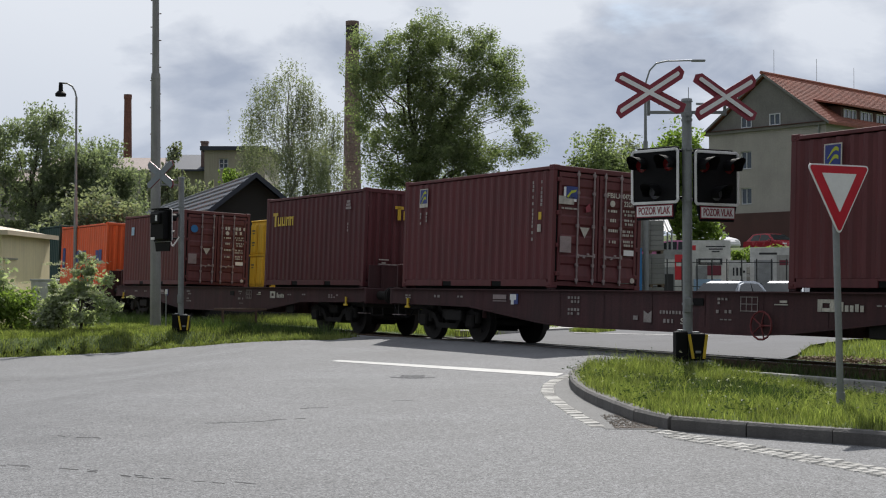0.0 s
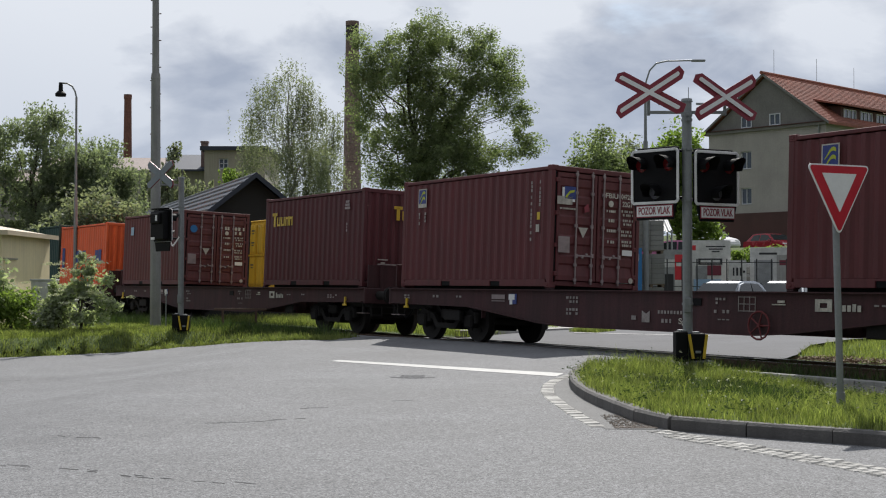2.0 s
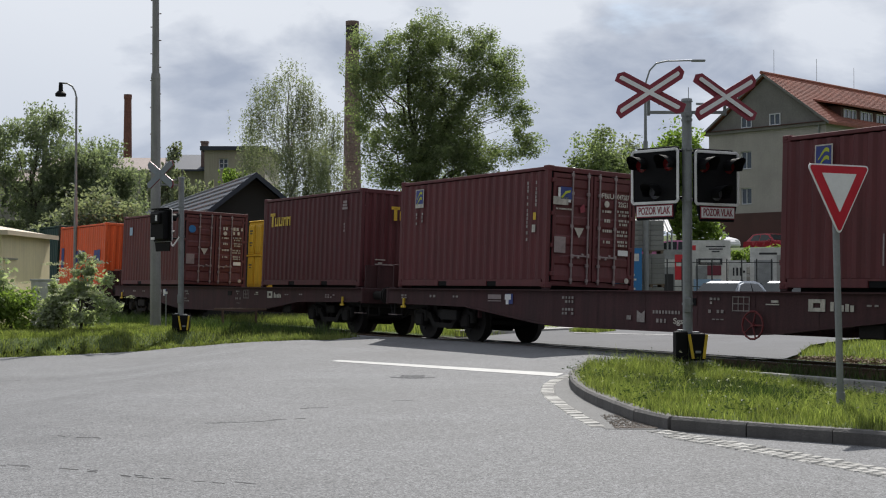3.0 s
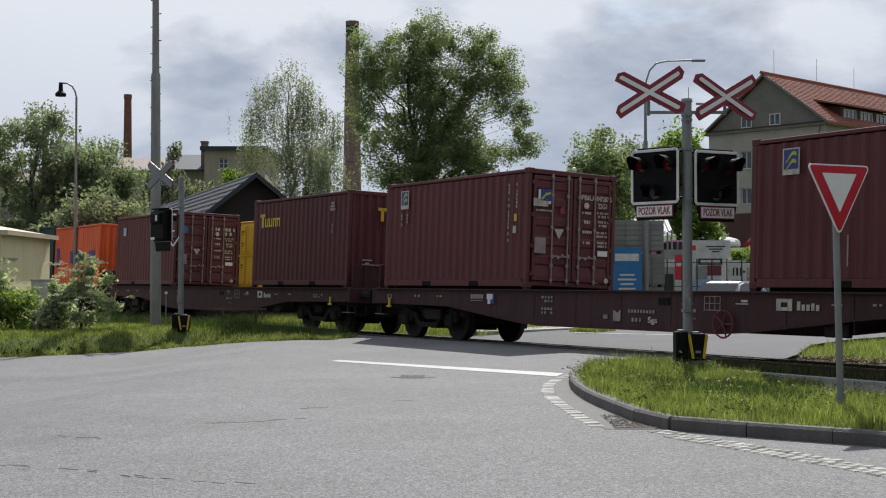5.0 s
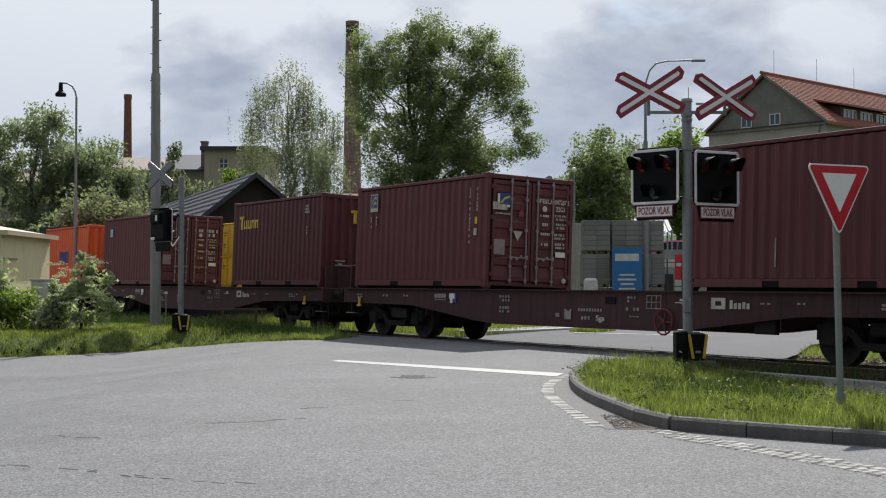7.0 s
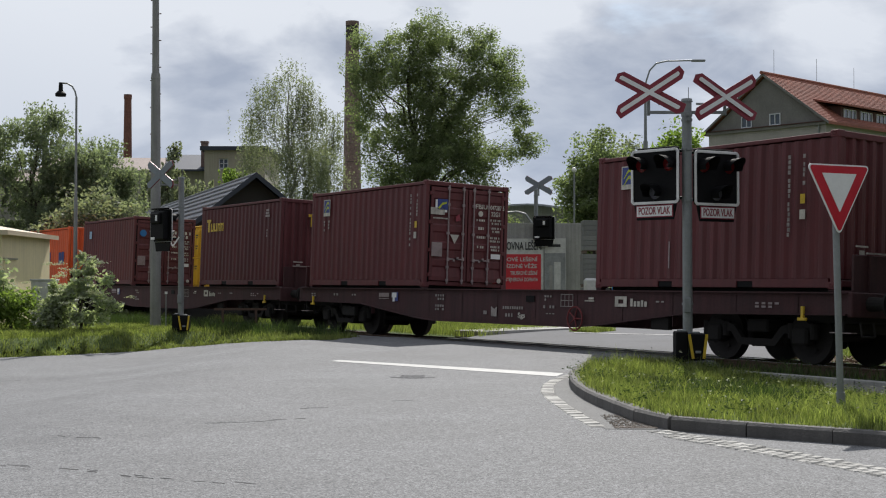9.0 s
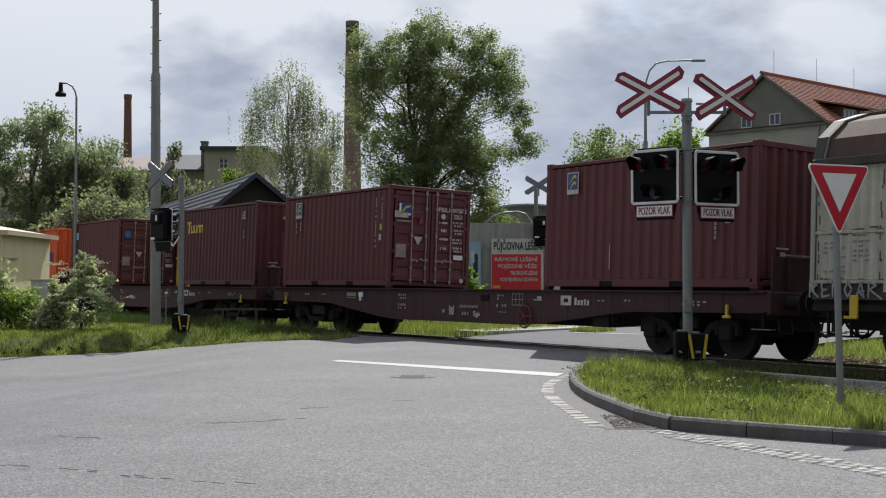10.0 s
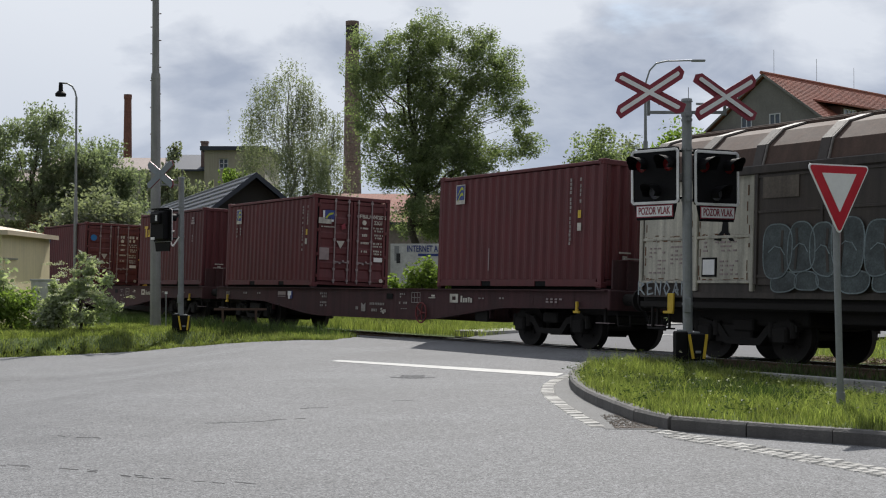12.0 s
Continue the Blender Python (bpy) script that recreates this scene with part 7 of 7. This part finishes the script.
    for x in (-0.7, 0.7):
        for y in (0.1, 1.2):
            part("post", rod(B(), (x, y, 0), (x, y, 3.78 + 0.3 * y), 0.04, seg=8), M["galv"], t)
    car("silver hatchback with the sun glinting on its roof", M["silver"], pose(10.1, 46.6, -0.05, 0, 0, -128))
    car("second silver hatchback parked in the yard", M["silver"], pose(12.7, 48.5, -0.05, 0, 0, -118))
    car("dark red car parked on the raised terrace", M["redcar"], pose(22.8, 91, 3.24, 0, 0, -62))
    car("white car parked on the raised terrace", M["whitecar"], pose(17.0, 84, 3.24, 0, 0, -60))
    car("pink and white car parked behind the yard", M["pinkcar"], pose(12.3, 70, terrain(12.3, 70), 0, 0, 160))


build_yard()

# ------------------------------------------------------------------ trees, bushes, grass
M.update(
    # leaf, leafdark and leafbirch hold extra blue-grey that paints the haze over the trees
    leaf=leaf_mat("leaf_green", (0.14, 0.173, 0.105), (0.245, 0.28, 0.175), 0.58),
    leafdark=leaf_mat("leaf_dark", (0.15, 0.18, 0.14), (0.26, 0.29, 0.225), 0.58),
    leafbirch=leaf_mat("leaf_birch", (0.16, 0.178, 0.145), (0.29, 0.305, 0.245), 0.50),
    leafbright=leaf_mat("leaf_bright", (0.12, 0.175, 0.045), (0.21, 0.275, 0.085), 0.56),
    leafelder=leaf_mat("leaf_elder", (0.25, 0.29, 0.215), (0.43, 0.46, 0.36), 0.5),
    flower=leaf_mat("elder_flower", (0.50, 0.50, 0.40), (0.66, 0.66, 0.55), 0.3),
    grass=leaf_mat("grass_blade", (0.088, 0.122, 0.035), (0.30, 0.325, 0.118), 0.42, 2.2, 0.5, 1.5),
    weed=leaf_mat("weed_leaf", (0.030, 0.055, 0.018), (0.085, 0.12, 0.04), 0.30, 1.7, 0.6, 1.4),
    litter=mat("dead_stalks", (0.22, 0.16, 0.11), 0.95, var=0.35, scale=8),
    bark=mat("bark", (0.085, 0.07, 0.055), 0.95, var=0.35, scale=3, bump=0.8, bscale=15),
    birchbark=mat("birch_bark", (0.40, 0.38, 0.35), 0.85, var=0.35, scale=5, bump=0.4, bscale=12),
)


def leaves_mesh(name, P, size, material, rng, droop=0.0, long=1.5):
    """Leaves as folded diamonds at the points P."""
    n = len(P)
    s = size * rng.uniform(0.6, 1.35, n)[:, None]
    d = rng.normal(size=(n, 3))
    d[:, 2] = d[:, 2] * 0.6 - droop
    d /= np.linalg.norm(d, axis=1)[:, None]
    u = rng.normal(size=(n, 3))
    u -= (u * d).sum(1)[:, None] * d
    u /= np.linalg.norm(u, axis=1)[:, None]
    k = np.cross(d, u)
    V = np.stack([P - d * s * long * .5, P + u * s * .42 + k * s * .08, P + d * s * long * .5, P - u * s * .42 + k * s * .08], 1).reshape(-1, 3)
    me = bpy.data.meshes.new(name)
    me.vertices.add(4 * n); me.loops.add(4 * n); me.polygons.add(n)
    me.vertices.foreach_set("co", V.astype(np.float32).ravel())
    me.loops.foreach_set("vertex_index", np.arange(4 * n, dtype=np.int32))
    me.polygons.foreach_set("loop_start", np.arange(0, 4 * n, 4, dtype=np.int32))
    me.polygons.foreach_set("loop_total", np.full(n, 4, dtype=np.int32))
    me.materials.append(material)
    me.update(calc_edges=True)
    me.validate()
    return me


def limb(bm, a, b, r0, r1, rng, bend=0.12, n=5):
    a, b = Vector(a), Vector(b)
    pts = [a + (b - a) * (i / n) + Vector(rng.normal(size=3)) * (bend * (b - a).length * 0.25 * (0 < i < n)) for i in range(n + 1)]
    for i in range(n):
        rod(bm, pts[i], pts[i + 1], r0 + (r1 - r0) * i / n, r0 + (r1 - r0) * (i + 1) / n, seg=7, caps=False)
    return pts


def tree(label, x, y, z, lobes, trunk_r, material, count, leaf, seed, bark="bark", hang=0.0, clump=0.55, category="tree", fork=0.3, name="tree", dense=200):
    """A tree whose crown fills lobes (dx, dz, rx, rz, ry): limbs reach to clumps in the lobes, leaves gather round the clumps."""
    rng = np.random.default_rng(seed)
    t = thing(name, label, category, pose(x, y, z))
    top = max(l[1] + l[3] * 0.7 for l in lobes)
    low = min(l[1] - l[3] for l in lobes)
    bm = B()
    spine = limb(bm, (0, 0, -0.1), (float(lobes[0][0]) * 0.4, 0, top * 0.9), trunk_r, trunk_r * 0.15, rng, 0.05, 9)
    C, P = [], []
    vol = np.array([l[2] * l[3] * l[4] for l in lobes]) ** 0.75
    share = vol / vol.sum()
    for l, sh in zip(lobes, share):
        dx, dz, rx, rz, ry = l
        k = max(6, int(sh * dense))
        base = spine[min(9, max(2, int(9 * fork + 4 * (dz - low) / max(1, top - low))))]
        main = limb(bm, base, (dx * 0.8, 0, dz), trunk_r * 0.24, trunk_r * 0.07, rng, 0.12, 5)
        for i in range(k):
            v = rng.normal(size=3)
            v /= np.linalg.norm(v)
            r = rng.uniform(0.12, 1.04) ** 0.6
            c = np.array([dx + v[0] * rx * r, v[1] * ry * r, dz + v[2] * rz * r])
            if i % 4 == 0:
                limb(bm, main[int(rng.integers(2, 6))], tuple(float(q) for q in c), trunk_r * 0.07, trunk_r * 0.015, rng, 0.12, 3)
            m = max(20, int(count * sh / k))
            cs = clump * rng.uniform(0.6, 1.35)
            q = rng.normal(size=(m, 3))
            q *= np.minimum(1, 1.95 / np.linalg.norm(q, axis=1))[:, None] * cs * rng.uniform(0.35, 0.85, 3)
            if hang:
                strand = rng.integers(0, max(3, m // 14), m)
                off = rng.normal(size=(strand.max() + 1, 2)) * cs * 0.6
                q = np.column_stack([off[strand] + rng.normal(size=(m, 2)) * 0.035, -rng.random(m) * hang * rng.uniform(0.5, 1.2) + 0.2])
            P.append(c + q)
    part("trunk", bm, M[bark], t)
    P = np.concatenate(P)
    part("crown", leaves_mesh("crown", P, leaf, material, rng, droop=0.9 if hang else 0.25), None, t)
    return t


def bush(label, x, y, k, lobes, trunk_r, material, count, leaf, seed, clump, fork=0.3):
    """A bush on the verge bank, its lobes drawn to the scale k."""
    return tree(label, x * k, y * k, verge_z(x * k, y * k) - 0.02, [tuple(q * k for q in l) for l in lobes], trunk_r * k, material, count, leaf * k, seed, category="bush", dense=60, clump=clump * k, fork=fork, name="bush")


def build_trees():
    # lobes: dx, dz, rx, rz, ry
    tree("large spreading tree with a tall airy green crown", -1.2, 62, 0, [(-0.5, 12.45, 1.13, 1.3, 1.3), (-2.6, 12.1, 0.98, 1.2, 1.1), (-2.6, 10.5, 0.98, 1.2, 1.2), (0.85, 12.7, 1.23, 1.45, 1.4), (2.75, 12.3, 1.18, 1.25, 1.3), (4, 11.6, 0.88, 1, 1), (-1, 11, 1.58, 1.4, 1.7), (1.3, 10.7, 1.78, 1.5, 1.9), (3.5, 10.5, 1.43, 1.2, 1.5), (4.65, 9.2, 0.75, 0.85, 0.9),
         (-2.1, 8.5, 1, 1.2, 1.3), (0, 8.2, 1.7, 1.3, 1.9), (2.2, 8.3, 1.4, 1.2, 1.7), (4.9, 7.8, 0.95, 0.7, 0.9), (3.8, 7.5, 0.8, 0.5, 1), (-1.8, 6.6, 1, 1, 1.2), (0.5, 6.3, 1.9, 1, 1.8), (2.7, 6.7, 1.2, 0.8, 1.3), (0.4, 4.5, 2, 1.2, 1.7), (0.9, 7.2, 2.2, 1.2, 1.6), (1.0, 9.2, 2.2, 1.2, 1.6), (2.7, 5.5, 1.5, 0.9, 1.3), (3.3, 4.3, 1.4, 0.9, 1.2), (1.5, 3.9, 1.5, 1.0, 1.3)], 0.24, M["leaf"], 138000, 0.075, 11, clump=0.41, dense=780)
    tree("slender drooping birch with pale leaves", -8.1, 70, 0, [(-0.3, 12.7, 0.5, 0.7, 0.6), (-1.2, 11.8, 0.8, 0.9, 0.8), (0.6, 11.9, 0.7, 0.9, 0.8), (-1.95, 10.2, 0.85, 1.1, 0.9), (-0.15, 10.4, 1.2, 1.2, 1.1), (1.35, 10.2, 0.9, 1.1, 0.9), (-2.1, 8.4, 0.8, 1.2, 0.9), (-0.3, 8.3, 1.3, 1.3, 1.2), (1.4, 8.1, 1.0, 1.2, 1.0), (0.1, 6.0, 2.0, 1.5, 1.3)], 0.16, M["leafbirch"], 36000, 0.066, 12, "birchbark", 1.7, 0.42, dense=320)
    tree("pale drooping birch beside the chimney", -6.6, 72, 0, [(0.5, 9.9, 0.6, 0.9, 0.7), (-0.3, 8.4, 0.9, 1.4, 0.9), (0.5, 6.9, 0.9, 1.5, 0.9), (-0.7, 5.8, 1.0, 1.6, 1.0), (0.3, 4.6, 1.2, 1.4, 1.0)], 0.13, M["leafbirch"], 19000, 0.072, 13, "birchbark", 1.8, 0.45)
    tree("dark drooping birch at the roadside", -20.6, 66, 0, [(0.3, 9.1, 1.4, 1.6, 1.3), (-1.4, 8.3, 1.5, 1.7, 1.4), (1.9, 7.6, 1.4, 1.7, 1.3), (3.0, 6.6, 1.2, 1.6, 1.2), (-2.6, 7.0, 1.2, 1.6, 1.2), (0.2, 5.6, 2.2, 1.8, 1.6), (-1.2, 3.6, 2.0, 1.8, 1.6), (1.6, 3.8, 1.8, 1.8, 1.6)], 0.2, M["leafdark"], 66000, 0.092, 14, "bark", 1.1, 0.6)
    tree("dark bushy birch beside the street lamp", -17.6, 68, 0, [(-0.2, 7.4, 1.3, 1.6, 1.2), (1.0, 6.0, 1.2, 1.6, 1.2), (-0.9, 5.6, 1.4, 1.5, 1.2), (0.4, 3.6, 2.0, 1.8, 1.4)], 0.17, M["leafdark"], 32000, 0.092, 15, "bark", 1.0, 0.55)
    tree("dark tree behind the kiosk", -24.5, 64, 0, [(0, 7.2, 1.8, 1.8, 1.6), (1.6, 6.0, 1.5, 1.6, 1.4), (-1.4, 5.4, 1.6, 1.6, 1.4), (0.4, 3.6, 2.4, 1.8, 1.6)], 0.22, M["leafdark"], 16000, 0.15, 16, "bark", 0.9, 0.6)
    tree("flowering elder behind the orange container", -16.2, 60, 0, [(0, 4.3, 1.3, 1.2, 1.0), (-1.3, 3.3, 1.2, 1.3, 1.0), (1.4, 3.2, 1.4, 1.4, 1.0), (1.5, 4.3, 0.8, 0.9, 0.7)], 0.1, M["leafbirch"], 9000, 0.13, 17, category="shrub", name="shrub")
    tree("round dense green lime tree", 7.7, 66, 0, [(0, 7.6, 1.3, 1.3, 1.3), (-0.9, 6.4, 1.2, 1.3, 1.2), (1.0, 6.5, 1.2, 1.3, 1.2), (0.1, 5.0, 1.9, 1.5, 1.5), (-0.4, 3.4, 1.6, 1.2, 1.4)], 0.2, M["leaf"], 26000, 0.115, 18, clump=0.5)
    tree("light feathery tree behind the lamp", 10.6, 78, 0, [(0, 8.6, 1.4, 1.2, 1.0), (1.0, 7.0, 1.5, 1.4, 1.0), (-0.4, 5.6, 1.5, 1.6, 1.0)], 0.13, M["leafbirch"], 6000, 0.15, 19, clump=0.6)
    tree("bright green maple beside the house", 13.2, 74, 1.5, [(0.0, 7.2, 1.3, 1.2, 1.2), (-1.0, 5.9, 1.2, 1.2, 1.2), (0.9, 5.4, 1.1, 1.3, 1.2), (0.1, 3.9, 1.8, 1.3, 1.3), (1.6, 2.8, 1.0, 0.7, 1.0)], 0.17, M["leafbright"], 13000, 0.17, 20, clump=0.55)
    tree("dim tree in front of the factory", -18.6, 88, 0, [(0, 7.9, 1.7, 1.7, 1.3), (1.8, 6.6, 1.5, 1.8, 1.3), (-1.0, 5.4, 1.8, 2.0, 1.4), (0.6, 10.2, 0.5, 0.9, 0.4)], 0.17, M["leafbirch"], 11000, 0.17, 21, "bark", 0.9, 0.5)
    tree("dim greenery before the cream factory", -14.6, 92, 0, [(0, 8.0, 1.2, 1.7, 1.0), (1.2, 6.4, 1.4, 1.8, 1.0), (-0.9, 5.6, 1.2, 1.8, 1.0)], 0.14, M["leafbright"], 7000, 0.17, 22, "bark", 0.8, 0.5)
    # shrubs and bushes nearer the road
    bush("bright green hedge bush at the kiosk", -11.85, 36.2, 1.0, [(-0.7, 0.75, 0.7, 0.75, 0.6), (0.15, 0.6, 0.6, 0.6, 0.6), (-1.5, 1.0, 0.8, 0.8, 0.6)], 0.05, M["leafbright"], 5200, 0.085, 31, 0.26)
    bush("flowering elder bush with pale umbels", -9.95, 36.0, 1.0, [(0.15, 1.80, 0.33, 0.36, 0.3), (-0.45, 1.05, 0.5, 0.42, 0.4), (0.68, 0.75, 0.34, 0.42, 0.3), (0.72, 1.45, 0.12, 0.15, 0.12), (0.1, 1.15, 0.45, 0.35, 0.3), (-0.7, 0.6, 0.3, 0.3, 0.3), (0.1, 0.45, 0.6, 0.22, 0.3)], 0.05, M["leafelder"], 3000, 0.095, 32, 0.19, 0.0)
    bush("young elder bush before the kiosk door", -12.75, 36.9, 1.0, [(0.0, 1.55, 0.4, 0.5, 0.4), (0.2, 0.9, 0.6, 0.5, 0.4)], 0.04, M["leafelder"], 2200, 0.10, 33, 0.24)
    bush("pale elder bush by the cabinets", -10.6, 36.3, 1.0, [(0.0, 0.6, 0.4, 0.4, 0.4), (-0.2, 0.4, 0.4, 0.35, 0.4)], 0.04, M["leafelder"], 900, 0.10, 34, 0.24)
    for k, (bx, by, zs) in enumerate(((-9.9, 35.6, (0.7, 1.95, 0.9)), (-10.9, 36.2, (0.5, 1.4, 0.6)))):
        rng = np.random.default_rng(40 + k)
        n = 26 if k == 0 else 10
        P = []
        for i in range(n):
            c = np.array([bx + rng.normal() * zs[2] * 0.55, by - rng.random() * 0.3, 0])
            c[2] = zs[0] + (zs[1] - zs[0]) * rng.random()
            P.append(c + rng.normal(size=(45, 3)) * np.array([0.07, 0.05, 0.02]))
        me = leaves_mesh("elder_umbels", np.concatenate(P), 0.03, M["flower"], rng)
        tagged(new("elder_umbels", me), "pale flower heads on the elder bush", "flowers", kind="stuff")
    tree("bright bush below the internet banner", -0.80, 46.4, -0.1, [(0.17, 1.2, 0.8, 0.78, 0.5), (-0.77, 0.95, 0.62, 0.78, 0.5), (0.34, 1.8, 0.4, 0.5, 0.34)], 0.05, M["leafbright"], 5200, 0.095, 35, category="bush", dense=60, clump=0.3, name="bush")
    tree("bright bush beside the yard wall", 0.90, 46.6, -0.1, [(0.0, 0.9, 0.6, 0.8, 0.5), (-0.3, 1.6, 0.4, 0.5, 0.4)], 0.05, M["leafbright"], 2600, 0.12, 36, category="bush", dense=60, clump=0.28, name="bush")
    tree("yellow-green bush on the terrace edge", 15.2, 62, 2.0, [(0.0, 0.5, 1.6, 0.5, 0.7), (1.8, 0.4, 1.2, 0.45, 0.7), (3.4, 0.4, 1.2, 0.4, 0.7)], 0.04, M["leafbright"], 5000, 0.13, 37, category="bush", dense=60, clump=0.3, name="bush")


def blades(label, P, h0, h1, wide, material, seed, name="grass", lean=0.35):
    """Grass: bent blades of two triangles each at the points P."""
    rng = np.random.default_rng(seed)
    n = len(P)
    h = rng.uniform(h0, h1, n) * np.array([1 + 0.55 * noise.noise((float(p[0]) * 1.6, float(p[1]) * 1.6, seed)) for p in P])
    a = rng.uniform(0, math.tau, n)
    s = np.stack([np.cos(a), np.sin(a), np.zeros(n)], 1) * (wide * rng.uniform(.6, 1.3, n))[:, None]
    l = rng.normal(size=(n, 3)) * lean
    l[:, 2] = 0
    up = np.zeros((n, 3)); up[:, 2] = 1
    mid = P + (up + l * 0.35) * (h * 0.55)[:, None]
    tip = P + (up * 0.95 + l) * h[:, None]
    V = np.stack([P - s, P + s, mid + s * .7, mid - s * .7, tip], 1).reshape(-1, 3)
    i = np.arange(n) * 5
    loops = np.stack([i, i + 1, i + 2, i + 3, i + 3, i + 2, i + 4], 1).ravel()
    me = bpy.data.meshes.new(name)
    me.vertices.add(5 * n); me.loops.add(7 * n); me.polygons.add(2 * n)
    me.vertices.foreach_set("co", V.astype(np.float32).ravel())
    me.loops.foreach_set("vertex_index", loops.astype(np.int32))
    st = np.stack([np.arange(n) * 7, np.arange(n) * 7 + 4], 1).ravel()
    me.polygons.foreach_set("loop_start", st.astype(np.int32))
    me.polygons.foreach_set("loop_total", np.tile([4, 3], n).astype(np.int32))
    me.materials.append(material)
    me.update(calc_edges=True)
    me.validate()
    return tagged(new(name, me), label, "grass", kind="stuff")


def scatter(poly, n, z, seed, patchy=0.0, box4=None):
    """n points inside a polygon, thinner where a coarse pattern is low."""
    rng = np.random.default_rng(seed)
    q = np.array(poly)
    x0, y0, x1, y1 = box4 or (*q.min(0), *q.max(0))
    out = []
    while len(out) < n:
        x, y = rng.uniform(x0, x1), rng.uniform(y0, y1)
        if not inside(x, y, poly):
            continue
        if poly is ISLAND:               # bare along the track edging and on the path
            s, v = to_track(x, y)
            if v < 2.5 + 0.2 * noise.noise((x * 2, y * 2, 3)) or (s > 6.3 and v < 3.35 + 0.3 * noise.noise((x, y, 5))):
                continue
        if patchy and rng.random() < patchy * (0.5 + 0.5 * noise.noise((x * 0.9, y * 0.9, seed))):
            continue
        out.append((x, y, terrain(x, y) if z is None else z(x, y) if callable(z) else z))
    return np.array(out)


def litter():
    """Dead stalks and bark between the far rail and the grass."""
    rng = random.Random(21)
    bm = B()
    for i in range(1700):
        p = on_track(2.2 + 12 * rng.random() ** 1.4, -1.3 - 1.3 * rng.random(), -0.07 + 0.05 * rng.random())
        bmesh.ops.create_cube(bm, size=1, matrix=Matrix.Translation(p) @ pose(0, 0, 0, rng.uniform(-25, 25), rng.uniform(-25, 25), rng.uniform(0, 180)) @ Matrix.Diagonal((rng.uniform(.03, .16), rng.uniform(.006, .022), 0.01, 1)))
    tagged(part("plant_litter", bm, M["litter"]), "brown dead stalks and bark beside the rail", "litter", kind="stuff")


def build_grass():
    B4 = (1.6, 11.0, 8.0, 22.5)
    blades("sunlit long grass on the kerbed island", scatter(ISLAND, 60000, island_z, 1, 0.4, B4), 0.03, 0.15, 0.0046, M["grass"], 1)
    blades("tall grass stalks on the island", scatter(ISLAND, 2200, island_z, 2, 0.9, B4), 0.12, 0.30, 0.0035, M["grass"], 2)
    # a patch of dark weeds that also deepens the grass where the signal's shadow lies
    clump = [(2.4, 15.0), (3.9, 14.2), (4.6, 16.4), (4.2, 18.6), (2.9, 18.2)]
    blades("dark leafy weeds, also standing for the signal's shadow", scatter(clump, 5000, island_z, 3, 0.95), 0.05, 0.19, 0.009, M["weed"], 3, lean=0.35)
    # broad-leaved weeds and small white flowers among the grass
    rng = np.random.default_rng(51)
    C = scatter(ISLAND, 110, island_z, 52, 0.95, B4)
    P = np.concatenate([np.asarray(c)[None, :3] + np.abs(rng.normal(size=(34, 3))) * np.array([0, 0, 0.075]) + rng.normal(size=(34, 3)) * np.array([0.09, 0.09, 0.012]) + np.array([0, 0, 0.05]) for c in C])
    tagged(new("weeds", leaves_mesh("weeds", P, 0.020, M["weed"], rng, long=2.0)), "broad-leaved green weeds among the island grass", "weeds", kind="stuff")
    F = scatter(ISLAND, 60, island_z, 53, 0.6, B4)
    P = np.concatenate([np.asarray(c)[None, :3] + np.array([0, 0, 0.10 + 0.14 * rng.random()]) + rng.normal(size=(5, 3)) * 0.008 for c in F])
    tagged(new("flowers", leaves_mesh("flowers", P, 0.014, M["flower"], rng)), "small white flowers in the island grass", "flowers", kind="stuff")
    B5 = (-15, 24, -2, 41)
    blades("bright grass on the roadside verge", scatter(VERGE, 64000, verge_z, 4, 0.3, B5), 0.05, 0.17, 0.0085, M["grass"], 4)
    # ragged grass hanging over the edge of the asphalt
    rng = np.random.default_rng(61)
    line = np.array([tuple(p)[:2] for p in resample(VERGE_EDGE, 0.02)])
    Q = np.repeat(line, 8, 0)
    Q = Q + rng.normal(size=Q.shape) * 0.07
    Q = np.column_stack([Q, [road_z(*q) for q in Q]])
    blades("ragged grass along the edge of the asphalt", Q, 0.03, 0.12, 0.009, M["grass"], 62, lean=0.7)
    blades("tall weeds along the track", scatter(track_pts((-30, 2.0), (-8.7, 2.0), (-8.7, 3.4), (-30, 4.5)), 9000, verge_z, 5, 0.5), 0.12, 0.42, 0.008, M["weed"], 5)
    blades("weeds beside the rails", scatter(track_pts((2.6, 1.2), (16, 1.2), (16, 2.1), (2.6, 2.1)), 4200, -0.16, 6, 0.9), 0.10, 0.34, 0.006, M["weed"], 6)
    blades("grass beyond the railway", scatter(track_pts((2.1, -1.95), (20, -1.95), (20, -13), (-3.0, -12.0), (-2.0, -8.0), (-0.6, -5.0), (1.2, -2.6)), 42000, None, 7, 0.2), 0.06, 0.20, 0.008, M["grass"], 7)
    blades("tall grass beyond the tracks", scatter(track_pts((-34, -2.0), (-9.4, -2.0), (-12.6, -9), (-30, -9)), 30000, None, 8, 0.2), 0.10, 0.36, 0.009, M["grass"], 8)
    litter()
    blades("small grass patch on the far road edge", scatter(track_pts((-9.6, -5.2), (-8.6, -5.4), (-9.4, -6.8), (-10.5, -6.6)), 2500, -0.03, 10), 0.06, 0.2, 0.009, M["grass"], 10)


build_trees()
build_grass()


motions()
